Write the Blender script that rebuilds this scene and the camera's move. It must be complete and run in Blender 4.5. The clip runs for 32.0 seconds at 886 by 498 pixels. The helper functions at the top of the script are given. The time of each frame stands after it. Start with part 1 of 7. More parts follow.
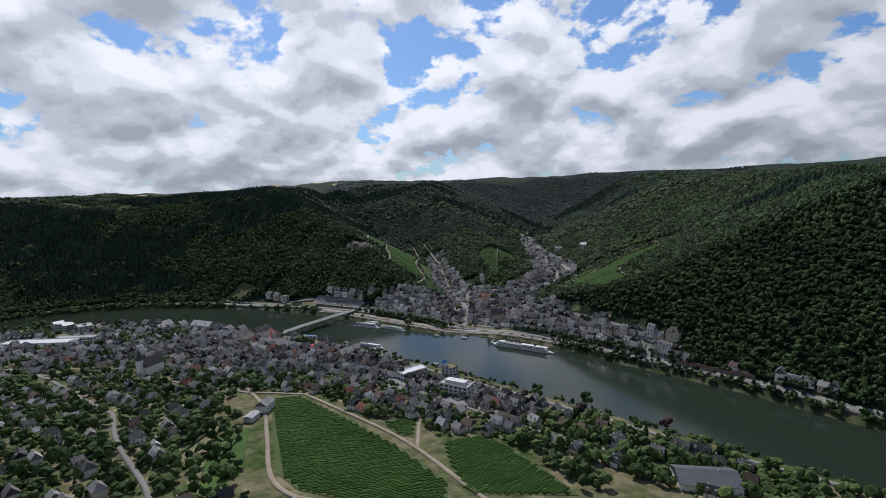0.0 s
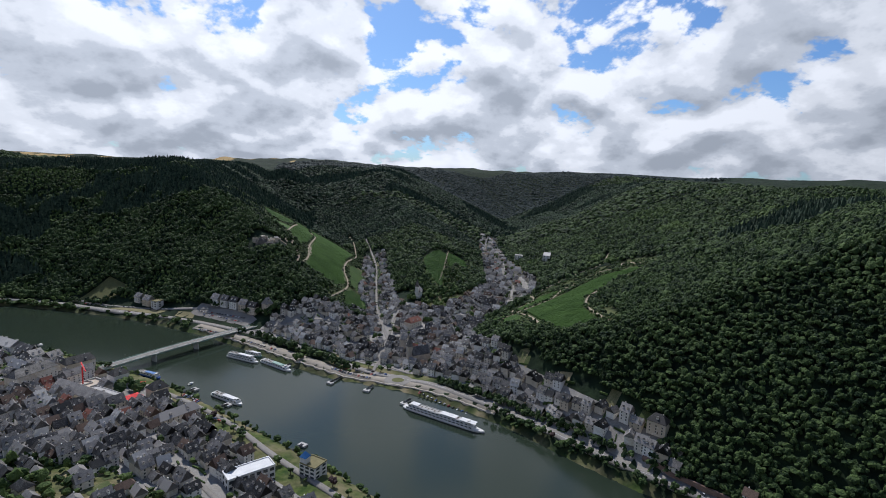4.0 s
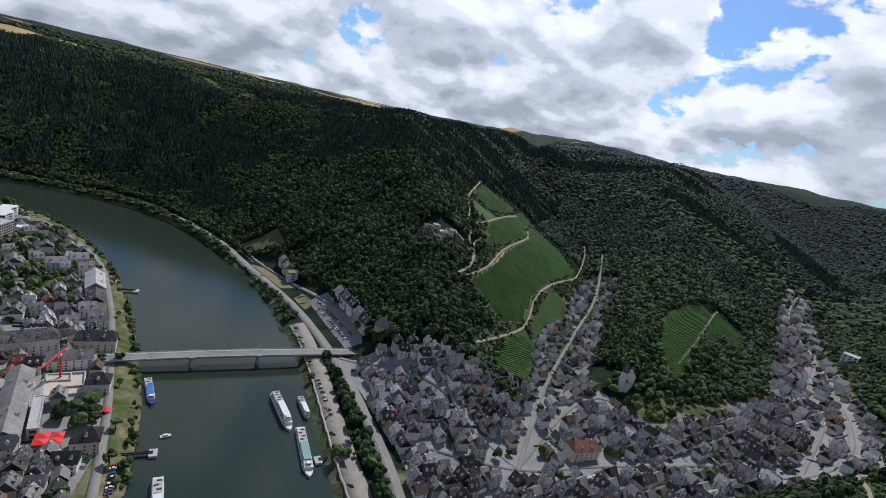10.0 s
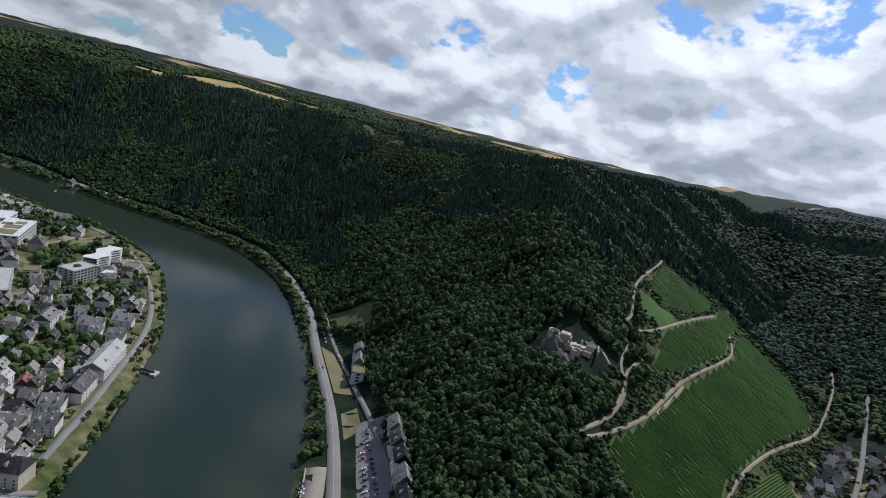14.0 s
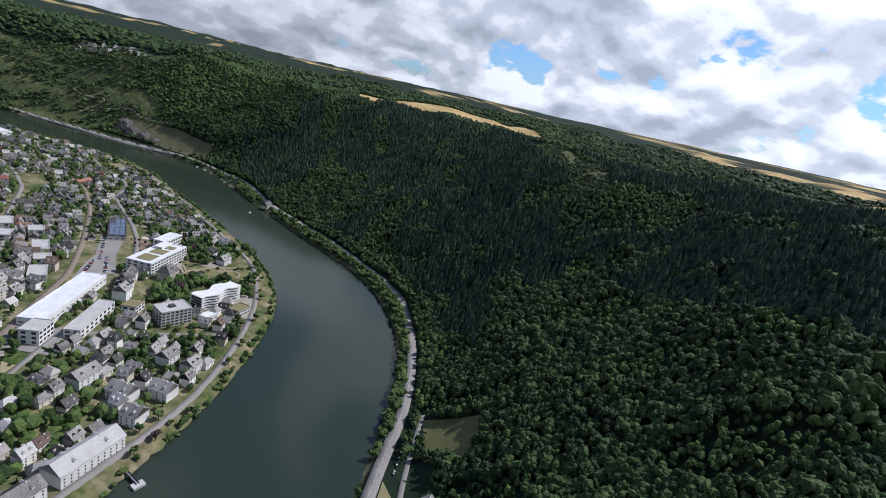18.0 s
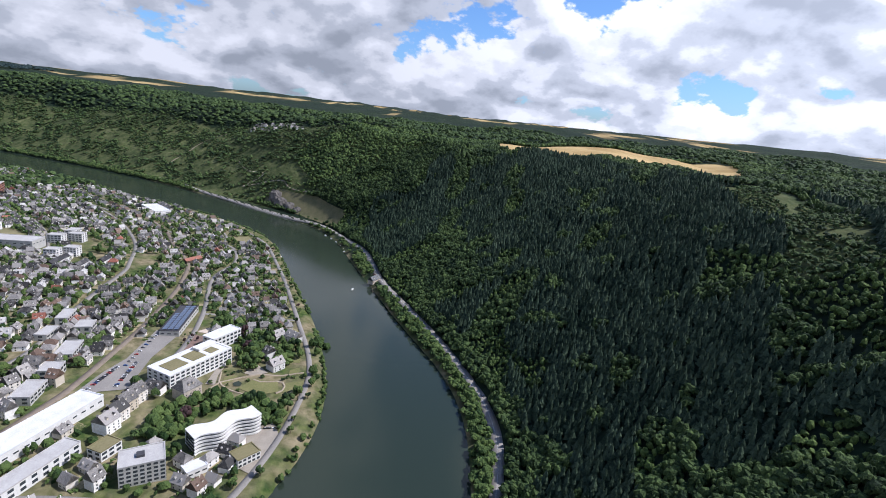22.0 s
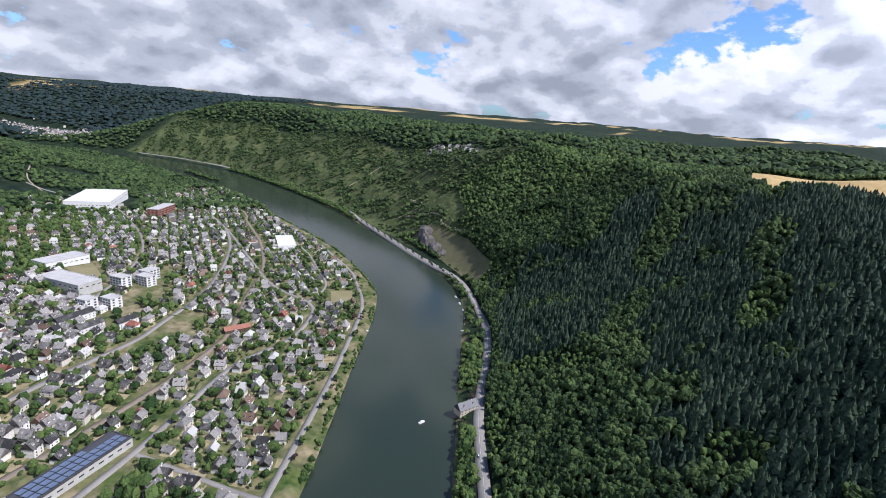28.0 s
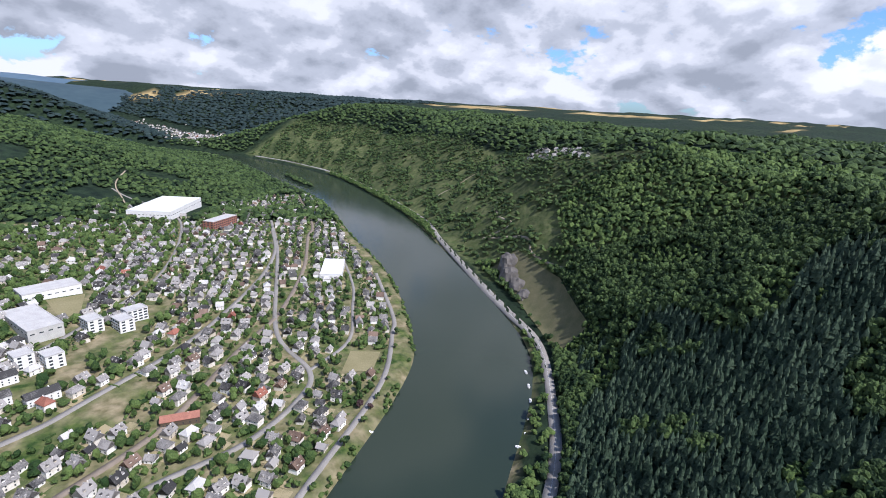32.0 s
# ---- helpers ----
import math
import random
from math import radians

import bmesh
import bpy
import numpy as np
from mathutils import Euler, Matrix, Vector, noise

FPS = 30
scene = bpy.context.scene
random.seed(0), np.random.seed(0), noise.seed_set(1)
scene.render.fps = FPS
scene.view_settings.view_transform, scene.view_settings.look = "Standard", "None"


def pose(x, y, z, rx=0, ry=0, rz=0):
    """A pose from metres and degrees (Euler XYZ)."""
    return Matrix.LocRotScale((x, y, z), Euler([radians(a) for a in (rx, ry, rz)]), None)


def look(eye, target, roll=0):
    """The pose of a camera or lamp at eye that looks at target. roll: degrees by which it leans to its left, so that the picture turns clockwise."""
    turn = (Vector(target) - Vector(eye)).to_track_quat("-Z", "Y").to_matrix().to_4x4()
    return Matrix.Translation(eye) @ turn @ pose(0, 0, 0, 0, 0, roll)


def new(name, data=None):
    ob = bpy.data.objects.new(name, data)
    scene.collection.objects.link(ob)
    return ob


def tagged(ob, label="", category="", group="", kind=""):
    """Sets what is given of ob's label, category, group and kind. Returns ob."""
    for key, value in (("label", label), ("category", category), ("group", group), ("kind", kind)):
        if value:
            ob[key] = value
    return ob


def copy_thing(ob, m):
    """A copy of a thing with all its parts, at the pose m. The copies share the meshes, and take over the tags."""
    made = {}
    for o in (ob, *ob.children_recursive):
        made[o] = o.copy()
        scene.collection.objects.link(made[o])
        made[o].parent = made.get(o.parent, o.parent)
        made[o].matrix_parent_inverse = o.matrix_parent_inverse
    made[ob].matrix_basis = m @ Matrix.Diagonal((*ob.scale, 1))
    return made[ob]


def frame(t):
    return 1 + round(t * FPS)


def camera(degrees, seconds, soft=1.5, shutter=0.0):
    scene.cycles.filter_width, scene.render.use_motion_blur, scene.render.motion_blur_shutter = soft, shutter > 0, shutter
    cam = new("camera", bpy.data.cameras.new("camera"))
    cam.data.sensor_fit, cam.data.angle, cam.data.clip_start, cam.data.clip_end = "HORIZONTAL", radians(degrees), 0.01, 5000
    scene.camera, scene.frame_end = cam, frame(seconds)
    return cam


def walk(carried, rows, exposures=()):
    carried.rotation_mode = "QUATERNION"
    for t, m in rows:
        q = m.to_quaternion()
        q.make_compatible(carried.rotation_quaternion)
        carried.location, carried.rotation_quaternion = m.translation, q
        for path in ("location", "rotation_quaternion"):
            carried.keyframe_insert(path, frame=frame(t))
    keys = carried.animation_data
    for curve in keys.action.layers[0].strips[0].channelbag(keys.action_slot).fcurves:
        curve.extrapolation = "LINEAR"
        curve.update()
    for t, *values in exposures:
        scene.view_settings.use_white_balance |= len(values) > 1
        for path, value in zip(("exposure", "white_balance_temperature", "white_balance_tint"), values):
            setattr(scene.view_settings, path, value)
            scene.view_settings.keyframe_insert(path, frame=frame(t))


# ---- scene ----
# seconds, eye, heading to the left of +y, pitch, lean
FLIGHT = [
    (0, -11.12, 39.06, 129.45, -9.915, -6.173, -1.980),
    (0.5, -3.24, 54.14, 130.44, -9.610, -5.751, -2.216),
    (1, 4.72, 69.17, 131.37, -9.564, -5.123, -2.900),
    (1.5, 12.77, 84.15, 132.26, -10.318, -5.138, -2.497),
    (2, 20.90, 99.09, 133.10, -11.024, -5.294, -2.168),
    (2.5, 29.09, 114.00, 133.89, -11.568, -5.661, -2.168),
    (3, 37.33, 128.91, 134.66, -12.735, -5.977, -1.376),
    (3.5, 45.55, 143.85, 135.39, -13.422, -6.618, 0.236),
    (4, 53.68, 158.86, 136.11, -13.438, -7.606, 2.663),
    (4.5, 61.63, 173.99, 136.83, -12.564, -8.748, 5.448),
    (5, 69.30, 189.26, 137.57, -10.442, -10.106, 7.732),
    (5.5, 76.59, 204.69, 138.34, -8.154, -10.629, 8.650),
    (6, 83.37, 220.32, 139.16, -6.431, -11.263, 9.183),
    (6.5, 89.55, 236.14, 140.04, -4.447, -11.789, 9.552),
    (7, 95.03, 252.18, 140.97, -1.508, -12.447, 10.668),
    (7.5, 99.71, 268.43, 141.89, 2.121, -12.918, 12.777),
    (8, 103.53, 284.90, 142.77, 5.552, -13.282, 13.865),
    (8.5, 106.46, 301.58, 143.58, 9.217, -13.409, 13.852),
    (9, 108.46, 318.45, 144.27, 11.997, -13.749, 13.873),
    (9.5, 109.57, 335.48, 144.86, 14.942, -13.469, 13.233),
    (10, 109.83, 352.62, 145.37, 17.271, -13.596, 12.936),
    (10.5, 109.28, 369.83, 145.87, 19.619, -13.560, 12.746),
    (11, 107.97, 387.04, 146.42, 22.461, -13.735, 12.642),
    (11.5, 105.96, 404.23, 147.09, 25.702, -13.264, 12.434),
    (12, 103.27, 421.35, 147.92, 28.968, -12.529, 11.281),
    (12.5, 99.91, 438.37, 148.97, 32.414, -12.005, 9.954),
    (13, 95.84, 455.25, 150.22, 35.009, -12.530, 10.726),
    (13.5, 91.06, 471.96, 151.68, 37.465, -12.388, 12.573),
    (14, 85.52, 488.47, 153.29, 40.106, -12.938, 13.940),
    (14.5, 79.20, 504.75, 155.00, 43.899, -13.491, 14.852),
    (15, 72.10, 520.75, 156.74, 47.972, -14.268, 15.737),
    (15.5, 64.22, 536.46, 158.44, 51.799, -15.175, 15.259),
    (16, 55.57, 551.82, 160.05, 54.683, -15.933, 14.802),
    (16.5, 46.14, 566.78, 161.51, 57.443, -16.411, 14.476),
    (17, 35.93, 581.29, 162.80, 60.324, -16.654, 14.373),
    (17.5, 24.95, 595.26, 163.88, 63.703, -16.797, 14.020),
    (18, 13.18, 608.62, 164.73, 67.957, -16.766, 13.090),
    (18.5, 0.60, 621.27, 165.35, 72.393, -16.639, 10.939),
    (19, -12.78, 633.13, 165.73, 75.474, -16.225, 9.646),
    (19.5, -26.96, 644.11, 165.88, 76.771, -15.989, 11.127),
    (20, -41.89, 654.18, 165.83, 80.215, -15.659, 10.774),
    (20.5, -57.51, 663.34, 165.59, 83.688, -15.371, 9.837),
    (21, -73.75, 671.61, 165.22, 86.698, -15.224, 8.915),
    (21.5, -90.51, 679.05, 164.75, 88.429, -15.310, 7.877),
    (22, -107.73, 685.72, 164.22, 90.434, -14.663, 6.381),
    (22.5, -125.33, 691.69, 163.66, 92.835, -15.513, 6.602),
    (23, -143.27, 697.00, 163.13, 95.578, -17.252, 8.573),
    (23.5, -161.52, 701.69, 162.65, 99.690, -17.799, 7.826),
    (24, -180.07, 705.77, 162.28, 102.509, -16.845, 5.891),
    (24.5, -198.91, 709.25, 162.05, 104.125, -15.921, 4.092),
    (25, -218.02, 712.10, 161.97, 106.299, -16.213, 4.201),
    (25.5, -237.38, 714.31, 162.07, 110.194, -16.276, 4.606),
    (26, -256.93, 715.84, 162.32, 113.134, -16.008, 4.929),
    (26.5, -276.59, 716.65, 162.69, 115.208, -15.723, 5.003),
    (27, -296.27, 716.71, 163.11, 116.266, -15.385, 4.879),
    (27.5, -315.86, 716.01, 163.54, 116.531, -14.936, 4.797),
    (28, -335.29, 714.53, 163.92, 117.558, -14.843, 4.920),
    (28.5, -354.49, 712.27, 164.23, 118.864, -15.039, 5.496),
    (29, -373.43, 709.24, 164.43, 120.574, -15.228, 5.916),
    (29.5, -392.10, 705.47, 164.53, 122.647, -15.451, 6.342),
    (30, -410.50, 700.95, 164.53, 125.359, -15.669, 6.479),
    (30.5, -428.65, 695.72, 164.42, 127.680, -15.765, 6.228),
    (31, -446.55, 689.78, 164.20, 130.465, -15.495, 4.299),
    (31.5, -464.22, 683.14, 163.87, 131.602, -15.451, 3.270),
    (32, -481.65, 675.79, 163.44, 132.604, -15.886, 3.661),
]
# seconds, stops, white balance
EXPOSURE = [(0, -0.55, 6150, 14), (5, -0.36, 6050, 13), (9, -0.38, 6000, 13), (13, -0.47, 6000, 12), (18, -0.08, 5930, 15), (23, 0.24, 5920, 18), (28, 0.32, 5920, 18), (32, 0.44, 5920, 18)]
cam = camera(84.30, 32.0, 0.95)
walk(cam, [(t, pose(x, y, z, 0, 0, yaw) @ pose(0, 0, 0, 90 + pitch) @ pose(0, 0, 0, 0, 0, lean))
           for t, x, y, z, yaw, pitch, lean in FLIGHT], EXPOSURE)
# ---- end of flight ----
# ---- scale: one real metre is K units of this model ----
K = 0.54

# ---- sky, sun ----
SUN_AZ, SUN_EL = radians(6), radians(50)      # heading to the left of +y
world = bpy.data.worlds.new("sky")
scene.world = world
world.use_nodes = True
wn, wl = world.node_tree.nodes, world.node_tree.links
wn.clear()


def wnode(kind, **values):
    n = wn.new(kind)
    for key, v in values.items():
        if key in n.inputs:
            n.inputs[key].default_value = v
    return n


def wmath(op, a, b=None, clamp=False):
    n = wn.new("ShaderNodeMath")
    n.operation, n.use_clamp = op, clamp
    for i, v in enumerate((a, b)):
        if v is None:
            continue
        if isinstance(v, (int, float)):
            n.inputs[i].default_value = v
        else:
            wl.new(v, n.inputs[i])
    return n.outputs[0]


def wramp(src, stops):
    n = wn.new("ShaderNodeValToRGB")
    el = n.color_ramp.elements
    while len(el) < len(stops):
        el.new(0.5)
    n.color_ramp.interpolation = "EASE"
    for e, (p, c) in zip(el, stops):
        e.position, e.color = p, (*c, 1)
    wl.new(src, n.inputs[0])
    return n.outputs[0]


def wmix(f, a, b):
    n = wn.new("ShaderNodeMix")
    n.data_type = "RGBA"
    wl.new(f, n.inputs[0])
    wl.new(a, n.inputs[6])
    wl.new(b, n.inputs[7])
    return n.outputs[2]


sky = wn.new("ShaderNodeTexSky")
sky.sky_type, sky.sun_disc = "NISHITA", False
sky.sun_elevation, sky.sun_rotation = SUN_EL, -SUN_AZ
coord = wn.new("ShaderNodeTexCoord")
sep = wn.new("ShaderNodeSeparateXYZ")
wl.new(coord.outputs["Generated"], sep.inputs[0])
# the cloud layer is a flat deck overhead, so it closes up towards the horizon
up = wmath("ADD", wmath("MAXIMUM", sep.outputs[2], 0.0), 0.50)
flat = wn.new("ShaderNodeCombineXYZ")
wl.new(wmath("DIVIDE", sep.outputs[0], up), flat.inputs[0])
wl.new(wmath("DIVIDE", sep.outputs[1], up), flat.inputs[1])
flat.inputs[2].default_value = 2.3


def cloud_noise(scale, detail, rough, grow):
    m = wn.new("ShaderNodeMapping")
    m.inputs["Scale"].default_value = (grow, grow, 1)
    m.inputs["Location"].default_value = (3.1, 1.4, 0)
    wl.new(flat.outputs[0], m.inputs[0])
    n = wnode("ShaderNodeTexNoise", Scale=scale, Detail=detail, Roughness=rough, Distortion=0.25)
    wl.new(m.outputs[0], n.inputs["Vector"])
    return n.outputs[0]


# density here, and a little higher up: thick cloud above means a grey underside
low = wmath("MULTIPLY", wmath("SUBTRACT", 0.30, sep.outputs[2], True), 0.22)      # the deck closes towards the horizon


def billow(scale, detail, grow):
    """Rounded heaps: cells whose middles stand out."""
    m = wn.new("ShaderNodeMapping")
    m.inputs["Scale"].default_value = (grow, grow, 1)
    m.inputs["Location"].default_value = (1.7, 0.4, 0)
    wl.new(flat.outputs[0], m.inputs[0])
    n = wnode("ShaderNodeTexVoronoi", Scale=scale, Detail=detail, Roughness=0.62, Lacunarity=2.1, Smoothness=0.35)
    n.feature = "SMOOTH_F1"
    n.normalize = True
    wl.new(m.outputs[0], n.inputs["Vector"])
    return wmath("SUBTRACT", 1.0, n.outputs["Distance"])


def heaps(grow, detail):
    return wmath("ADD", wmath("ADD", wmath("MULTIPLY", cloud_noise(4.2, detail, 0.54, grow), 0.66), wmath("MULTIPLY", billow(8.5, 4.0, grow), 0.40)), low)


# gaps open towards the zenith, where one looks straight up between the clouds
open_up = wmath("MULTIPLY", wmath("MAXIMUM", wmath("SUBTRACT", sep.outputs[2], 0.42), 0.0), 0.30)
dens = wmath("SUBTRACT", heaps(1.0, 11.0), open_up)
soft = heaps(1.0, 3.5)
above = heaps(0.945, 2.0)
cover = wramp(dens, [(0.572, (0, 0, 0)), (0.610, (1, 1, 1))])
shade = wmath("ADD", wmath("ADD", wmath("MULTIPLY", soft, 0.40), wmath("MULTIPLY", dens, 0.20)), wmath("ADD", wmath("MULTIPLY", above, 0.40), wmath("MULTIPLY", wmath("SUBTRACT", above, soft), 1.3)))
cloud_base = wramp(shade, [(0.52, (1.20, 1.24, 1.29)), (0.62, (0.99, 1.035, 1.09)), (0.71, (0.72, 0.775, 0.845)), (0.86, (0.49, 0.54, 0.605))])
# thin cloud scatters forwards: brighter round the sun
toward = wn.new("ShaderNodeVectorMath")
toward.operation = "DOT_PRODUCT"
wl.new(coord.outputs["Generated"], toward.inputs[0])
toward.inputs[1].default_value = (-math.sin(SUN_AZ) * math.cos(SUN_EL), math.cos(SUN_AZ) * math.cos(SUN_EL), math.sin(SUN_EL))
lift = wmath("ADD", 0.58, wmath("MULTIPLY", wmath("MAXIMUM", toward.outputs["Value"], 0.0), 0.64))
bright = wn.new("ShaderNodeVectorMath")
bright.operation = "SCALE"
wl.new(cloud_base, bright.inputs[0])
wl.new(lift, bright.inputs["Scale"])
cloud = bright.outputs[0]
blue = wn.new("ShaderNodeMix")
blue.data_type, blue.blend_type = "RGBA", "MULTIPLY"
blue.inputs[0].default_value = 1.0
wl.new(sky.outputs[0], blue.inputs[6])
blue.inputs[7].default_value = (0.073, 0.104, 0.140, 1)
background = wn.new("ShaderNodeBackground")
background.inputs["Strength"].default_value = 1.0
wl.new(wmix(cover, blue.outputs[2], cloud), background.inputs[0])
wout = wn.new("ShaderNodeOutputWorld")
wl.new(background.outputs[0], wout.inputs[0])

sun = new("sun", bpy.data.lights.new("sun", "SUN"))
sun.data.energy, sun.data.angle, sun.data.color = 5.0, radians(0.55), (1.0, 0.95, 0.86)
sun_dir = Vector((-math.sin(SUN_AZ) * math.cos(SUN_EL), math.cos(SUN_AZ) * math.cos(SUN_EL), math.sin(SUN_EL)))
sun.matrix_world = look(sun_dir * 900, (0, 0, 0))


# ---- materials ----
def material(name, dark, light, rough=0.8, scale=1.0, bump=0.0, metal=0.0, fine=8.0, island=0.0, obj=0.0, spec=0.3, wide=0.4):
    """Two colours mixed by a coarse and a fine noise; island / obj: spread of value from piece to piece."""
    m = bpy.data.materials.new(name)
    m.use_nodes = True
    nt = m.node_tree
    b = nt.nodes["Principled BSDF"]
    b.inputs["Roughness"].default_value, b.inputs["Metallic"].default_value = rough, metal
    b.inputs["Specular IOR Level"].default_value = spec
    tc = nt.nodes.new("ShaderNodeTexCoord")
    n1, n2 = nt.nodes.new("ShaderNodeTexNoise"), nt.nodes.new("ShaderNodeTexNoise")
    for n, s, d in ((n1, scale, 4.0), (n2, scale * fine, 3.0)):
        n.inputs["Scale"].default_value, n.inputs["Detail"].default_value = s, d
        nt.links.new(tc.outputs["Object"], n.inputs["Vector"])
    f = nt.nodes.new("ShaderNodeMath")
    f.operation = "ADD"
    nt.links.new(n1.outputs[0], f.inputs[0])
    nt.links.new(n2.outputs[0], f.inputs[1])
    last = f.outputs[0]
    if island or obj:
        src = nt.nodes.new("ShaderNodeNewGeometry").outputs["Random Per Island"] if island else nt.nodes.new("ShaderNodeObjectInfo").outputs["Random"]
        g = nt.nodes.new("ShaderNodeMath")
        g.operation = "MULTIPLY_ADD"
        nt.links.new(src, g.inputs[0])
        g.inputs[1].default_value, g.inputs[2].default_value = (island or obj), -(island or obj) / 2
        h = nt.nodes.new("ShaderNodeMath")
        h.operation = "ADD"
        nt.links.new(last, h.inputs[0])
        nt.links.new(g.outputs[0], h.inputs[1])
        last = h.outputs[0]
    r = nt.nodes.new("ShaderNodeMapRange")
    r.inputs[1].default_value, r.inputs[2].default_value = 1 - wide, 1 + wide
    nt.links.new(last, r.inputs[0])
    mix = nt.nodes.new("ShaderNodeMix")
    mix.data_type = "RGBA"
    nt.links.new(r.outputs[0], mix.inputs[0])
    mix.inputs[6].default_value, mix.inputs[7].default_value = (*dark, 1), (*light, 1)
    nt.links.new(mix.outputs[2], b.inputs["Base Color"])
    if bump:
        bp = nt.nodes.new("ShaderNodeBump")
        bp.inputs["Strength"].default_value, bp.inputs["Distance"].default_value = 1.0, bump
        nt.links.new(n2.outputs[0], bp.inputs["Height"])
        nt.links.new(bp.outputs[0], b.inputs["Normal"])
    return m


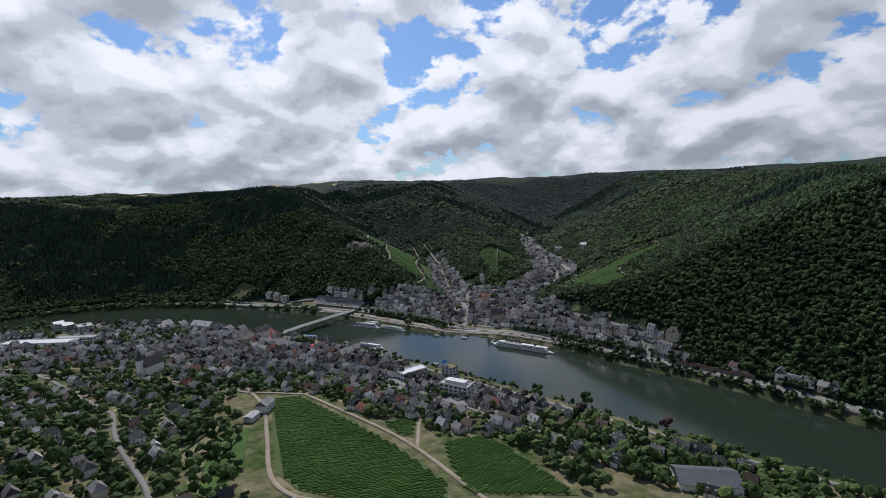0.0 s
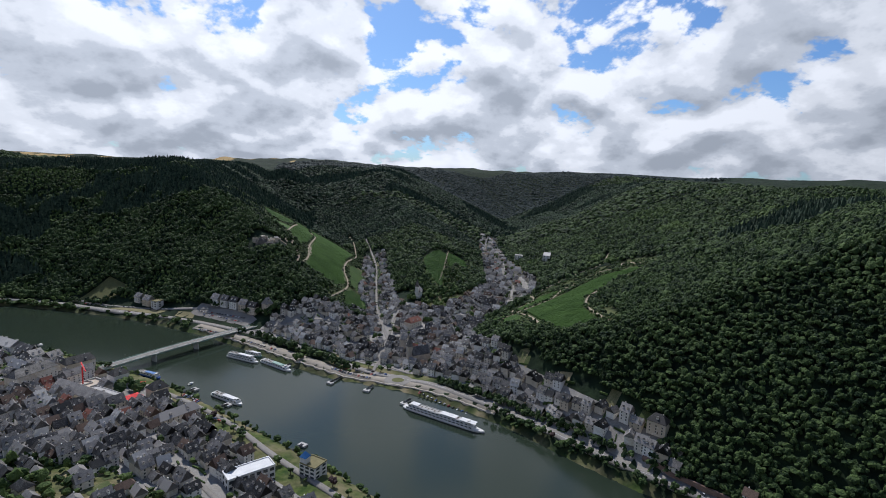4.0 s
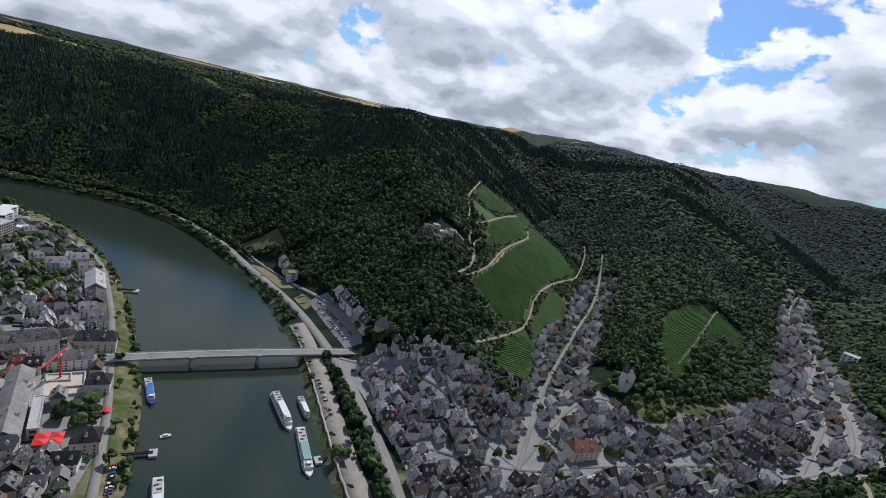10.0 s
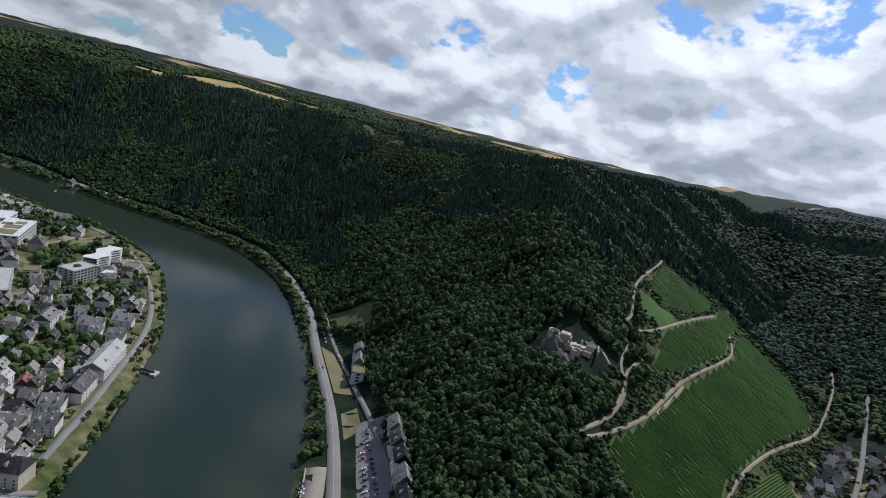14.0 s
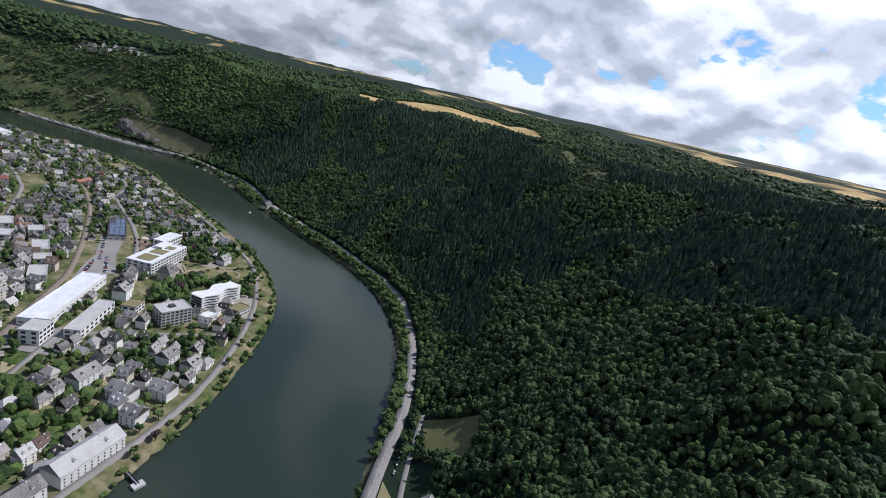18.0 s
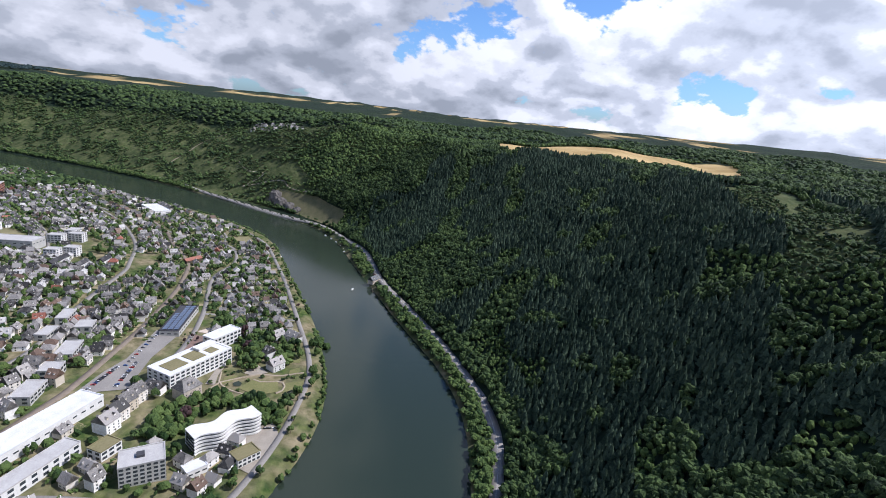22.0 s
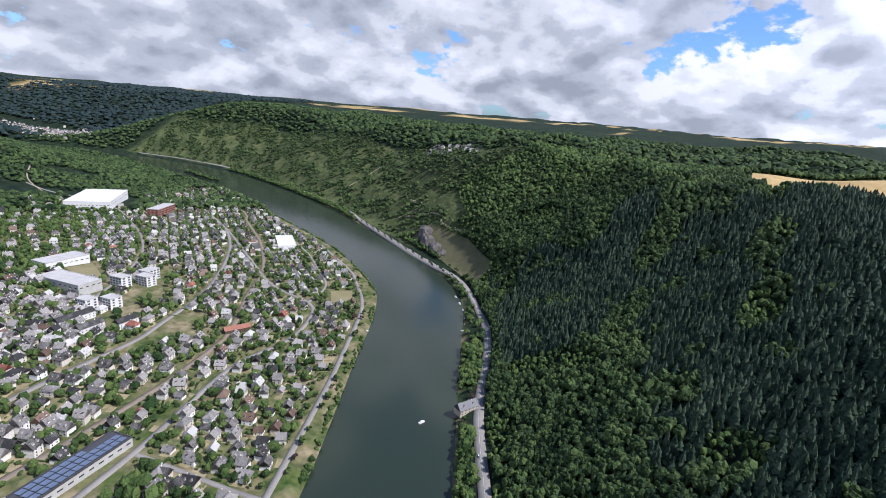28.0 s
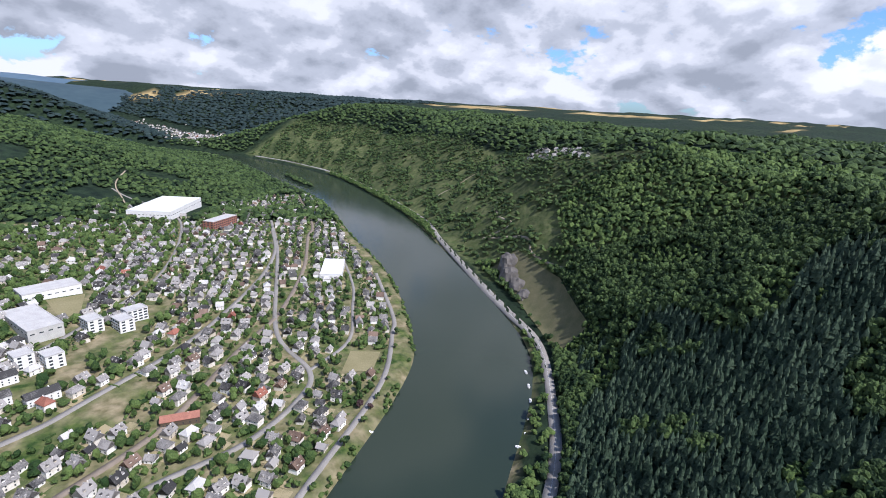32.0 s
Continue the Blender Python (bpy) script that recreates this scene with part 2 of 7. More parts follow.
M = {
    "leaf": material("broadleaf", (0.006, 0.017, 0.007), (0.066, 0.103, 0.033), 0.75, 0.045, 0.7, island=0.5, fine=30, wide=0.32, spec=0.12),
    # the broadleaf mix again with lighter greens
    "leaf_bright": material("lighter_broadleaf", (0.010, 0.026, 0.008), (0.092, 0.138, 0.040), 0.75, 0.045, 0.7, island=0.5, fine=30, wide=0.32, spec=0.12),
    # dark spruce tone with distance haze and cloud shade put into the colour
    "far_wood": material("hazy_shaded_spruce", (0.009, 0.019, 0.020), (0.026, 0.042, 0.040), 0.8, 0.02, 0.5, island=0.4, fine=30, wide=0.32, spec=0.12),
    # broadleaf copy darkened and blued: the hill's shade painted into the leaf
    "shade_wood": material("shaded_leaf", (0.006, 0.017, 0.011), (0.050, 0.080, 0.040), 0.78, 0.03, 0.5, island=0.5, fine=30, wide=0.32, spec=0.12),
    "dark_roof": material("dark_sheet_roof", (0.075, 0.080, 0.086), (0.125, 0.130, 0.135), 0.5, 0.2, 0.0),
    "leaf_town": material("garden_leaf", (0.017, 0.038, 0.011), (0.084, 0.124, 0.036), 0.75, 0.06, 0.7, island=0.6, fine=24, wide=0.32, spec=0.12),
    "needle": material("needles", (0.010, 0.024, 0.015), (0.056, 0.086, 0.054), 0.75, 0.05, 0.5, island=0.6, fine=30, wide=0.32, spec=0.12),
    "copper_leaf": material("copper_leaf", (0.020, 0.010, 0.010), (0.055, 0.028, 0.026), 0.75, 0.4, 0.3, fine=5),
    "dry_meadow": material("dry_meadow", (0.055, 0.068, 0.026), (0.15, 0.13, 0.07), 0.95, 0.10, 0.0, fine=12),
    "bark": material("bark", (0.05, 0.04, 0.03), (0.12, 0.09, 0.06), 0.9, 2.0, 0.05),
    "asphalt": material("asphalt", (0.155, 0.146, 0.133), (0.255, 0.238, 0.216), 0.9, 0.08, 0.0, fine=20),
    "gravel": material("gravel_track", (0.19, 0.15, 0.10), (0.36, 0.31, 0.23), 0.95, 0.15, 0.0, fine=12),
    "ballast": material("rail_ballast", (0.13, 0.105, 0.08), (0.23, 0.19, 0.15), 0.95, 0.3, 0.0, fine=12),
    "paving": material("paving", (0.20, 0.175, 0.14), (0.33, 0.295, 0.245), 0.9, 0.2, 0.0, fine=12),
    "grass": material("grass", (0.062, 0.074, 0.024), (0.150, 0.142, 0.060), 0.95, 0.06, 0.0, fine=14),
    "dry_grass": material("dry_grass", (0.13, 0.12, 0.055), (0.23, 0.20, 0.11), 0.95, 0.08, 0.0, fine=14),
    "vine": material("vine_leaf", (0.024, 0.062, 0.011), (0.074, 0.138, 0.028), 0.8, 0.05, 0.15, fine=24, spec=0.12),
    "vine_soil": material("vineyard_soil", (0.040, 0.070, 0.017), (0.085, 0.110, 0.034), 0.95, 0.12, 0.0, fine=12),
    "straw": material("ripe_field", (0.36, 0.25, 0.11), (0.50, 0.37, 0.18), 0.95, 0.02, 0.0, fine=9),
    "rock": material("slate_rock", (0.040, 0.038, 0.036), (0.16, 0.145, 0.13), 0.9, 0.3, 0.5, fine=4),
    "ruin": material("ruin_stone", (0.30, 0.26, 0.21), (0.55, 0.49, 0.41), 0.9, 0.5, 0.15, fine=5),
    "slate": material("slate_roof", (0.026, 0.025, 0.024), (0.255, 0.240, 0.224), 0.5, 0.25, 0.0, fine=8, obj=1.1),
    "slate_isl": material("slate_roof_town", (0.026, 0.025, 0.024), (0.255, 0.240, 0.224), 0.5, 0.25, 0.0, fine=8, island=1.1),
    "brown_roof": material("brown_tile_roof", (0.070, 0.045, 0.034), (0.170, 0.115, 0.085), 0.7, 0.3, 0.0, fine=8, island=0.6),
    "tile_isl": material("clay_roof_town", (0.15, 0.055, 0.038), (0.28, 0.11, 0.075), 0.7, 0.4, 0.0, fine=8, island=0.6),
    "cobble": material("old_town_paving", (0.15, 0.142, 0.130), (0.29, 0.275, 0.255), 0.9, 0.12, 0.0, fine=10),
    "lawn": material("mown_lawn", (0.085, 0.100, 0.032), (0.19, 0.175, 0.075), 0.95, 0.12, 0.0, fine=10),
    "tile": material("clay_roof", (0.16, 0.065, 0.045), (0.30, 0.13, 0.09), 0.7, 0.4, 0.0, fine=8, obj=0.6),
    "plaster": material("plaster", (0.47, 0.41, 0.32), (0.78, 0.77, 0.74), 0.85, 0.12, 0.0, fine=8, obj=1.1),
    "plaster_isl": material("plaster_town", (0.46, 0.41, 0.33), (0.73, 0.72, 0.69), 0.85, 0.12, 0.0, fine=8, island=0.9),
    "white": material("white_plaster", (0.50, 0.49, 0.47), (0.68, 0.68, 0.66), 0.7, 0.3, 0.0, fine=8),
    "flat_roof": material("flat_roof", (0.30, 0.29, 0.28), (0.46, 0.45, 0.43), 0.9, 0.2, 0.0, fine=9),
    "white_roof": material("white_roof", (0.46, 0.465, 0.47), (0.68, 0.68, 0.68), 0.6, 0.22, 0.0, fine=9),
    "glass": material("window_glass", (0.02, 0.025, 0.03), (0.06, 0.07, 0.08), 0.15, 0.5, 0.0, spec=0.6),
    "concrete": material("concrete", (0.30, 0.30, 0.28), (0.46, 0.45, 0.42), 0.85, 0.3, 0.0, fine=8),
    "steel_green": material("green_paint", (0.10, 0.20, 0.17), (0.20, 0.32, 0.27), 0.5, 0.6, 0.0),
    "car_red": material("red_car_paint", (0.30, 0.02, 0.02), (0.45, 0.05, 0.04), 0.3, 0.1, 0.0),
    "car_blue": material("blue_car_paint", (0.02, 0.06, 0.20), (0.06, 0.14, 0.34), 0.3, 0.1, 0.0),
    "red": material("red_fabric", (0.55, 0.02, 0.02), (0.72, 0.05, 0.05), 0.7, 0.4, 0.0),
    "blue_roof": material("blue_metal", (0.02, 0.10, 0.30), (0.05, 0.18, 0.42), 0.5, 0.4, 0.0),
    "blue_hull": material("blue_hull", (0.03, 0.08, 0.25), (0.06, 0.14, 0.36), 0.4, 0.4, 0.0),
    "car": material("car_paint", (0.03, 0.03, 0.035), (0.62, 0.62, 0.63), 0.3, 0.1, 0.0, obj=2.6),
    "tyre": material("rubber", (0.015, 0.015, 0.015), (0.03, 0.03, 0.03), 0.8, 1.0, 0.0),
    "plot": material("garden_plots", (0.055, 0.075, 0.024), (0.27, 0.225, 0.13), 0.95, 0.3, 0.0, island=1.2),
    "sandstone": material("red_sandstone", (0.15, 0.095, 0.075), (0.27, 0.185, 0.150), 0.9, 0.4, 0.05, fine=6),
    "brick_paving": material("brick_paving", (0.13, 0.085, 0.070), (0.22, 0.150, 0.125), 0.9, 0.3, 0.0, fine=12),
    "sand": material("bare_soil", (0.38, 0.31, 0.24), (0.55, 0.47, 0.38), 0.95, 0.2, 0.0),
    "dark": material("dark_metal", (0.03, 0.03, 0.035), (0.07, 0.07, 0.075), 0.5, 0.6, 0.0),
    # aerial haze is mixed into both hill colours, stronger in the farther one
    "far_hill": material("distant_hill_haze", (0.022, 0.044, 0.060), (0.040, 0.068, 0.080), 0.95, 0.004, 0.0, fine=6),
    "farther_hill": material("farthest_hill_haze", (0.050, 0.090, 0.130), (0.080, 0.125, 0.165), 0.95, 0.003, 0.0, fine=6),
    "solar": material("solar_glass", (0.06, 0.09, 0.15), (0.13, 0.17, 0.24), 0.35, 0.4, 0.0, spec=0.5),
}

# still river water with small ripples
wm = bpy.data.materials.new("river_water")
wm.use_nodes = True
nt = wm.node_tree
pb = nt.nodes["Principled BSDF"]
pb.inputs["Base Color"].default_value = (0.021, 0.031, 0.021, 1)
pb.inputs["Roughness"].default_value, pb.inputs["IOR"].default_value = 0.12, 1.33
tc = nt.nodes.new("ShaderNodeTexCoord")
wave = nt.nodes.new("ShaderNodeTexNoise")
wave.inputs["Scale"].default_value, wave.inputs["Detail"].default_value = 0.8, 4
nt.links.new(tc.outputs["Object"], wave.inputs["Vector"])
bp = nt.nodes.new("ShaderNodeBump")
bp.inputs["Strength"].default_value, bp.inputs["Distance"].default_value = 0.22, 0.10
nt.links.new(wave.outputs[0], bp.inputs["Height"])
nt.links.new(bp.outputs[0], pb.inputs["Normal"])
M["water"] = wm


# ---- the land ----
RIGHT_BANK = [(640, -420), (440, -60), (325, 112), (254, 238), (219, 304), (181, 362), (149, 415), (104, 461), (52, 494), (-20, 567), (-60, 603),
              (-135, 655), (-250, 703), (-330, 710), (-400, 695), (-490, 650), (-620, 588), (-740, 528), (-805, 455), (-880, 330),
              (-962, 188), (-1010, 81), (-1067, -65), (-1130, -270), (-1146, -420), (-1142, -530), (-1128, -660), (-1102, -775), (-1060, -890), (-985, -1010), (-860, -1110), (-680, -1170), (-300, -1200), (400, -1230), (1800, -1260)]
LEFT_BANK = [(540, -470), (345, -120), (245, 85), (190, 204), (163, 239), (109, 311), (45, 390), (-42, 484), (-95, 526), (-163, 571),
             (-227, 603), (-306, 625), (-372, 621), (-460, 588), (-573, 529), (-660, 483), (-710, 440), (-785, 326), (-848, 177),
             (-883, 100), (-930, -13), (-960, -120), (-988, -288), (-1018, -447), (-1032, -595), (-1030, -720), (-1005, -835), (-940, -935), (-830, -1020), (-670, -1075), (-300, -1110), (400, -1140), (1800, -1170)]
# side valleys: place, floor height, half width
VALLEY_A = [(95, 500, 4, 30), (150, 585, 6, 34), (220, 674, 8, 34), (282, 792, 10, 28), (336, 966, 12, 22), (425, 1180, 14, 18),
            (523, 1362, 17, 18), (600, 1600, 22, 16), (650, 1850, 32, 14), (700, 2050, 64, 10), (760, 2400, 130, 8)]
VALLEY_B = [(95, 540, 4, 20), (104, 640, 6, 16), (110, 740, 11, 9), (110, 860, 15, 7), (84, 980, 22, 5), (30, 1180, 42, 4), (-20, 1380, 74, 4), (-90, 1680, 130, 4)]

# the spur between the two side valleys, and the shoulder above the southern vineyards: place, height of the crest
SPUR = [(-150, 1640, 150), (-60, 1545, 142), (60, 1420, 118), (163, 1226, 94), (225, 1100, 64), (244, 1000, 42), (238, 900, 22)]

VALLEY_C = [(-1150, -1080, 8, 90), (-1200, -1300, 10, 90), (-1190, -1700, 14, 60), (-1120, -2300, 24, 40), (-1000, -3000, 60, 30), (-900, -3600, 110, 20)]


def smooth_line(pts, n=4):
    """Catmull-Rom through the points."""
    p = np.array(pts, float)
    p = np.vstack([2 * p[0] - p[1], p, 2 * p[-1] - p[-2]])
    out = []
    for i in range(1, len(p) - 2):
        for t in np.arange(n) / n:
            a, b, c, d = p[i - 1:i + 3]
            out.append(0.5 * (2 * b + (c - a) * t + (2 * a - 5 * b + 4 * c - d) * t * t + (3 * b - a - 3 * c + d) * t ** 3))
    out.append(p[-2])
    return np.array(out)


def along(line, x, y):
    """Distance to a line, signed (+ on its left), and the other columns of the line there."""
    best = np.full(np.shape(x), 1e18)
    side = np.zeros(np.shape(x))
    more = np.zeros((line.shape[1] - 2, *np.shape(x)))
    ang = np.zeros(np.shape(x))
    for a, b in zip(line[:-1], line[1:]):
        d = b[:2] - a[:2]
        t = np.clip(((x - a[0]) * d[0] + (y - a[1]) * d[1]) / (d @ d), 0, 1)
        ex, ey = x - a[0] - t * d[0], y - a[1] - t * d[1]
        q = ex * ex + ey * ey
        m = q < best
        best = np.where(m, q, best)
        side = np.where(m, d[0] * ey - d[1] * ex, side)
        ang = np.where(m, math.atan2(d[1], d[0]), ang)
        for k in range(len(more)):
            more[k] = np.where(m, a[2 + k] + t * (b[2 + k] - a[2 + k]), more[k])
    return np.sqrt(best) * np.where(side < 0, -1, 1), more, ang


RB, LB = smooth_line(RIGHT_BANK), smooth_line(LEFT_BANK)
VA, VB = smooth_line(VALLEY_A), smooth_line(VALLEY_B)
SP, VC = smooth_line(SPUR), smooth_line(VALLEY_C)


def step(v, a, b):
    t = np.clip((v - a) / (b - a), 0, 1)
    return t * t * (3 - 2 * t)


def smin(a, b, k):
    h = np.clip(0.5 + 0.5 * (b - a) / k, 0, 1)
    return b + (a - b) * h - k * h * (1 - h)


def waves(x, y, size, seed):
    """Soft noise about -1 to 1, made of a few sine waves."""
    rng = np.random.RandomState(seed)
    out = np.zeros(np.shape(x))
    for i in range(7):
        a, ph, f = rng.uniform(0, 6.283), rng.uniform(0, 6.283), rng.uniform(0.6, 1.7) / size
        out = out + np.sin((x * math.cos(a) + y * math.sin(a)) * f * 6.283 + ph)
    return out / 3.0


def inside(poly, x, y):
    res = np.zeros(np.shape(x), bool)
    for (x0, y0), (x1, y1) in zip(poly, poly[1:] + poly[:1]):
        c = (y0 > y) != (y1 > y)
        with np.errstate(divide="ignore", invalid="ignore"):
            res ^= c & (x < (x1 - x0) * (y - y0) / (y1 - y0 + 1e-12) + x0)
    return res


def zones(x, y):
    dr, _, ar = along(RB, x, y)
    dl, _, al = along(LB, x, y)
    # downstream the right bank has land on its right-hand side
    return -dr, dl, ar, al


def height_at(x, y):
    r, l, _, _ = zones(x, y)
    # east side: slope up from the river to the plateau, cut by the two side valleys
    d = np.maximum(r, 0)
    flat = 16 + 34 * np.exp(-((x - 70) ** 2 + (y - 530) ** 2) / 105 ** 2) + 6 * np.exp(-((x + 120) ** 2 + (y - 670) ** 2) / 60 ** 2) - 7 * step(x, 150, 200) 
    u = np.maximum(d - flat, 0)
    top = 126 + 14 * np.maximum(step(x, -430, 20), step(-y, -220, 300)) + 0.02 * u - 17 * step(x, 260, 420) * step(-y, -1500, -1000)
    steep = 0.63 * (1 + 0.5 * step(x, 150, 210) + 0.36 * step(-x, 745, 800) * step(y, 180, 420) + 0.5 * step(-x, 690, 800) * step(y, 430, 560) + 0.17 * step(-x, 40, 90) * step(x, -520, -440))
    hill = 4 + smin(steep * u * (0.8 + 0.2 * step(u, 0, 50)), top, 34)
    hill = hill + waves(x, y, 300, 3) * 6 * step(u, 30, 160) + waves(x, y, 120, 5) * 3.0 * step(u, 20, 120)
    far = step(np.hypot(x, y - 500), 1250, 3000)
    hill = hill + far * (10 + 20 * step(x, -900, 0) + 26 * step(x, -1100, -300) * step(-x, -500, -100) * step(y, 900, 1500) + 7 * waves(x, y, 1400, 8))
    da, (za, wa), _ = along(VA, x, y)
    db, (zb, wb), _ = along(VB, x, y)
    qa, qb = np.maximum(np.abs(da) - wa, 0), np.maximum(np.abs(db) - wb, 0)
    ga = za + np.where(da > 0, 0.46 * qa, smin(0.44 * qa, 18 + 0.22 * qa + 0.32 * np.maximum(qa - 125, 0), 8))
    gb = zb + np.where(db > 0, 0.55, 0.40) * qb
    dc, (zc, wc), _ = along(VC, x, y)
    gc = zc + 0.34 * np.maximum(np.abs(dc) - wc, 0) + 4 * waves(x, y, 240, 9)
    east = smin(smin(hill, smin(ga, gb, 9), 10), np.maximum(gc, 6), 10)
    ds, (zs,), _ = along(SP, x, y)
    spur = zs - 0.60 * (np.sqrt(ds * ds + 45 ** 2) - 45) + waves(x, y, 110, 6) * 6.0
    east = -smin(-east, -np.minimum(spur, top + 20), 14)
    # west side: the town on the inside of the bend, rising to a wooded hill
    d = np.maximum(l, 0)
    west = 3.5 + 0.070 * np.maximum(d - 25, 0) + np.minimum(0.26 * np.maximum(d - 360, 0), 60) + waves(x, y, 160, 11) * 1.5 * step(d, 60, 160)
    # the wooded hill inside the next bend rises straight from its bank
    bend = 3.5 + smin(0.27 * np.maximum(d - 66, 0), 96 + 6 * waves(x, y, 400, 12), 16)
    west = west + (bend - west) * step(-y, 40, 330)
    z = np.where(r > 0, np.minimum(east, 1.0 + 0.8 * np.maximum(r, 0)), np.where(l > 0, np.minimum(west, 1.0 + 0.8 * np.maximum(l, 0)), np.maximum(-5.0, 1.0 - 0.8 * np.minimum(np.abs(r), np.abs(l)))))
    # a long low islet in the lower river
    u, v = (x + 1022) * 0.2 + (y + 245) * 0.98, (x + 1022) * 0.98 - (y + 245) * 0.2
    return np.maximum(z, np.minimum(1.8, 3.0 * (1.25 - (u / 88) ** 2 - (v / 9) ** 2)))


def spaced(core0, core1, fine, far0, far1, grow=1.22):
    mid = np.arange(core0, core1 + 0.1, fine)
    lo, hi = [core0], [core1]
    s = fine
    while lo[-1] > far0:
        s = min(s * grow, 220)
        lo.append(lo[-1] - s)
    s = fine
    while hi[-1] < far1:
        s = min(s * 1.10, 220)
        hi.append(hi[-1] + s)
    return np.concatenate([lo[:0:-1], mid, hi[1:]])


GX, GY = spaced(-1260, 760, 7.5, -4700, 4500), spaced(-260, 1500, 7.5, -4400, 4900, 1.06)
XX, YY = np.meshgrid(GX, GY, indexing="ij")
ZZ = height_at(XX, YY)


def ground_z(x, y):
    """Height of the built ground, by its own grid."""
    i = np.clip(np.searchsorted(GX, x) - 1, 0, len(GX) - 2)
    j = np.clip(np.searchsorted(GY, y) - 1, 0, len(GY) - 2)
    fx, fy = (x - GX[i]) / (GX[i + 1] - GX[i]), (y - GY[j]) / (GY[j + 1] - GY[j])
    return (ZZ[i, j] * (1 - fx) + ZZ[i + 1, j] * fx) * (1 - fy) + (ZZ[i, j + 1] * (1 - fx) + ZZ[i + 1, j + 1] * fx) * fy


def gz(x, y):
    return float(ground_z(np.array([x]), np.array([y]))[0])


def mesh_from(name, verts, faces, mats, slots=None, smooth=False):
    """A mesh from arrays: faces all of one size."""
    verts, faces = np.asarray(verts, np.float32), np.asarray(faces, np.int32)
    me = bpy.data.meshes.new(name)
    me.vertices.add(len(verts))
    me.vertices.foreach_set("co", verts.ravel())
    k = faces.shape[1]
    me.loops.add(faces.size)
    me.loops.foreach_set("vertex_index", faces.ravel())
    me.polygons.add(len(faces))
    me.polygons.foreach_set("loop_start", np.arange(0, faces.size, k, dtype=np.int32))
    for m in mats:
        me.materials.append(m)
    if slots is not None:
        me.polygons.foreach_set("material_index", np.asarray(slots, np.int32))
    me.polygons.foreach_set("use_smooth", np.full(len(faces), smooth))
    me.update(calc_edges=True)
    return me


n0, n1 = len(GX), len(GY)
idx = np.arange(n0 * n1).reshape(n0, n1)
quads = np.stack([idx[:-1, :-1], idx[1:, :-1], idx[1:, 1:], idx[:-1, 1:]], -1).reshape(-1, 4)
gme = mesh_from("ground", np.stack([XX, YY, ZZ], -1).reshape(-1, 3), quads, [], smooth=True)

# cover of the ground: woods, gardens, ripe fields
RR, LL, _, _ = zones(XX, YY)
plateau = (RR > 215) & (ZZ > 112)
strip = np.sin((XX * 0.55 + YY) / 190 + waves(XX, YY, 700, 21) * 1.2)
field = inside([(-880, 740), (-765, 758), (-705, 905), (-640, 1000), (-800, 1080), (-1000, 1160), (-900, 960)], XX, YY)
field |= inside([(-690, 1085), (-600, 1072), (-505, 1040), (-515, 1085), (-640, 1145)], XX, YY)
field |= plateau & (RR > 600) & (XX < -100) & (np.hypot(XX, YY) > 2300) & (strip > 0.93)
field |= plateau & (RR > 430) & (XX < -300) & (XX + YY > 150) & (strip > 0.78)
town = ((RR < 0) & (LL < 520) & (YY + 0.25 * XX > -110)) | ((np.abs(along(VA, XX, YY)[0]) < 42) & (YY < 900))
col = np.zeros((n0, n1, 4), np.float32)
scrub = (RR > 8) & (RR < 170) & (XX < -850) & (YY > -720)
for poly in ([(24, 684), (20, 760), (-2, 790), (-26, 835), (-46, 930), (-28, 950), (5, 998), (35, 984), (75, 988), (100, 948), (110, 905), (102, 800), (112, 735), (106, 690), (92, 632), (60, 622), (50, 640), (60, 670)],
             [(195, 525), (198, 588), (232, 598), (270, 640), (340, 664), (398, 664), (404, 600), (310, 555), (275, 520), (250, 440), (205, 445)],
             [(168, 726), (176, 796), (216, 868), (262, 850), (232, 790), (188, 700)],
             [(-540, 905), (-450, 885), (-415, 890), (-340, 855), (-320, 880), (-400, 925), (-520, 935)]):
    scrub |= inside(poly, XX, YY)
col[..., 0], col[..., 1], col[..., 2], col[..., 3] = field, town & ~field, scrub, 1
att = gme.color_attributes.new("cover", "FLOAT_COLOR", "POINT")
att.data.foreach_set("color", col.ravel())
gm = bpy.data.materials.new("land_cover")
gm.use_nodes = True
nt = gm.node_tree
pb = nt.nodes["Principled BSDF"]
pb.inputs["Roughness"].default_value, pb.inputs["Specular IOR Level"].default_value = 0.95, 0.1
at = nt.nodes.new("ShaderNodeVertexColor")
at.layer_name = "cover"
sp = nt.nodes.new("ShaderNodeSeparateColor")
nt.links.new(at.outputs[0], sp.inputs[0])
tc = nt.nodes.new("ShaderNodeTexCoord")


def gnoise(scale, a, b):
    n = nt.nodes.new("ShaderNodeTexNoise")
    n.inputs["Scale"].default_value, n.inputs["Detail"].default_value = scale, 6
    nt.links.new(tc.outputs["Object"], n.inputs["Vector"])
    r = nt.nodes.new("ShaderNodeMapRange")
    r.inputs[1].default_value, r.inputs[2].default_value = 0.35, 0.65
    nt.links.new(n.outputs[0], r.inputs[0])
    m = nt.nodes.new("ShaderNodeMix")
    m.data_type = "RGBA"
    nt.links.new(r.outputs[0], m.inputs[0])
    m.inputs[6].default_value, m.inputs[7].default_value = (*a, 1), (*b, 1)
    return m.outputs[2]


def gmix(f, a, b):
    m = nt.nodes.new("ShaderNodeMix")
    m.data_type = "RGBA"
    nt.links.new(f, m.inputs[0])
    nt.links.new(a, m.inputs[6])
    nt.links.new(b, m.inputs[7])
    return m.outputs[2]


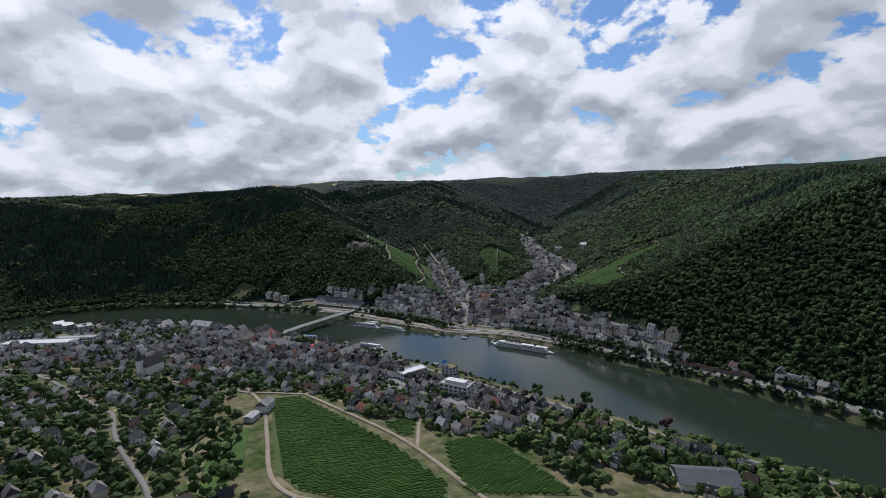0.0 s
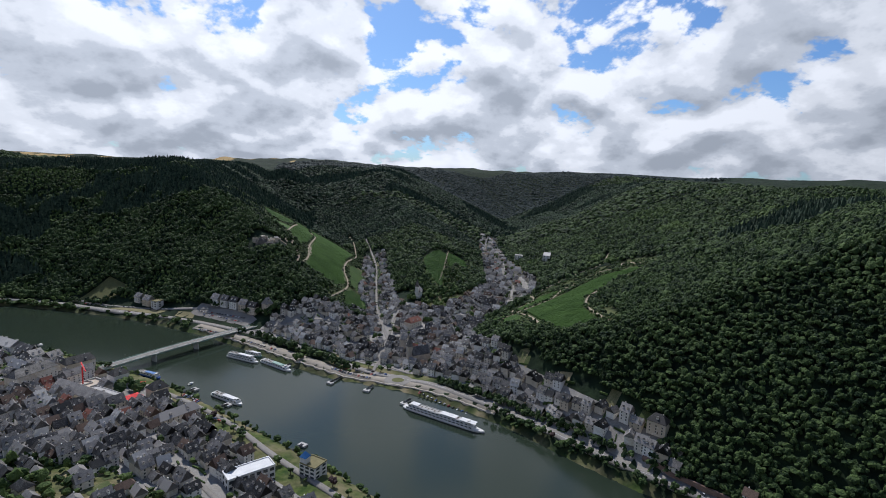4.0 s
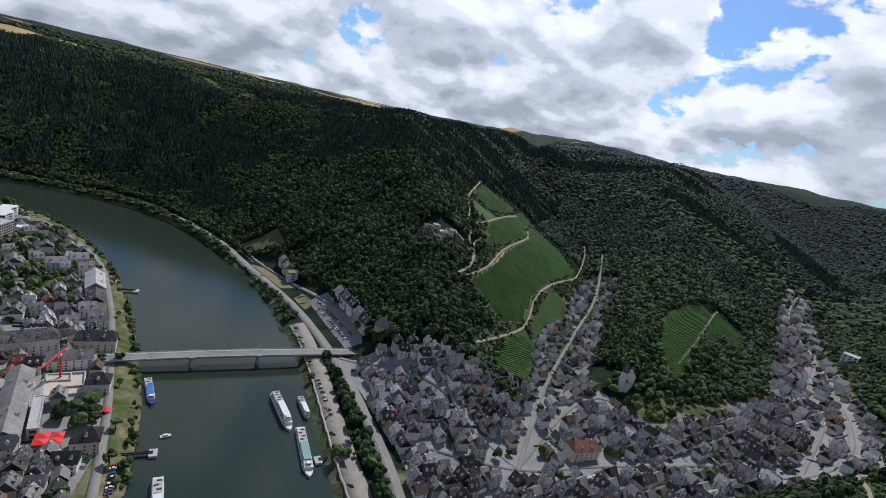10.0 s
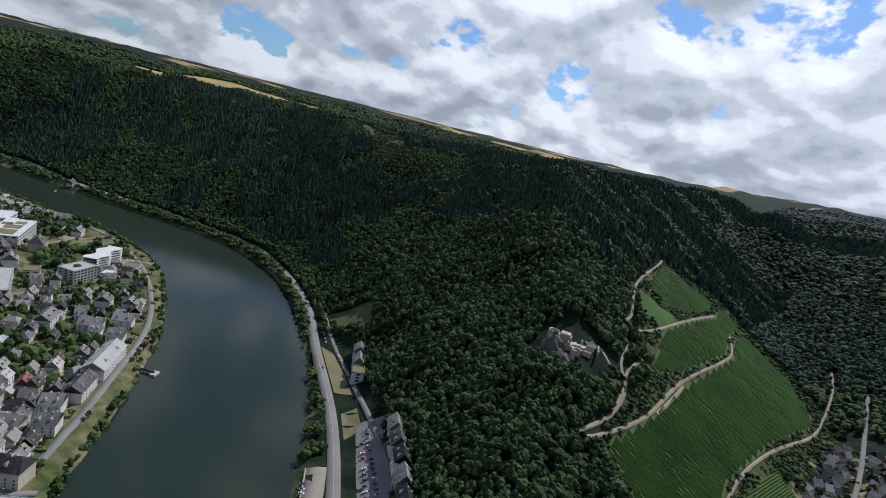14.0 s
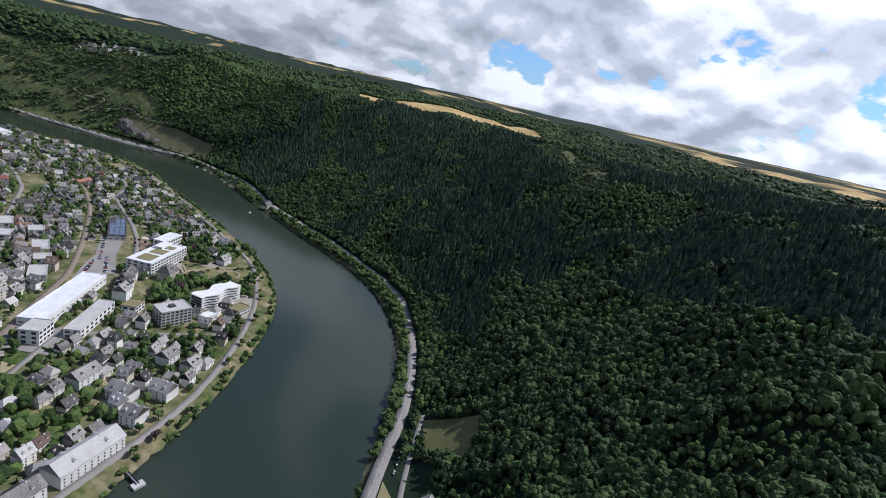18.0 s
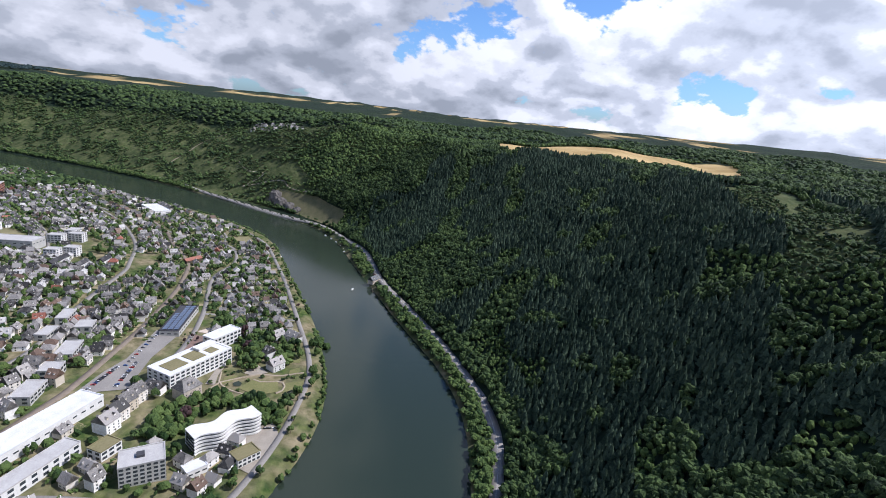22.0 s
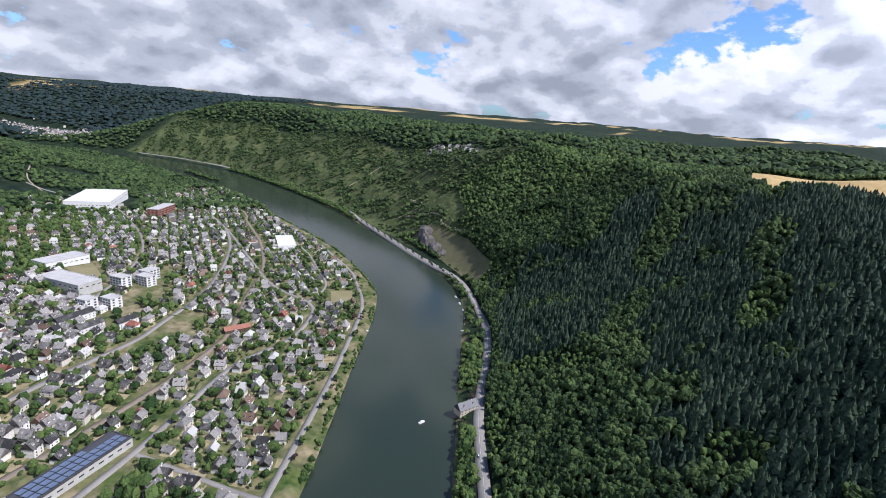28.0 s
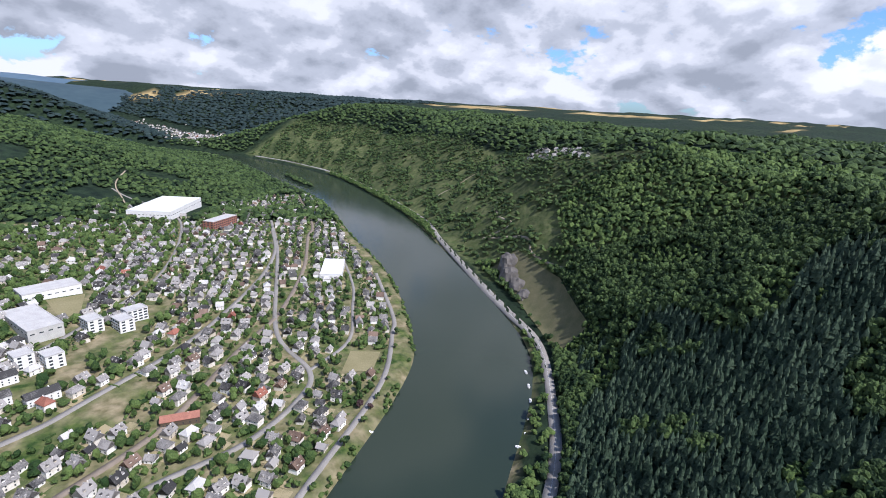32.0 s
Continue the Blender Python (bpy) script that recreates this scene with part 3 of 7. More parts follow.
# woods ground darkened to stand in for the self-shadow of tree crowns
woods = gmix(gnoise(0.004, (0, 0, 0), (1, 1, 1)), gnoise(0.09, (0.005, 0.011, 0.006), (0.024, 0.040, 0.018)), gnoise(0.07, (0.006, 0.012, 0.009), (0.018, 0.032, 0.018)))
garden = gmix(gnoise(0.06, (0, 0, 0), (1, 1, 1)), gnoise(0.25, (0.022, 0.048, 0.012), (0.080, 0.105, 0.030)), gnoise(0.2, (0.115, 0.102, 0.052), (0.24, 0.20, 0.125)))
fields = gnoise(0.012, (0.30, 0.21, 0.09), (0.46, 0.34, 0.16))
scrubs = gmix(gnoise(0.018, (0, 0, 0), (1, 1, 1)), gnoise(0.09, (0.028, 0.046, 0.016), (0.070, 0.082, 0.036)), gnoise(0.12, (0.055, 0.078, 0.024), (0.120, 0.128, 0.058)))
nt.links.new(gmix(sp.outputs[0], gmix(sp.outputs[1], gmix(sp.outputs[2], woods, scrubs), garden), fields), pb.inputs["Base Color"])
gme.materials.append(gm)
rough = nt.nodes.new("ShaderNodeTexNoise")
rough.inputs["Scale"].default_value, rough.inputs["Detail"].default_value = 0.10, 5
nt.links.new(tc.outputs["Object"], rough.inputs["Vector"])
bumps = nt.nodes.new("ShaderNodeBump")
bumps.inputs["Strength"].default_value, bumps.inputs["Distance"].default_value = 0.8, 3.0
nt.links.new(rough.outputs[0], bumps.inputs["Height"])
nt.links.new(bumps.outputs[0], pb.inputs["Normal"])
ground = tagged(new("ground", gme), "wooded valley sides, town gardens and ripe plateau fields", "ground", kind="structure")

# the river surface

def resample(line, n):
    s = np.r_[0, np.cumsum(np.hypot(*np.diff(line[:, :2], axis=0).T))]
    q = np.linspace(0, s[-1], n)
    return np.c_[np.interp(q, s, line[:, 0]), np.interp(q, s, line[:, 1])]


a, b = resample(RB, 360), resample(LB, 360)
b2 = a + (b - a) * 1.04
a2 = b + (a - b) * 1.04
wv = np.vstack([np.c_[a2, np.zeros(360)], np.c_[b2, np.zeros(360)]])
wf = [(i, i + 1, 361 + i, 360 + i) for i in range(359)]
wf = np.array(wf)[:, ::-1]
water = tagged(new("water", mesh_from("water", wv, wf, [M["water"]], smooth=True)), "calm dark green river with faint ripples", "river", kind="structure")


# two far ranges all round behind the plateau, haze painted into their blue
def far_range(name, dist, base, south, north, swell, tone, seed):
    """A rolling range as a ring of ground that rises to its crest and falls away behind it."""
    n = 240
    ang = np.linspace(0, 2 * math.pi, n, endpoint=False)
    cx, cy = -200 + dist * np.sin(ang), 450 + dist * np.cos(ang)
    # higher to the south, level to the west, rising again downstream
    crest = base + south * np.exp(-((np.degrees(ang) + 180) % 360 - 190) ** 2 / 55 ** 2) + north * np.exp(-((np.degrees(ang) - 186) / 24) ** 2)
    crest = crest + swell * waves(cx, cy, dist * 0.45, seed) + swell * 0.35 * waves(cx, cy, dist * 0.13, seed + 1)
    V, F = [], []
    for k, (off, up) in enumerate(((-700, -0.75), (-380, 0.55), (-140, 0.90), (0, 1.0), (160, 0.92), (400, 0.3))):
        z = np.where(up > 0, crest * up, -60)
        V.append(np.c_[-200 + (dist + off) * np.sin(ang), 450 + (dist + off) * np.cos(ang), z])
    i = np.arange(n)
    for k in range(5):
        F.append(np.c_[k * n + i, k * n + (i + 1) % n, (k + 1) * n + (i + 1) % n, (k + 1) * n + i])
    me = mesh_from(name, np.vstack(V), np.vstack(F)[:, ::-1], [M[tone]], smooth=True)
    return tagged(new(name, me), "distant wooded hills, horizon haze painted into their blue", "hills", kind="structure")


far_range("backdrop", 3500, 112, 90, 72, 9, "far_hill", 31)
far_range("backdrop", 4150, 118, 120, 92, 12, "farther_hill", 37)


# ---- roads, tracks, vineyards: sheets laid on the ground ----
def part(name, bm_or_mesh, mat=None, parent=None, label=""):
    """One mesh object under a thing."""
    if isinstance(bm_or_mesh, bmesh.types.BMesh):
        me = bpy.data.meshes.new(name)
        bm_or_mesh.to_mesh(me)
        bm_or_mesh.free()
    else:
        me = bm_or_mesh
    if mat is not None and not me.materials:
        me.materials.append(mat)
    ob = new(name, me)
    ob.parent = parent
    if label:
        ob["label"] = label
    return ob


def ribbon(line, width, lift=0.35, step_len=4.0, shift=0.0, thick=0.5):
    """Strip along a line, on the ground, with its two edges turned down."""
    ln = smooth_line(line, 6)
    s = np.r_[0, np.cumsum(np.hypot(*np.diff(ln[:, :2], axis=0).T))]
    n = max(3, int(s[-1] / step_len))
    q = np.linspace(0, s[-1], n)
    p = np.c_[np.interp(q, s, ln[:, 0]), np.interp(q, s, ln[:, 1])]
    t = np.gradient(p, axis=0)
    t /= np.hypot(*t.T)[:, None]
    nn = np.c_[-t[:, 1], t[:, 0]]
    rows = []
    zs = ground_z(p[:, 0], p[:, 1])
    for k, off in enumerate((-0.5, -0.5, 0, 0.5, 0.5)):
        e = p + nn * (shift + off * width)
        z = np.maximum(ground_z(e[:, 0], e[:, 1]), zs * 0.5 + ground_z(e[:, 0], e[:, 1]) * 0.5) + lift
        if k in (0, 4):
            z = z - thick - lift
        rows.append(np.c_[e, z])
    v = np.stack(rows, 1).reshape(-1, 3)
    f = [(5 * i + c, 5 * i + c + 1, 5 * i + c + 6, 5 * i + c + 5) for i in range(n - 1) for c in range(4)]
    return v, np.array(f)[:, ::-1]


ROADS = {}


def road(name, line, width, mat="asphalt", label="", kind="structure", lift=0.35, shift=0.0):
    v, f = ribbon(line, width, lift, shift=shift)
    ROADS[(name, len(ROADS))] = (smooth_line(line, 4), width, shift)
    ob = new(name, mesh_from(name, v, f, [M[mat]], smooth=True))
    return tagged(ob, label, "road", kind=kind)


RIVER_ROAD = [(338, 112), (263, 238), (228, 306), (191, 362), (156, 420), (108, 476), (86, 491), (40, 538), (-10, 584), (-75, 630), (-150, 668),
              (-208, 697), (-280, 718), (-350, 722), (-425, 697), (-500, 660), (-566, 626), (-651, 594), (-701, 565), (-768, 513), (-802, 462),
              (-842, 396), (-925, 262), (-975, 190), (-1023, 84), (-1080, -62), (-1143, -266), (-1159, -420), (-1155, -535), (-1136, -665)]
PROMENADE = [(186, 196), (155, 232), (98, 306), (34, 384), (0, 430), (-46, 474), (-104, 520), (-147, 551), (-212, 590), (-290, 611), (-352, 613),
             (-395, 605), (-455, 578), (-535, 540), (-579, 517), (-652, 476), (-700, 430), (-722, 405), (-775, 318)]
RAIL = [(-200, 496), (-299, 502), (-331, 502), (-383, 493), (-463, 475), (-503, 462), (-545, 443), (-601, 396), (-653, 355), (-723, 272), (-790, 170), (-833, 110), (-930, -90)]
STREETS = {
    "a": [(-330, 532), (-385, 527), (-440, 512), (-515, 482), (-566, 478), (-606, 461), (-625, 440), (-632, 388), (-679, 300), (-735, 198), (-790, 80)],
    "b": [(-625, 440), (-668, 421), (-705, 375), (-738, 330), (-790, 235)],
    "c": [(-400, 440), (-487, 418), (-517, 406), (-580, 370), (-660, 297), (-723, 215), (-770, 120)],
    "d": [(-148, 324), (-130, 288), (-98, 240), (-80, 190)],
    "f": [(-10, 386), (20, 345), (70, 280), (120, 225), (150, 170)],
    "g": [(-255, 520), (-180, 505), (-110, 490), (-92, 520)],
    "h": [(-240, 420), (-170, 400), (-83, 352)],
    "i": [(-400, 440), (-330, 460), (-240, 420), (-148, 324)],
    "j": [(-420, 330), (-480, 340), (-520, 330), (-600, 250), (-660, 130), (-690, 20), (-660, -120)],
    "l": [(-440, 512), (-455, 578)],
    "n": [(-255, 520), (-262, 545), (-268, 590), (-272, 604)],
    "side": [(-20, 622), (-53, 639), (-82, 653), (-114, 667), (-149, 681), (-190, 701)],
    "back": [(79, 516), (97, 502), (112, 486)],
    "valley_a": [(60, 545), (105, 560), (150, 590), (205, 628), (243, 641), (275, 674), (297, 727), (312, 790), (326, 868), (333, 935), (354, 1057), (402, 1195), (470, 1340)],
    "valley_side": [(243, 641), (264, 685), (284, 732), (296, 800), (320, 868)],
    "valley_b": [(105, 560), (104, 640), (112, 740), (122, 860), (118, 1000)],
    "old_town": [(86, 491), (100, 540), (128, 640), (180, 640)],
    "bridge_road": [(-17, 588), (30, 590), (105, 560)],
}
TRACKS = {
    "castle_a": [(52, 622), (58, 638), (66, 660), (77, 700), (74, 755), (80, 812), (96, 901), (98, 985), (92, 1040)],
    "castle_b": [(21, 680), (26, 687), (33, 727), (32, 783), (37, 878), (26, 923)],
    "castle_c": [(21, 680), (24, 705), (20, 728), (10, 741), (4, 764)],
    "castle_d": [(-6, 772), (3, 793), (7, 857), (9, 934)],
    "castle_e": [(-7, 776), (-9, 792), (-25, 831), (-36, 896), (-44, 935)],
    "south_a": [(192, 552), (205, 563), (223, 569), (259, 576), (289, 609), (308, 615), (345, 640)],
    "south_b": [(223, 569), (221, 550), (218, 527), (210, 490)],
    "south_c": [(223, 569), (229, 592), (253, 603), (266, 629), (270, 650)],
    "south_d": [(232, 425), (241, 451), (253, 497), (276, 534), (314, 565)],
    "south_e": [(270, 650), (300, 655), (331, 666), (371, 678), (421, 738)],
    "south_f": [(345, 640), (371, 640), (390, 657), (384, 614)],
    "slope_a": [(-925, 336), (-935, 362), (-961, 322), (-1004, 288)],
    "slope_b": [(-925, 330), (-906, 402), (-884, 425), (-850, 481)],
    "slope_c": [(-1042, 130), (-1072, 150), (-1100, 172), (-1118, 240)],
    "west_hill": [(-655, -40), (-662, -83), (-669, -138), (-700, -203)],
    "hv_a": [(235, 880), (227, 856), (205, 781), (187, 728)],
    "vine_west": [(-86, 361), (-70, 326), (-61, 286), (-53, 247), (-42, 228), (-24, 218), (10, 190)],
    "castle_f": [(0, 734), (3, 733), (12, 730), (17, 730), (21, 721), (24, 706)],
    "castle_g": [(14, 766), (14, 745), (17, 731)],
    "castle_h": [(34, 781), (35, 756), (35, 738)],
    "vine_road": [(-48, 344), (-8, 294), (12, 262), (32, 217), (50, 180)],
    "vine_road_b": [(-83, 352), (-48, 344)],
    "vine_link": [(12, 262), (18, 300)],
}
road("road", RIVER_ROAD, 6.0, "asphalt", "grey two-lane riverside road with pale markings")
road("road", RIVER_ROAD, 0.09, "white_roof", "thin white centre line on the riverside road", lift=0.42)
road("road", PROMENADE, 3.2, "asphalt", "narrow grey riverside promenade road")
road("railway", RAIL, 3.4, "ballast", "brown ballast bed of a branch railway")
for name, line in STREETS.items():
    road("road", line, 2.4 if name not in ("valley_a", "a", "c") else 3.2, "asphalt", "grey asphalt town street")
for name, line in TRACKS.items():
    road("track", line, 2.1 if name.startswith("vine") else 1.7, "gravel", "pale gravel vineyard track on the slope", lift=0.5)

VINEYARDS = [
    ([(30, 690), (34, 727), (34, 783), (38, 880), (28, 930), (31, 966), (47, 967), (70, 971), (91, 938), (94, 912), (79, 823), (72, 755), (75, 702), (64, 680)], 8, "castle"),
    ([(80, 702), (79, 752), (85, 805), (97, 800), (108, 735), (106, 708), (88, 694)], 80, "castle"),
    ([(6, 811), (10, 930), (4, 960), (8, 984), (26, 966), (25, 925), (35, 876), (30, 789), (20, 762)], 10, "castle"),
    ([(-24, 850), (-32, 892), (-40, 924), (-26, 938), (0, 962), (6, 930), (3, 866), (-8, 846)], 60, "castle"),
    ([(179, 796), (217, 864), (227, 856), (186, 708), (171, 731)], 60, "hv"),
    ([(232, 876), (258, 866), (250, 822), (232, 824), (212, 782), (218, 820)], 20, "hv"),
    ([(203, 582), (221, 573), (203, 566), (198, 572)], 20, "south"),
    ([(228, 573), (260, 580), (287, 611), (268, 618), (254, 600), (232, 592)], 20, "south"),
    ([(224, 545), (226, 564), (262, 571), (306, 600), (338, 618), (374, 621), (380, 606), (341, 592), (306, 562), (272, 536), (250, 497), (238, 454), (209, 453), (214, 500)], 20, "south"),
    ([(206, 560), (220, 562), (214, 526), (200, 530)], 80, "south"),
    ([(-67, 337), (-50, 341), (-18, 299), (2, 268), (21, 230), (18, 215), (-22, 222), (-40, 232), (-50, 247), (-59, 290)], 12, "west"),
    ([(-4, 296), (16, 298), (12, 274), (4, 280)], 12, "west"),
    ([(26, 268), (46, 271), (55, 259), (66, 231), (71, 212), (27, 219), (24, 246)], 30, "west"),
    ([(71, 668), (79, 688), (92, 684), (95, 648), (74, 628), (71, 640)], 70, "castle"),
]


def sheet(poly, mat, lift, name, label, cat, res=1.6):
    """Patch of the ground inside a polygon, lifted a little, with a small rim."""
    bm = bmesh.new()
    bmesh.ops.triangulate(bm, faces=[bm.faces.new([bm.verts.new((x, y, 0)) for x, y in poly])])
    cell = max(res * 1.6, 2.0)
    p = np.array(poly)
    for axis in (0, 1):
        for c in np.arange(p[:, axis].min() + cell, p[:, axis].max(), cell):
            co, no = [0, 0, 0], [0, 0, 0]
            co[axis], no[axis] = c, 1
            bmesh.ops.bisect_plane(bm, geom=bm.verts[:] + bm.edges[:] + bm.faces[:], plane_co=co, plane_no=no)
    xy = np.array([v.co[:2] for v in bm.verts])
    for v, z in zip(bm.verts, ground_z(xy[:, 0], xy[:, 1])):
        v.co.z = z + lift
    bmesh.ops.recalc_face_normals(bm, faces=bm.faces[:])
    if sum(f.normal.z for f in bm.faces) < 0:
        bmesh.ops.reverse_faces(bm, faces=bm.faces[:])
    me = bpy.data.meshes.new(name)
    bm.to_mesh(me)
    bm.free()
    me.materials.append(M[mat])
    me.polygons.foreach_set("use_smooth", [True] * len(me.polygons))
    return tagged(new(name, me), label, cat, kind="structure")


def vine_rows(poly, heading, gap=1.5):
    """Low leafy hedges in rows: a bumpy ridge section for every short length of a row."""
    c, s = math.cos(radians(heading)), math.sin(radians(heading))
    p = np.array(poly)
    q = p @ np.array([[c, -s], [s, c]])
    V, F, n = [], [], 0
    rng = np.random.RandomState(7)
    for v in np.arange(q[:, 1].min(), q[:, 1].max(), gap):
        us = np.arange(q[:, 0].min(), q[:, 0].max(), 2.4)
        X, Y = us * c - v * s, us * s + v * c
        ok = inside(poly, X, Y)
        j = rng.uniform(0.75, 1.2, (len(us), 3))
        for i in range(len(us) - 1):
            if not (ok[i] and ok[i + 1]) or rng.rand() < 0.03:
                continue
            for a in (i, i + 1):
                z = gz(X[a], Y[a])
                w, h = 0.42 * j[a, 0], 0.85 * j[a, 1]
                V += [(X[a] + s * w, Y[a] - c * w, z + 0.1), (X[a] + s * w * 0.8, Y[a] - c * w * 0.8, z + h * 0.8), (X[a], Y[a], z + h * 1.05),
                      (X[a] - s * w * 0.8, Y[a] + c * w * 0.8, z + h * 0.8), (X[a] - s * w, Y[a] + c * w, z + 0.1)]
            F += [(n + k, n + k + 5, n + k + 6, n + k + 1) for k in range(4)]
            n += 10
    return V, F


for poly, heading, where in VINEYARDS:
    sheet(poly, "vine_soil", 0.22, "vineyard_ground", "grassy green soil between vine rows", "vineyard", 2.2)
    V, F = vine_rows(poly, heading, 1.15)
    if F:
        tagged(new("vines", mesh_from("vines", V, F, [M["vine"]], smooth=True)), "rows of leafy green grapevines on a slope", "vines", kind="stuff")


# ---- woods ----
def blob_tree(rng, clumps, lean=0.0):
    """Crown of several lumps over a short stem: vertices, triangles; about one unit across, standing on z = 0."""
    bm = bmesh.new()
    bmesh.ops.create_icosphere(bm, subdivisions=1, radius=1.0)
    bv = np.array([v.co for v in bm.verts])
    bf = np.array([[v.index for v in f.verts] for f in bm.faces])
    bm.free()
    V, F, n = [], [], 0
    for k in range(clumps):
        a = k * 2.4 + rng.uniform(-0.4, 0.4)
        if k == 0:
            c, r = np.array([0, 0, 0.62]), 0.40
        else:
            c, r = np.array([0.27 * math.cos(a), 0.27 * math.sin(a), rng.uniform(0.40, 0.72)]), rng.uniform(0.21, 0.30)
        w = bv * (1 + rng.uniform(-0.30, 0.26, (len(bv), 1))) * r * np.array([1, 1, 0.95]) + c
        V.append(w)
        F.append(bf + n)
        n += len(bv)
    return np.vstack(V), np.vstack(F)


def small_tree(rng, clumps):
    """The same with 20-sided lumps, for slopes farther off."""
    g = (1 + 5 ** 0.5) / 2
    bv = np.array([(-1, g, 0), (1, g, 0), (-1, -g, 0), (1, -g, 0), (0, -1, g), (0, 1, g), (0, -1, -g), (0, 1, -g), (g, 0, -1), (g, 0, 1), (-g, 0, -1), (-g, 0, 1)]) / math.hypot(1, g)
    bf = np.array([(0, 11, 5), (0, 5, 1), (0, 1, 7), (0, 7, 10), (0, 10, 11), (1, 5, 9), (5, 11, 4), (11, 10, 2), (10, 7, 6), (7, 1, 8),
                   (3, 9, 4), (3, 4, 2), (3, 2, 6), (3, 6, 8), (3, 8, 9), (4, 9, 5), (2, 4, 11), (6, 2, 10), (8, 6, 7), (9, 8, 1)])
    V, F, n = [], [], 0
    for k in range(clumps):
        a = k * 2.4 + rng.uniform(-0.4, 0.4)
        c, r = (np.array([0, 0, 0.62]), 0.44 if clumps < 4 else 0.34) if k == 0 else (np.array([0.32 * math.cos(a), 0.32 * math.sin(a), rng.uniform(0.36, 0.74)]), rng.uniform(0.20, 0.31))
        V.append(bv * (1 + rng.uniform(-0.26, 0.26, (12, 1))) * r * (1.12 if clumps == 1 else 1) + c)
        F.append(bf + n)
        n += 12
    return np.vstack(V), np.vstack(F)


def spruce(rng, tiers=4, sides=7):
    """Conifer of overlapping ragged skirts."""
    V, F, n = [], [], 0
    for k in range(tiers):
        z0, z1 = 0.08 + 0.80 * k / tiers, 0.08 + 0.80 * k / tiers + 0.92 / tiers * 1.35
        r0 = 0.27 * (1 - 0.74 * k / tiers)
        ring = []
        for i in range(sides):
            a = 6.283 * (i + 0.5 * (k % 2)) / sides + rng.uniform(-0.15, 0.15)
            r = r0 * (1.18 if i % 2 else 0.78) * rng.uniform(0.85, 1.15)
            ring.append((r * math.cos(a), r * math.sin(a), z0 - (0.035 if i % 2 else 0) + rng.uniform(-0.02, 0.02)))
        V += ring + [(rng.uniform(-0.01, 0.01), rng.uniform(-0.01, 0.01), min(z1, 1.0))]
        F += [(n + i, n + (i + 1) % sides, n + sides) for i in range(sides)]
        n += sides + 1
    return np.array(V), np.array(F)


def open_below(tree, limit=-0.5):
    """Leaves out the undersides, which stand in the dark of the wood."""
    v, f = tree
    n = np.cross(v[f[:, 1]] - v[f[:, 0]], v[f[:, 2]] - v[f[:, 0]])
    n /= np.linalg.norm(n, axis=1)[:, None] + 1e-9
    return v, f[n[:, 2] > limit]


rng = np.random.RandomState(4)
NEAR_TREES = [open_below(small_tree(rng, 5), -0.25) for _ in range(12)]
CLOSE_TREES = [open_below(small_tree(rng, 4), -0.2) for _ in range(12)]
SLOPE_TREES = [open_below(small_tree(rng, 2)) for _ in range(8)]
FAR_TREES = [open_below(small_tree(rng, 1), -0.05) for _ in range(9)]
SPRUCES = [spruce(rng) for _ in range(6)]
FAR_SPRUCES = [spruce(rng, 2, 6) for _ in range(4)]


def plant(name, kinds, pts, size, tall, mat, label, seed, cat="woods"):
    """Joins many trees into one mesh; size and tall: spread of width and height."""
    r = np.random.RandomState(seed)
    pick = r.randint(0, len(kinds), len(pts))
    V, F, n = [], [], 0
    zs = ground_z(pts[:, 0], pts[:, 1])
    for k, (tv, tf) in enumerate(kinds):
        m = np.where(pick == k)[0]
        if not len(m):
            continue
        w, h, a = r.uniform(*size, len(m)), r.uniform(*tall, len(m)), r.uniform(0, 6.283, len(m))
        c, s = np.cos(a)[:, None], np.sin(a)[:, None]
        oval = r.uniform(0.78, 1.28, len(m))[:, None]
        x = (tv[None, :, 0] * oval * c - tv[None, :, 1] * s) * w[:, None] + pts[m, 0][:, None]
        y = (tv[None, :, 0] * oval * s + tv[None, :, 1] * c) * w[:, None] + pts[m, 1][:, None]
        z = tv[None, :, 2] * h[:, None] + zs[m][:, None] - 0.3
        V.append(np.stack([x, y, z], -1).reshape(-1, 3))
        F.append((tf[None] + (np.arange(len(m)) * len(tv))[:, None, None]).reshape(-1, 3) + n)
        n += len(m) * len(tv)
    if not V:
        return None
    ob = new(name, mesh_from(name, np.vstack(V), np.vstack(F), [M[mat]], smooth=mat == "far_wood"))
    return tagged(ob, label, cat, kind="stuff")


def jitter(x0, x1, y0, y1, gap, seed):
    r = np.random.RandomState(seed)
    X, Y = np.meshgrid(np.arange(x0, x1, gap), np.arange(y0, y1, gap), indexing="ij")
    X = X + r.uniform(-0.62, 0.62, X.shape) * gap
    Y = Y + r.uniform(-0.62, 0.62, Y.shape) * gap
    return np.c_[X.ravel(), Y.ravel()]


def off_roads(p, extra=1.5):
    ok = np.ones(len(p), bool)
    for line, width, shift in ROADS.values():
        lo, hi = line[:, :2].min(0) - 12, line[:, :2].max(0) + 12
        m = np.where(ok & (p[:, 0] > lo[0]) & (p[:, 0] < hi[0]) & (p[:, 1] > lo[1]) & (p[:, 1] < hi[1]))[0]
        if len(m):
            d, _, _ = along(line[:, :2], p[m, 0], p[m, 1])
            ok[m] &= np.abs(d - shift) > width / 2 + extra
    return ok


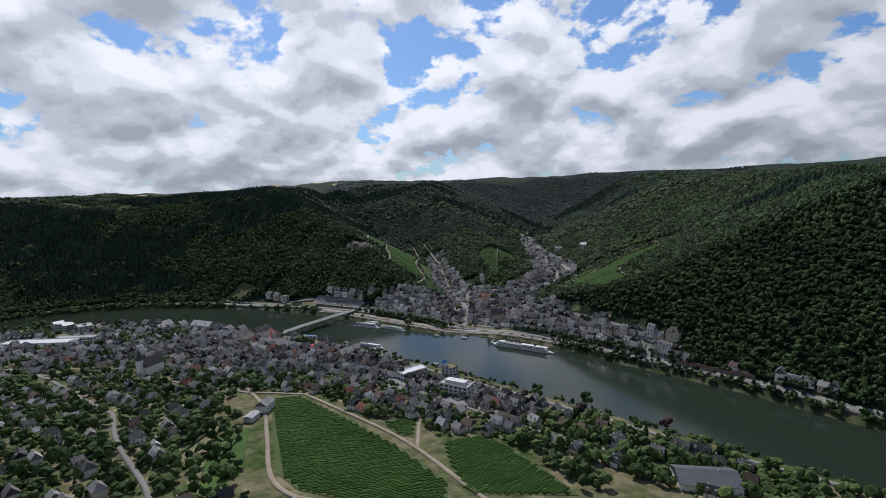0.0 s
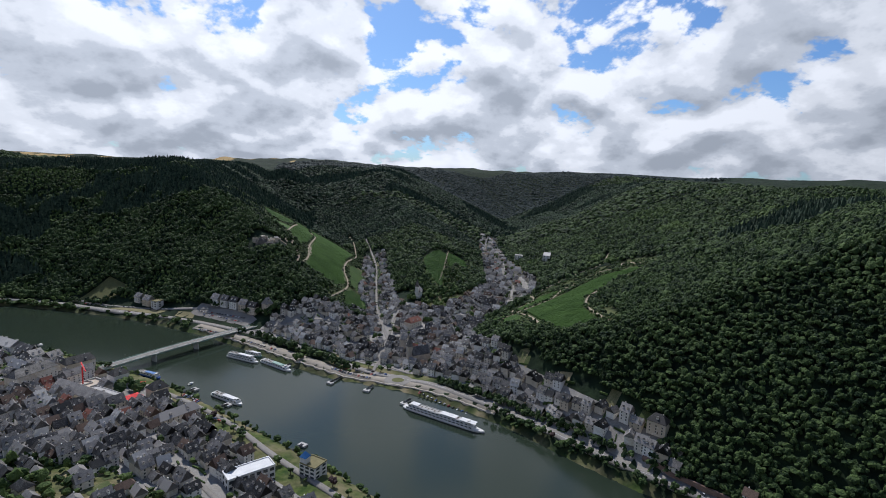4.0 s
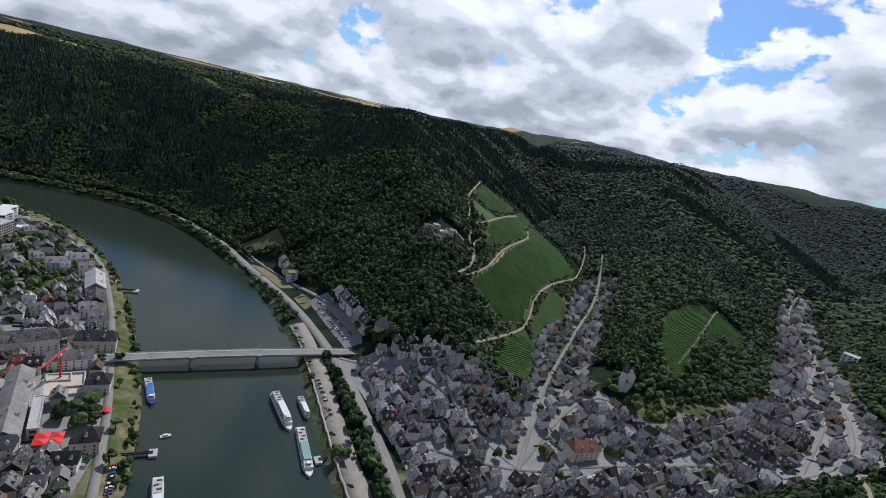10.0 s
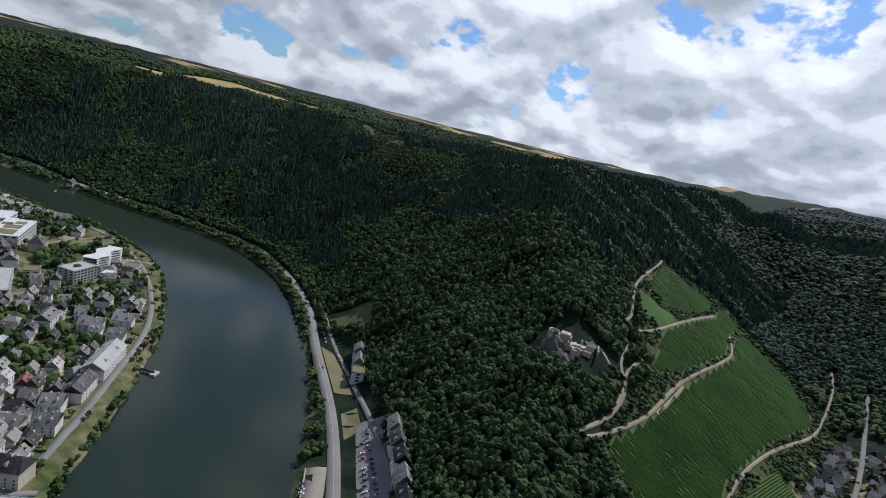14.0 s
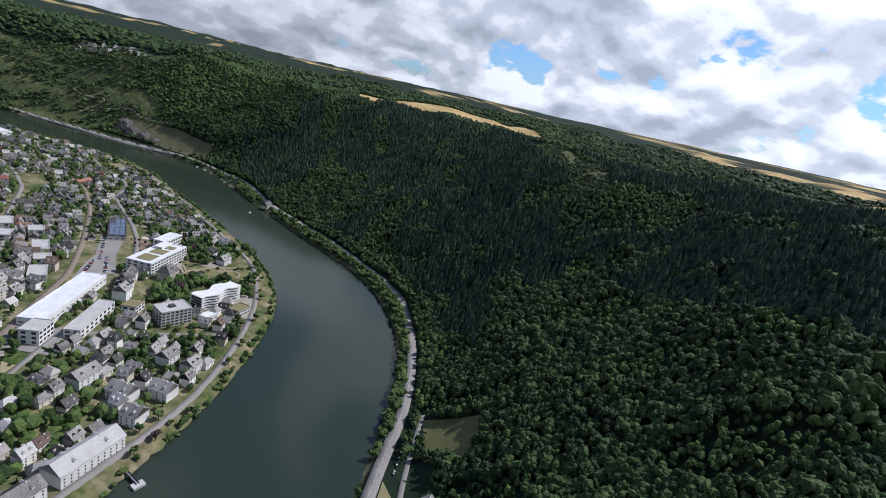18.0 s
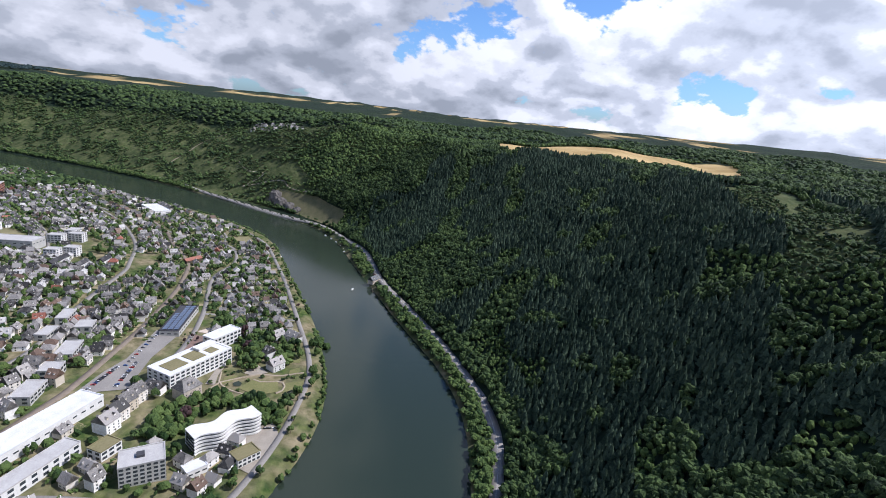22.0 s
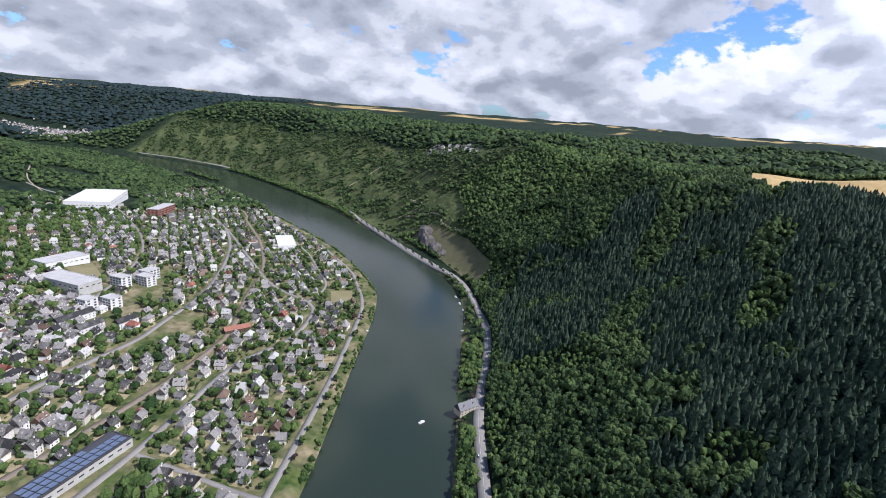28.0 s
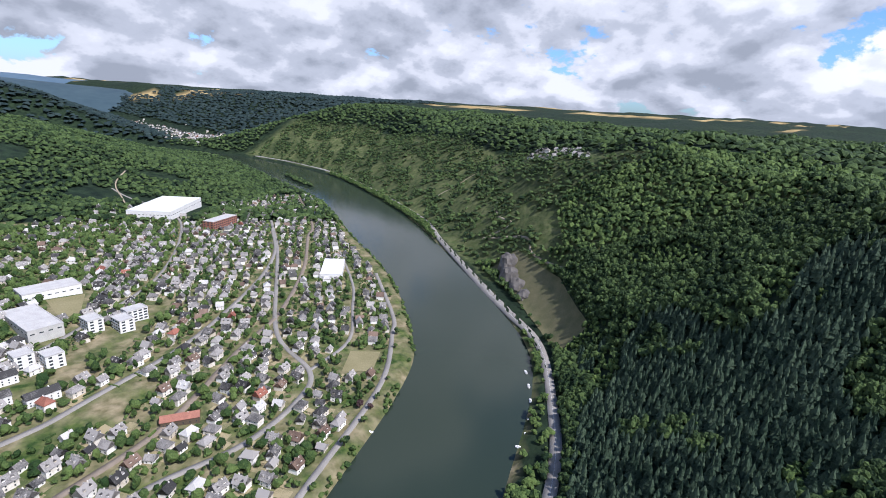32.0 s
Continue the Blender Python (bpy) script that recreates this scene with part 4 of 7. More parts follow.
# open slopes without trees
CLEARINGS = [
    [(-874, 385), (-894, 400), (-866, 446), (-843, 481), (-786, 539), (-768, 527), (-812, 471), (-853, 416)],
    [(-186, 700), (-160, 692), (-140, 704), (-165, 722)],
    [(-540, 905), (-450, 885), (-415, 890), (-340, 855), (-320, 880), (-400, 925), (-520, 935)],
    [(-30, 706), (10, 704), (14, 740), (-28, 740)],
    [(195, 525), (198, 588), (232, 598), (270, 640), (340, 664), (398, 664), (404, 600), (310, 555), (275, 520), (250, 440), (205, 445)],
    [(24, 684), (20, 760), (-2, 790), (-26, 835), (-46, 930), (-28, 950), (5, 998), (35, 984), (75, 988), (100, 948), (110, 905), (102, 800), (112, 735), (106, 690), (92, 632), (60, 622), (50, 640), (60, 670)],
    [(166, 722), (176, 796), (216, 868), (238, 880), (264, 868), (254, 815), (232, 790), (190, 692), (180, 690)],
]
TRARBACH = [(-20, 586), (30, 545), (80, 497), (120, 470), (160, 432), (205, 350), (222, 352), (190, 430), (178, 470), (170, 530), (205, 596), (248, 634), (291, 662), (319, 738),
            (333, 834), (352, 935), (384, 1060), (430, 1205), (390, 1210), (334, 1050), (306, 942), (276, 828), (252, 744), (208, 702), (150, 680), (128, 690), (132, 780), (140, 920), (112, 930), (96, 790), (88, 680), (92, 610), (40, 612), (0, 606),
            (-60, 648), (-150, 694), (-158, 682)]


def wooded(p):
    x, y = p[:, 0], p[:, 1]
    r, l, _, _ = zones(x, y)
    z = ground_z(x, y)
    ok = r > np.where(x > 150, 3.0, 13.5)
    ok &= ~inside(TRARBACH, x, y)
    for poly, _, _ in VINEYARDS:
        ok &= ~inside(poly, x, y)
    for poly in CLEARINGS:
        ok &= ~inside(poly, x, y)
    i = np.clip(np.searchsorted(GX, x), 0, n0 - 1)
    j = np.clip(np.searchsorted(GY, y), 0, n1 - 1)
    ok &= ~field[i, j]
    ok |= (r < 0) & (l > 6) & (y + 0.25 * x < -105)
    ok |= (l > 335) & (r < 0) & (waves(x, y, 180, 41) > -0.7)
    ok &= ~inside([(-700, -72), (-764, -18), (-682, 74), (-616, 20)], x, y) & ~inside([(-745, 72), (-745, 115), (-690, 118), (-690, 76)], x, y)
    return ok, r, z


YOUNG_WOOD = [(-412, 846), (-393, 856), (-352, 880), (-321, 896), (-280, 908), (-246, 902), (-236, 872), (-268, 846), (-318, 842), (-360, 852), (-385, 840)]


def conifer_zone(x, y, r):
    a = (x > -748 + 24 * waves(x, y, 120, 46)) & (x < -250 + 30 * waves(x, y, 85, 42)) & (r > 26) & (r < 262)
    a &= ~((x > -618) & (x < -492) & (r < 92 + 18 * waves(x, y, 60, 47))) & ~((x > -440) & (r < 42) & (waves(x, y, 70, 48) > 0))
    b = (x > -330) & (x < 30) & (y > 815) & (r > 120)
    c = (x > 420) & (y < 560)
    return (a | b | c) & ~inside(YOUNG_WOOD, x, y) & (waves(x, y, 95, 43) > -0.72) & (waves(x, y, 38, 44) > -0.9)


# near belt along the river, then the slopes behind, then the plateau woods
def belt(p, r):
    return (r > 0) & (r < 260) & (p[:, 0] > -860) & (p[:, 0] < 420) & (p[:, 1] > 300) & ~close_slope(p, r) & (p[:, 1] < 1080)


def close_slope(p, r):
    return (r > 0) & (r < 330) & (p[:, 0] > 150) & (p[:, 0] < 560) & (p[:, 1] > -20) & (p[:, 1] < 470)


def slopes(p, r):
    return (r > 0) & (p[:, 0] > -1000) & (p[:, 0] < 760) & (p[:, 1] > 100) & (p[:, 1] < 1250) & (r < 620)


p = jitter(-860, 420, 300, 1080, 2.45, 51)
ok, r, z = wooded(p)
m = ok & belt(p, r)
p, r = p[m], r[m]
m = off_roads(p, 1.2)
p, r = p[m], r[m]
rr = np.random.RandomState(50)
con = conifer_zone(p[:, 0], p[:, 1], r)
front = r < 150
thin = rr.rand(len(p)) < 0.80
young = inside(YOUNG_WOOD, p[:, 0], p[:, 1]) | ((waves(p[:, 0], p[:, 1], 70, 49) > 0.62) & ~con)
plant("woods", NEAR_TREES, p[~con & ~young & front & thin], (2.8, 6.6), (4.4, 7.8), "leaf", "dense broadleaf woods on a steep valley side", 52)
plant("woods", SLOPE_TREES, p[~con & ~young & ~front & thin], (2.8, 6.4), (4.2, 7.4), "leaf", "dense broadleaf woods on the upper slope", 53)
plant("woods", SLOPE_TREES, p[young & thin], (1.9, 4.2), (2.2, 5.2), "leaf_bright", "young light green wood on the slope", 82)
plant("woods", SPRUCES, p[con & (rr.rand(len(p)) < 0.74)], (6.2, 10.5), (6.0, 10.2), "needle", "dark spruce woods on a steep valley side", 54)
p = jitter(-1000, 760, 100, 1250, 3.9, 60)
ok, r, z = wooded(p)
m = ok & slopes(p, r) & ~belt(p, r) & ~close_slope(p, r)
p, r = p[m], r[m]
m = off_roads(p, 1.5)
p, r = p[m], r[m]
bare = (p[:, 0] < -880) & (r < 175) & (p[:, 1] < 455 + 40 * np.sin(r / 22))
p, r = p[~bare], r[~bare]
con = conifer_zone(p[:, 0], p[:, 1], r)
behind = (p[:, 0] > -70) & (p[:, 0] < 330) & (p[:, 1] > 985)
light = ((p[:, 0] < -735) | (waves(p[:, 0], p[:, 1], 130, 39) > 0.8)) & ~behind
plant("woods", FAR_TREES, p[~con & behind], (3.8, 7.4), (4.2, 7.2), "shade_wood", "woods on the side valley flank, shade painted into the leaf", 61)
plant("woods", FAR_TREES, p[~con & ~light & ~behind], (3.8, 7.4), (4.2, 7.2), "leaf", "broadleaf woods on the far slopes", 62)
plant("woods", FAR_TREES, p[~con & light], (3.6, 7.0), (4.0, 7.0), "leaf_bright", "lighter green woods on the far slopes", 83)
plant("woods", FAR_SPRUCES, p[con], (7.5, 12.0), (6.5, 12.0), "needle", "dark spruce woods on the far slopes", 63)
p = jitter(150, 560, -20, 470, 2.7, 67)
ok, r, z = wooded(p)
m = ok & close_slope(p, r)
p, r = p[m], r[m]
m = off_roads(p, 0.6)
p, r = p[m], r[m]
plant("woods", CLOSE_TREES, p[r < 120], (2.4, 5.8), (3.4, 6.4), "leaf", "broadleaf woods above the riverside road", 68)
plant("woods", SLOPE_TREES, p[r >= 120], (2.6, 6.0), (3.4, 6.4), "leaf", "broadleaf woods high above the riverside road", 69)
p = jitter(-2300, -300, -2700, -1000, 21.0, 73)
ok, r, z = wooded(p)
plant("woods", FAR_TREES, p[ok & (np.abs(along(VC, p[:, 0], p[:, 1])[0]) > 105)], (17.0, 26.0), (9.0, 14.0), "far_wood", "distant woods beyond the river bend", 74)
def side_valley(p):
    return (p[:, 0] > -300) & (p[:, 0] < 900) & (p[:, 1] > 1250) & (p[:, 1] < 1700)


p = jitter(-300, 900, 1250, 1700, 6.2, 78)
ok, r, z = wooded(p)
p = p[ok & side_valley(p)]
spruces = waves(p[:, 0], p[:, 1], 260, 79) > 0.25
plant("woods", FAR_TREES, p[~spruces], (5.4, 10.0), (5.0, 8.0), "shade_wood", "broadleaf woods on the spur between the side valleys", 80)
plant("woods", FAR_SPRUCES, p[spruces], (10.0, 16.0), (7.0, 12.5), "needle", "dark spruce woods on the spur between the side valleys", 81)
p = jitter(-100, 1500, 1700, 2500, 11.0, 75)
ok, r, z = wooded(p)
plant("woods", FAR_TREES, p[ok], (9.0, 14.0), (5.0, 9.0), "far_wood", "woods beyond the side valley, haze and shade in their colour", 77)
p = jitter(-1600, 1000, -1000, 1650, 10.5, 55)
ok, r, z = wooded(p)
west_hill = (p[:, 0] > -1010) & (p[:, 0] < -430) & (p[:, 1] < 20) & (r < 0)
m = ok & ~west_hill & ~slopes(p, r) & ~close_slope(p, r) & ~side_valley(p) & ~((p[:, 0] > -480) & (p[:, 1] < 60) & (r < 0)) & ~((p[:, 0] > 560) & (p[:, 1] < 200))
p, r = p[m], r[m]
bare = (p[:, 0] < -880) & (r > 0) & (r < 175) & (p[:, 1] < 455) & (p[:, 1] > -740)
p = p[~bare]
plant("woods", FAR_TREES, p, (8.0, 13.5), (6.0, 10.0), "leaf", "distant broadleaf woods on hills and plateau", 56)
p = jitter(-1010, -430, -960, 20, 6.6, 84)
ok, r, z = wooded(p)
p = p[ok & (r < 0) & off_roads(p, 2.0) & (waves(p[:, 0], p[:, 1], 150, 85) > -0.75)]
plant("woods", FAR_TREES, p, (5.2, 9.2), (4.0, 7.5), "leaf", "woods on the hill inside the next river bend", 86)
# scrub on the open ground round the vineyards and in the clearings
p = jitter(-545, 395, 430, 995, 2.5, 70)
m = np.zeros(len(p), bool)
for k in (2, 4, 5, 6):
    m |= inside(CLEARINGS[k], p[:, 0], p[:, 1])
for poly, _, _ in VINEYARDS:
    m &= ~inside(poly, p[:, 0], p[:, 1])
m &= ~inside([(-21, 831), (-8, 839), (6, 849), (4, 814), (-5, 807), (-19, 820)], p[:, 0], p[:, 1])
p = p[m & (waves(p[:, 0], p[:, 1], 45, 71) > -0.55)]
p = p[off_roads(p, 0.5) & ~inside(TRARBACH, p[:, 0], p[:, 1])]
plant("scrub", FAR_TREES, p, (1.3, 4.2), (0.9, 3.6), "leaf", "green scrub and young trees round the vineyards", 72, "bushes")
# bushes on the open far slope
p = jitter(-1420, -870, -700, 560, 4.6, 64)
ok, r, z = wooded(p)
p = p[ok & (r > 14) & (r < 178) & (waves(p[:, 0], p[:, 1], 46, 61) + 0.5 * waves(p[:, 0], p[:, 1], 17, 62) < 0.10 + 0.5 * (r > 110)) & (np.random.RandomState(65).rand(len(p)) < 0.8)]
plant("slope_bushes", FAR_TREES, p, (3.0, 8.0), (2.2, 6.0), "leaf", "bushes and small trees on an open slope", 66, "bushes")
# trees on the islet
p = jitter(-1050, -990, -335, -155, 4.2, 87)
u, v = (p[:, 0] + 1022) * 0.2 + (p[:, 1] + 245) * 0.98, (p[:, 0] + 1022) * 0.98 - (p[:, 1] + 245) * 0.2
plant("islet_trees", FAR_TREES, p[(u / 84) ** 2 + (v / 7) ** 2 < 1], (4.0, 7.0), (4.0, 7.0), "leaf", "trees on a low river islet", 88, "trees")
# trees along both banks
rr = np.random.RandomState(9)
e = jitter(-1160, 300, -300, 740, 2.7, 59)
r = zones(e[:, 0], e[:, 1])[0]
e = e[(r > 0.3) & (r < 13)]
side = along(smooth_line(RIVER_ROAD, 4), e[:, 0], e[:, 1])[0]
e = e[(side > 3.6) & ~((e[:, 0] > -62) & (e[:, 0] < 155) & (e[:, 1] > 380)) & ~((e[:, 0] > -735) & (e[:, 0] < -640) & (rr.rand(len(e)) < 0.8))
      & ~inside([(-585, 600), (-545, 618), (-556, 630), (-592, 612)], e[:, 0], e[:, 1])]
e = e[(rr.rand(len(e)) < np.where(e[:, 0] < -180, 0.95, np.where(e[:, 0] > 165, 0.22, 0.4)))]
plant("bank_trees", NEAR_TREES, e, (3.0, 6.2), (2.6, 6.0), "leaf_town", "bushy green trees between road and river", 57)
edge = resample(LB, 4200)
e = edge[(edge[:, 0] < 200) & (edge[:, 1] > -420)]
e = e[(rr.rand(len(e)) < 0.75)] + rr.uniform(-1.0, 1.0, (0, 2)).sum()
e = e[waves(e[:, 0], e[:, 1], 26, 83) > -0.45]
e = e + rr.uniform(-1.7, 1.7, e.shape)
plant("bank_trees", SLOPE_TREES, e[zones(e[:, 0], e[:, 1])[1] > -1.2], (1.5, 4.4), (1.2, 4.2), "leaf_town", "bushes and small trees along the town bank", 58)


# ---- houses ----
def box_geo(x0, x1, y0, y1, z0, z1):
    v = [(x, y, z) for z in (z0, z1) for x, y in ((x0, y0), (x1, y0), (x1, y1), (x0, y1))]
    f = [(0, 3, 2, 1), (4, 5, 6, 7), (0, 1, 5, 4), (1, 2, 6, 5), (2, 3, 7, 6), (3, 0, 4, 7)]
    return v, f


def mesh_list(name, v, f, mats, slots=None, smooth=False):
    me = bpy.data.meshes.new(name)
    me.from_pydata(v, [], f)
    for m in mats:
        me.materials.append(m)
    if slots:
        me.polygons.foreach_set("material_index", slots)
    if smooth:
        me.polygons.foreach_set("use_smooth", [True] * len(f))
    me.update()
    return me


def gable_wall(w, d, h, g):
    """Walls with two gable ends; the ridge runs along x."""
    a, b = w / 2, d / 2
    v = [(-a, -b, -1.2), (a, -b, -1.2), (a, b, -1.2), (-a, b, -1.2), (-a, -b, h), (a, -b, h), (a, b, h), (-a, b, h), (-a, 0, h + g), (a, 0, h + g)]
    f = [(0, 1, 5, 4), (1, 2, 6, 9, 5), (2, 3, 7, 6), (3, 0, 4, 8, 7), (4, 5, 9, 8), (6, 7, 8, 9), (3, 2, 1, 0)]
    return v, f


def roof_slab(w, d, h, g, hip=0.0, eave=0.35, t=0.16):
    """Two pitched slabs with thickness; hip: how far the ridge is drawn in at both ends."""
    a, b = w / 2 + eave, d / 2 + eave
    drop = g * eave / (d / 2)
    r = max(a - hip, 0.05)
    lo = [(-a, -b, h - drop), (a, -b, h - drop), (a, b, h - drop), (-a, b, h - drop), (-r, 0, h + g), (r, 0, h + g)]
    hi = [(x, y, z + t) for x, y, z in lo]
    v = lo + hi
    f = [(6, 7, 11, 10), (8, 9, 10, 11), (7, 8, 11), (9, 6, 10), (1, 0, 4, 5), (3, 2, 5, 4), (2, 1, 5), (0, 3, 4),
         (0, 1, 7, 6), (1, 2, 8, 7), (2, 3, 9, 8), (3, 0, 6, 9)]
    return v, f


HOUSE_KINDS = [  # width, depth, eave height, gable height, hip, storeys
    (6.0, 4.8, 3.2, 2.5, 0.0, 2), (5.0, 4.6, 3.0, 2.4, 0.0, 2), (6.6, 5.0, 3.3, 2.1, 2.0, 2), (7.8, 5.6, 4.6, 3.0, 0.0, 3),
    (5.2, 5.4, 4.8, 3.1, 0.0, 3), (9.0, 5.8, 5.0, 2.8, 2.4, 3), (4.4, 3.8, 2.0, 1.7, 0.0, 1), (10.4, 5.6, 4.6, 2.4, 1.8, 3)]


def windows_of(kind):
    """Window boxes on the two long walls: centre, side."""
    w, d, h, g, hip, n = kind
    out = []
    cols = max(2, int(w / 2.6))
    for s in (-1, 1):
        for k in range(n):
            for c in range(cols):
                out.append((-w / 2 + w * (c + 0.5) / cols, s * d / 2, 0.9 + k * 1.5))
    return [o for o in out if o[2] + 0.5 < h]


def dormers(kind):
    """Small gabled dormers on both roof slopes: walls and roofs."""
    w, d, h, g, hip, n = kind
    out = []
    if n < 2 or g < 2.45:
        return out
    span = w - 2 * hip
    cols = 2 if span > 4.5 else 1
    for s in (-1, 1):
        for c in range(cols):
            x = -span / 2 + span * (c + 0.5) / cols
            y0, y1 = s * d * 0.36, s * d * 0.10
            z0, z1 = h + g * 0.20, h + g * 0.60
            v, f = box_geo(x - 0.5, x + 0.5, min(y0, y1), max(y0, y1), z0, z1)
            out.append((v, f, "wall"))
            a, b = x - 0.62, x + 0.62
            e0, e1 = y0 + s * 0.12, s * 0.02
            v = [(a, e0, z1 - 0.06), (b, e0, z1 - 0.06), (x, e0, z1 + 0.42), (a, e1, z1 - 0.06), (b, e1, z1 - 0.06), (x, e1, z1 + 0.42)]
            out.append((v, [(0, 1, 2), (5, 4, 3), (0, 2, 5, 3), (2, 1, 4, 5), (1, 0, 3, 4)], "roof"))
    return out


def house_geo(kind, fine=True):
    """Whole house as one list for the joined town: walls 0, roof 1, glass 2."""
    w, d, h, g, hip, n = kind
    V, F, S = [], [], []

    def add(v, f, s):
        k = len(V)
        V.extend(v)
        F.extend(tuple(i + k for i in q) for q in f)
        S.extend([s] * len(f))
    if hip:
        add(*box_geo(-w / 2, w / 2, -d / 2, d / 2, -1.2, h), 0)
    else:
        add(*gable_wall(w, d, h, g), 0)
    add(*roof_slab(w, d, h, g, hip), 1)
    add(*box_geo(w * 0.2, w * 0.2 + 0.4, -0.5, -0.1, h + g * 0.5, h + g + 0.5), 0)
    for x, y, z in windows_of(kind) if fine else []:
        v, f = box_geo(x - 0.3, x + 0.3, y - 0.04, y + 0.04, z - 0.4, z + 0.4)
        add(v, [q for i, q in enumerate(f) if i != (4 if y < 0 else 2)], 2)
    for v, f, s in dormers(kind) if fine else []:
        add(v, f, 0 if s == "wall" else 1)
    return V, F, S


def tri_soup(V, F, S):
    """Triangles for fast joining."""
    T, Q = [], []
    for f, s in zip(F, S):
        for i in range(1, len(f) - 1):
            T.append((f[0], f[i], f[i + 1]))
            Q.append(s)
    return np.array(V, float), np.array(T), np.array(Q)


HOUSE_SOUP = [tri_soup(*house_geo(k)) for k in HOUSE_KINDS]
PLAIN_SOUP = [tri_soup(*house_geo(k, False)) for k in HOUSE_KINDS]


def house_thing(kind, wall_mat, roof_mat, label, name="house", cat="house", group="houses of the town"):
    """A house with parts: wall, roof > chimney, windows, door."""
    w, d, h, g, hip, n = kind
    root = new(name)
    tagged(root, label, cat, group=group)
    v, f = box_geo(-w / 2, w / 2, -d / 2, d / 2, -1.2, h) if hip else gable_wall(w, d, h, g)
    part("wall", mesh_list("wall", v, f, [M[wall_mat]]), None, root)
    v, f = roof_slab(w, d, h, g, hip)
    roof = part("roof", mesh_list("roof", v, f, [M[roof_mat]]), None, root)
    v, f = box_geo(w * 0.2, w * 0.2 + 0.4, -0.5, -0.1, h + g * 0.5, h + g + 0.5)
    part("chimney", mesh_list("chimney", v, f, [M["plaster"]]), None, roof)
    v, f = box_geo(-0.3, 0.3, -0.05, 0.05, -0.4, 0.4)
    pane = mesh_list("window", v, f, [M["glass"]])
    for x, y, z in windows_of(kind):
        o = part("window", pane, None, root)
        o.location = (x, y, z)
    for v, f, s in dormers(kind):
        part("dormer" if s == "wall" else "dormer_roof", mesh_list("dormer", v, f, [M[wall_mat if s == "wall" else roof_mat]]), None, roof)
    v, f = box_geo(-0.28, 0.28, -0.05, 0.05, 0, 1.15)
    o = part("door", mesh_list("door", v, f, [M["bark"]]), None, root)
    o.location = (w * 0.1 + 0.02, -d / 2, 0.0)
    return root


def lots(poly, gap, seed, drop=0.0, near=0.8, loose=0.18):
    """Places for houses: a jittered grid turned with the bank."""
    p = np.array(poly)
    c = p.mean(0)
    r0, l0, ar, al = zones(c[:1], c[1:])
    a = float(ar[0] if r0[0] > 0 else al[0])
    rot = np.array([[math.cos(a), math.sin(a)], [-math.sin(a), math.cos(a)]])
    reach = np.hypot(*(p - c).T).max()
    r = np.random.RandomState(seed + 1)
    X, Y = np.meshgrid(np.arange(-reach, reach, gap * 0.95), np.arange(-reach, reach, gap * 1.06), indexing="ij")
    X = X + r.uniform(-loose, loose, X.shape) * gap + 0.16 * gap * np.sin(Y * 0.9)
    Y = Y + r.uniform(-loose, loose, Y.shape) * gap + 1.2 * np.sin(X / 23.0)
    q = np.c_[X.ravel(), Y.ravel()] @ rot + c
    q = q[inside(poly, q[:, 0], q[:, 1]) & (r.rand(len(q)) > drop)]
    return q[off_roads(q, near + 2.2)]


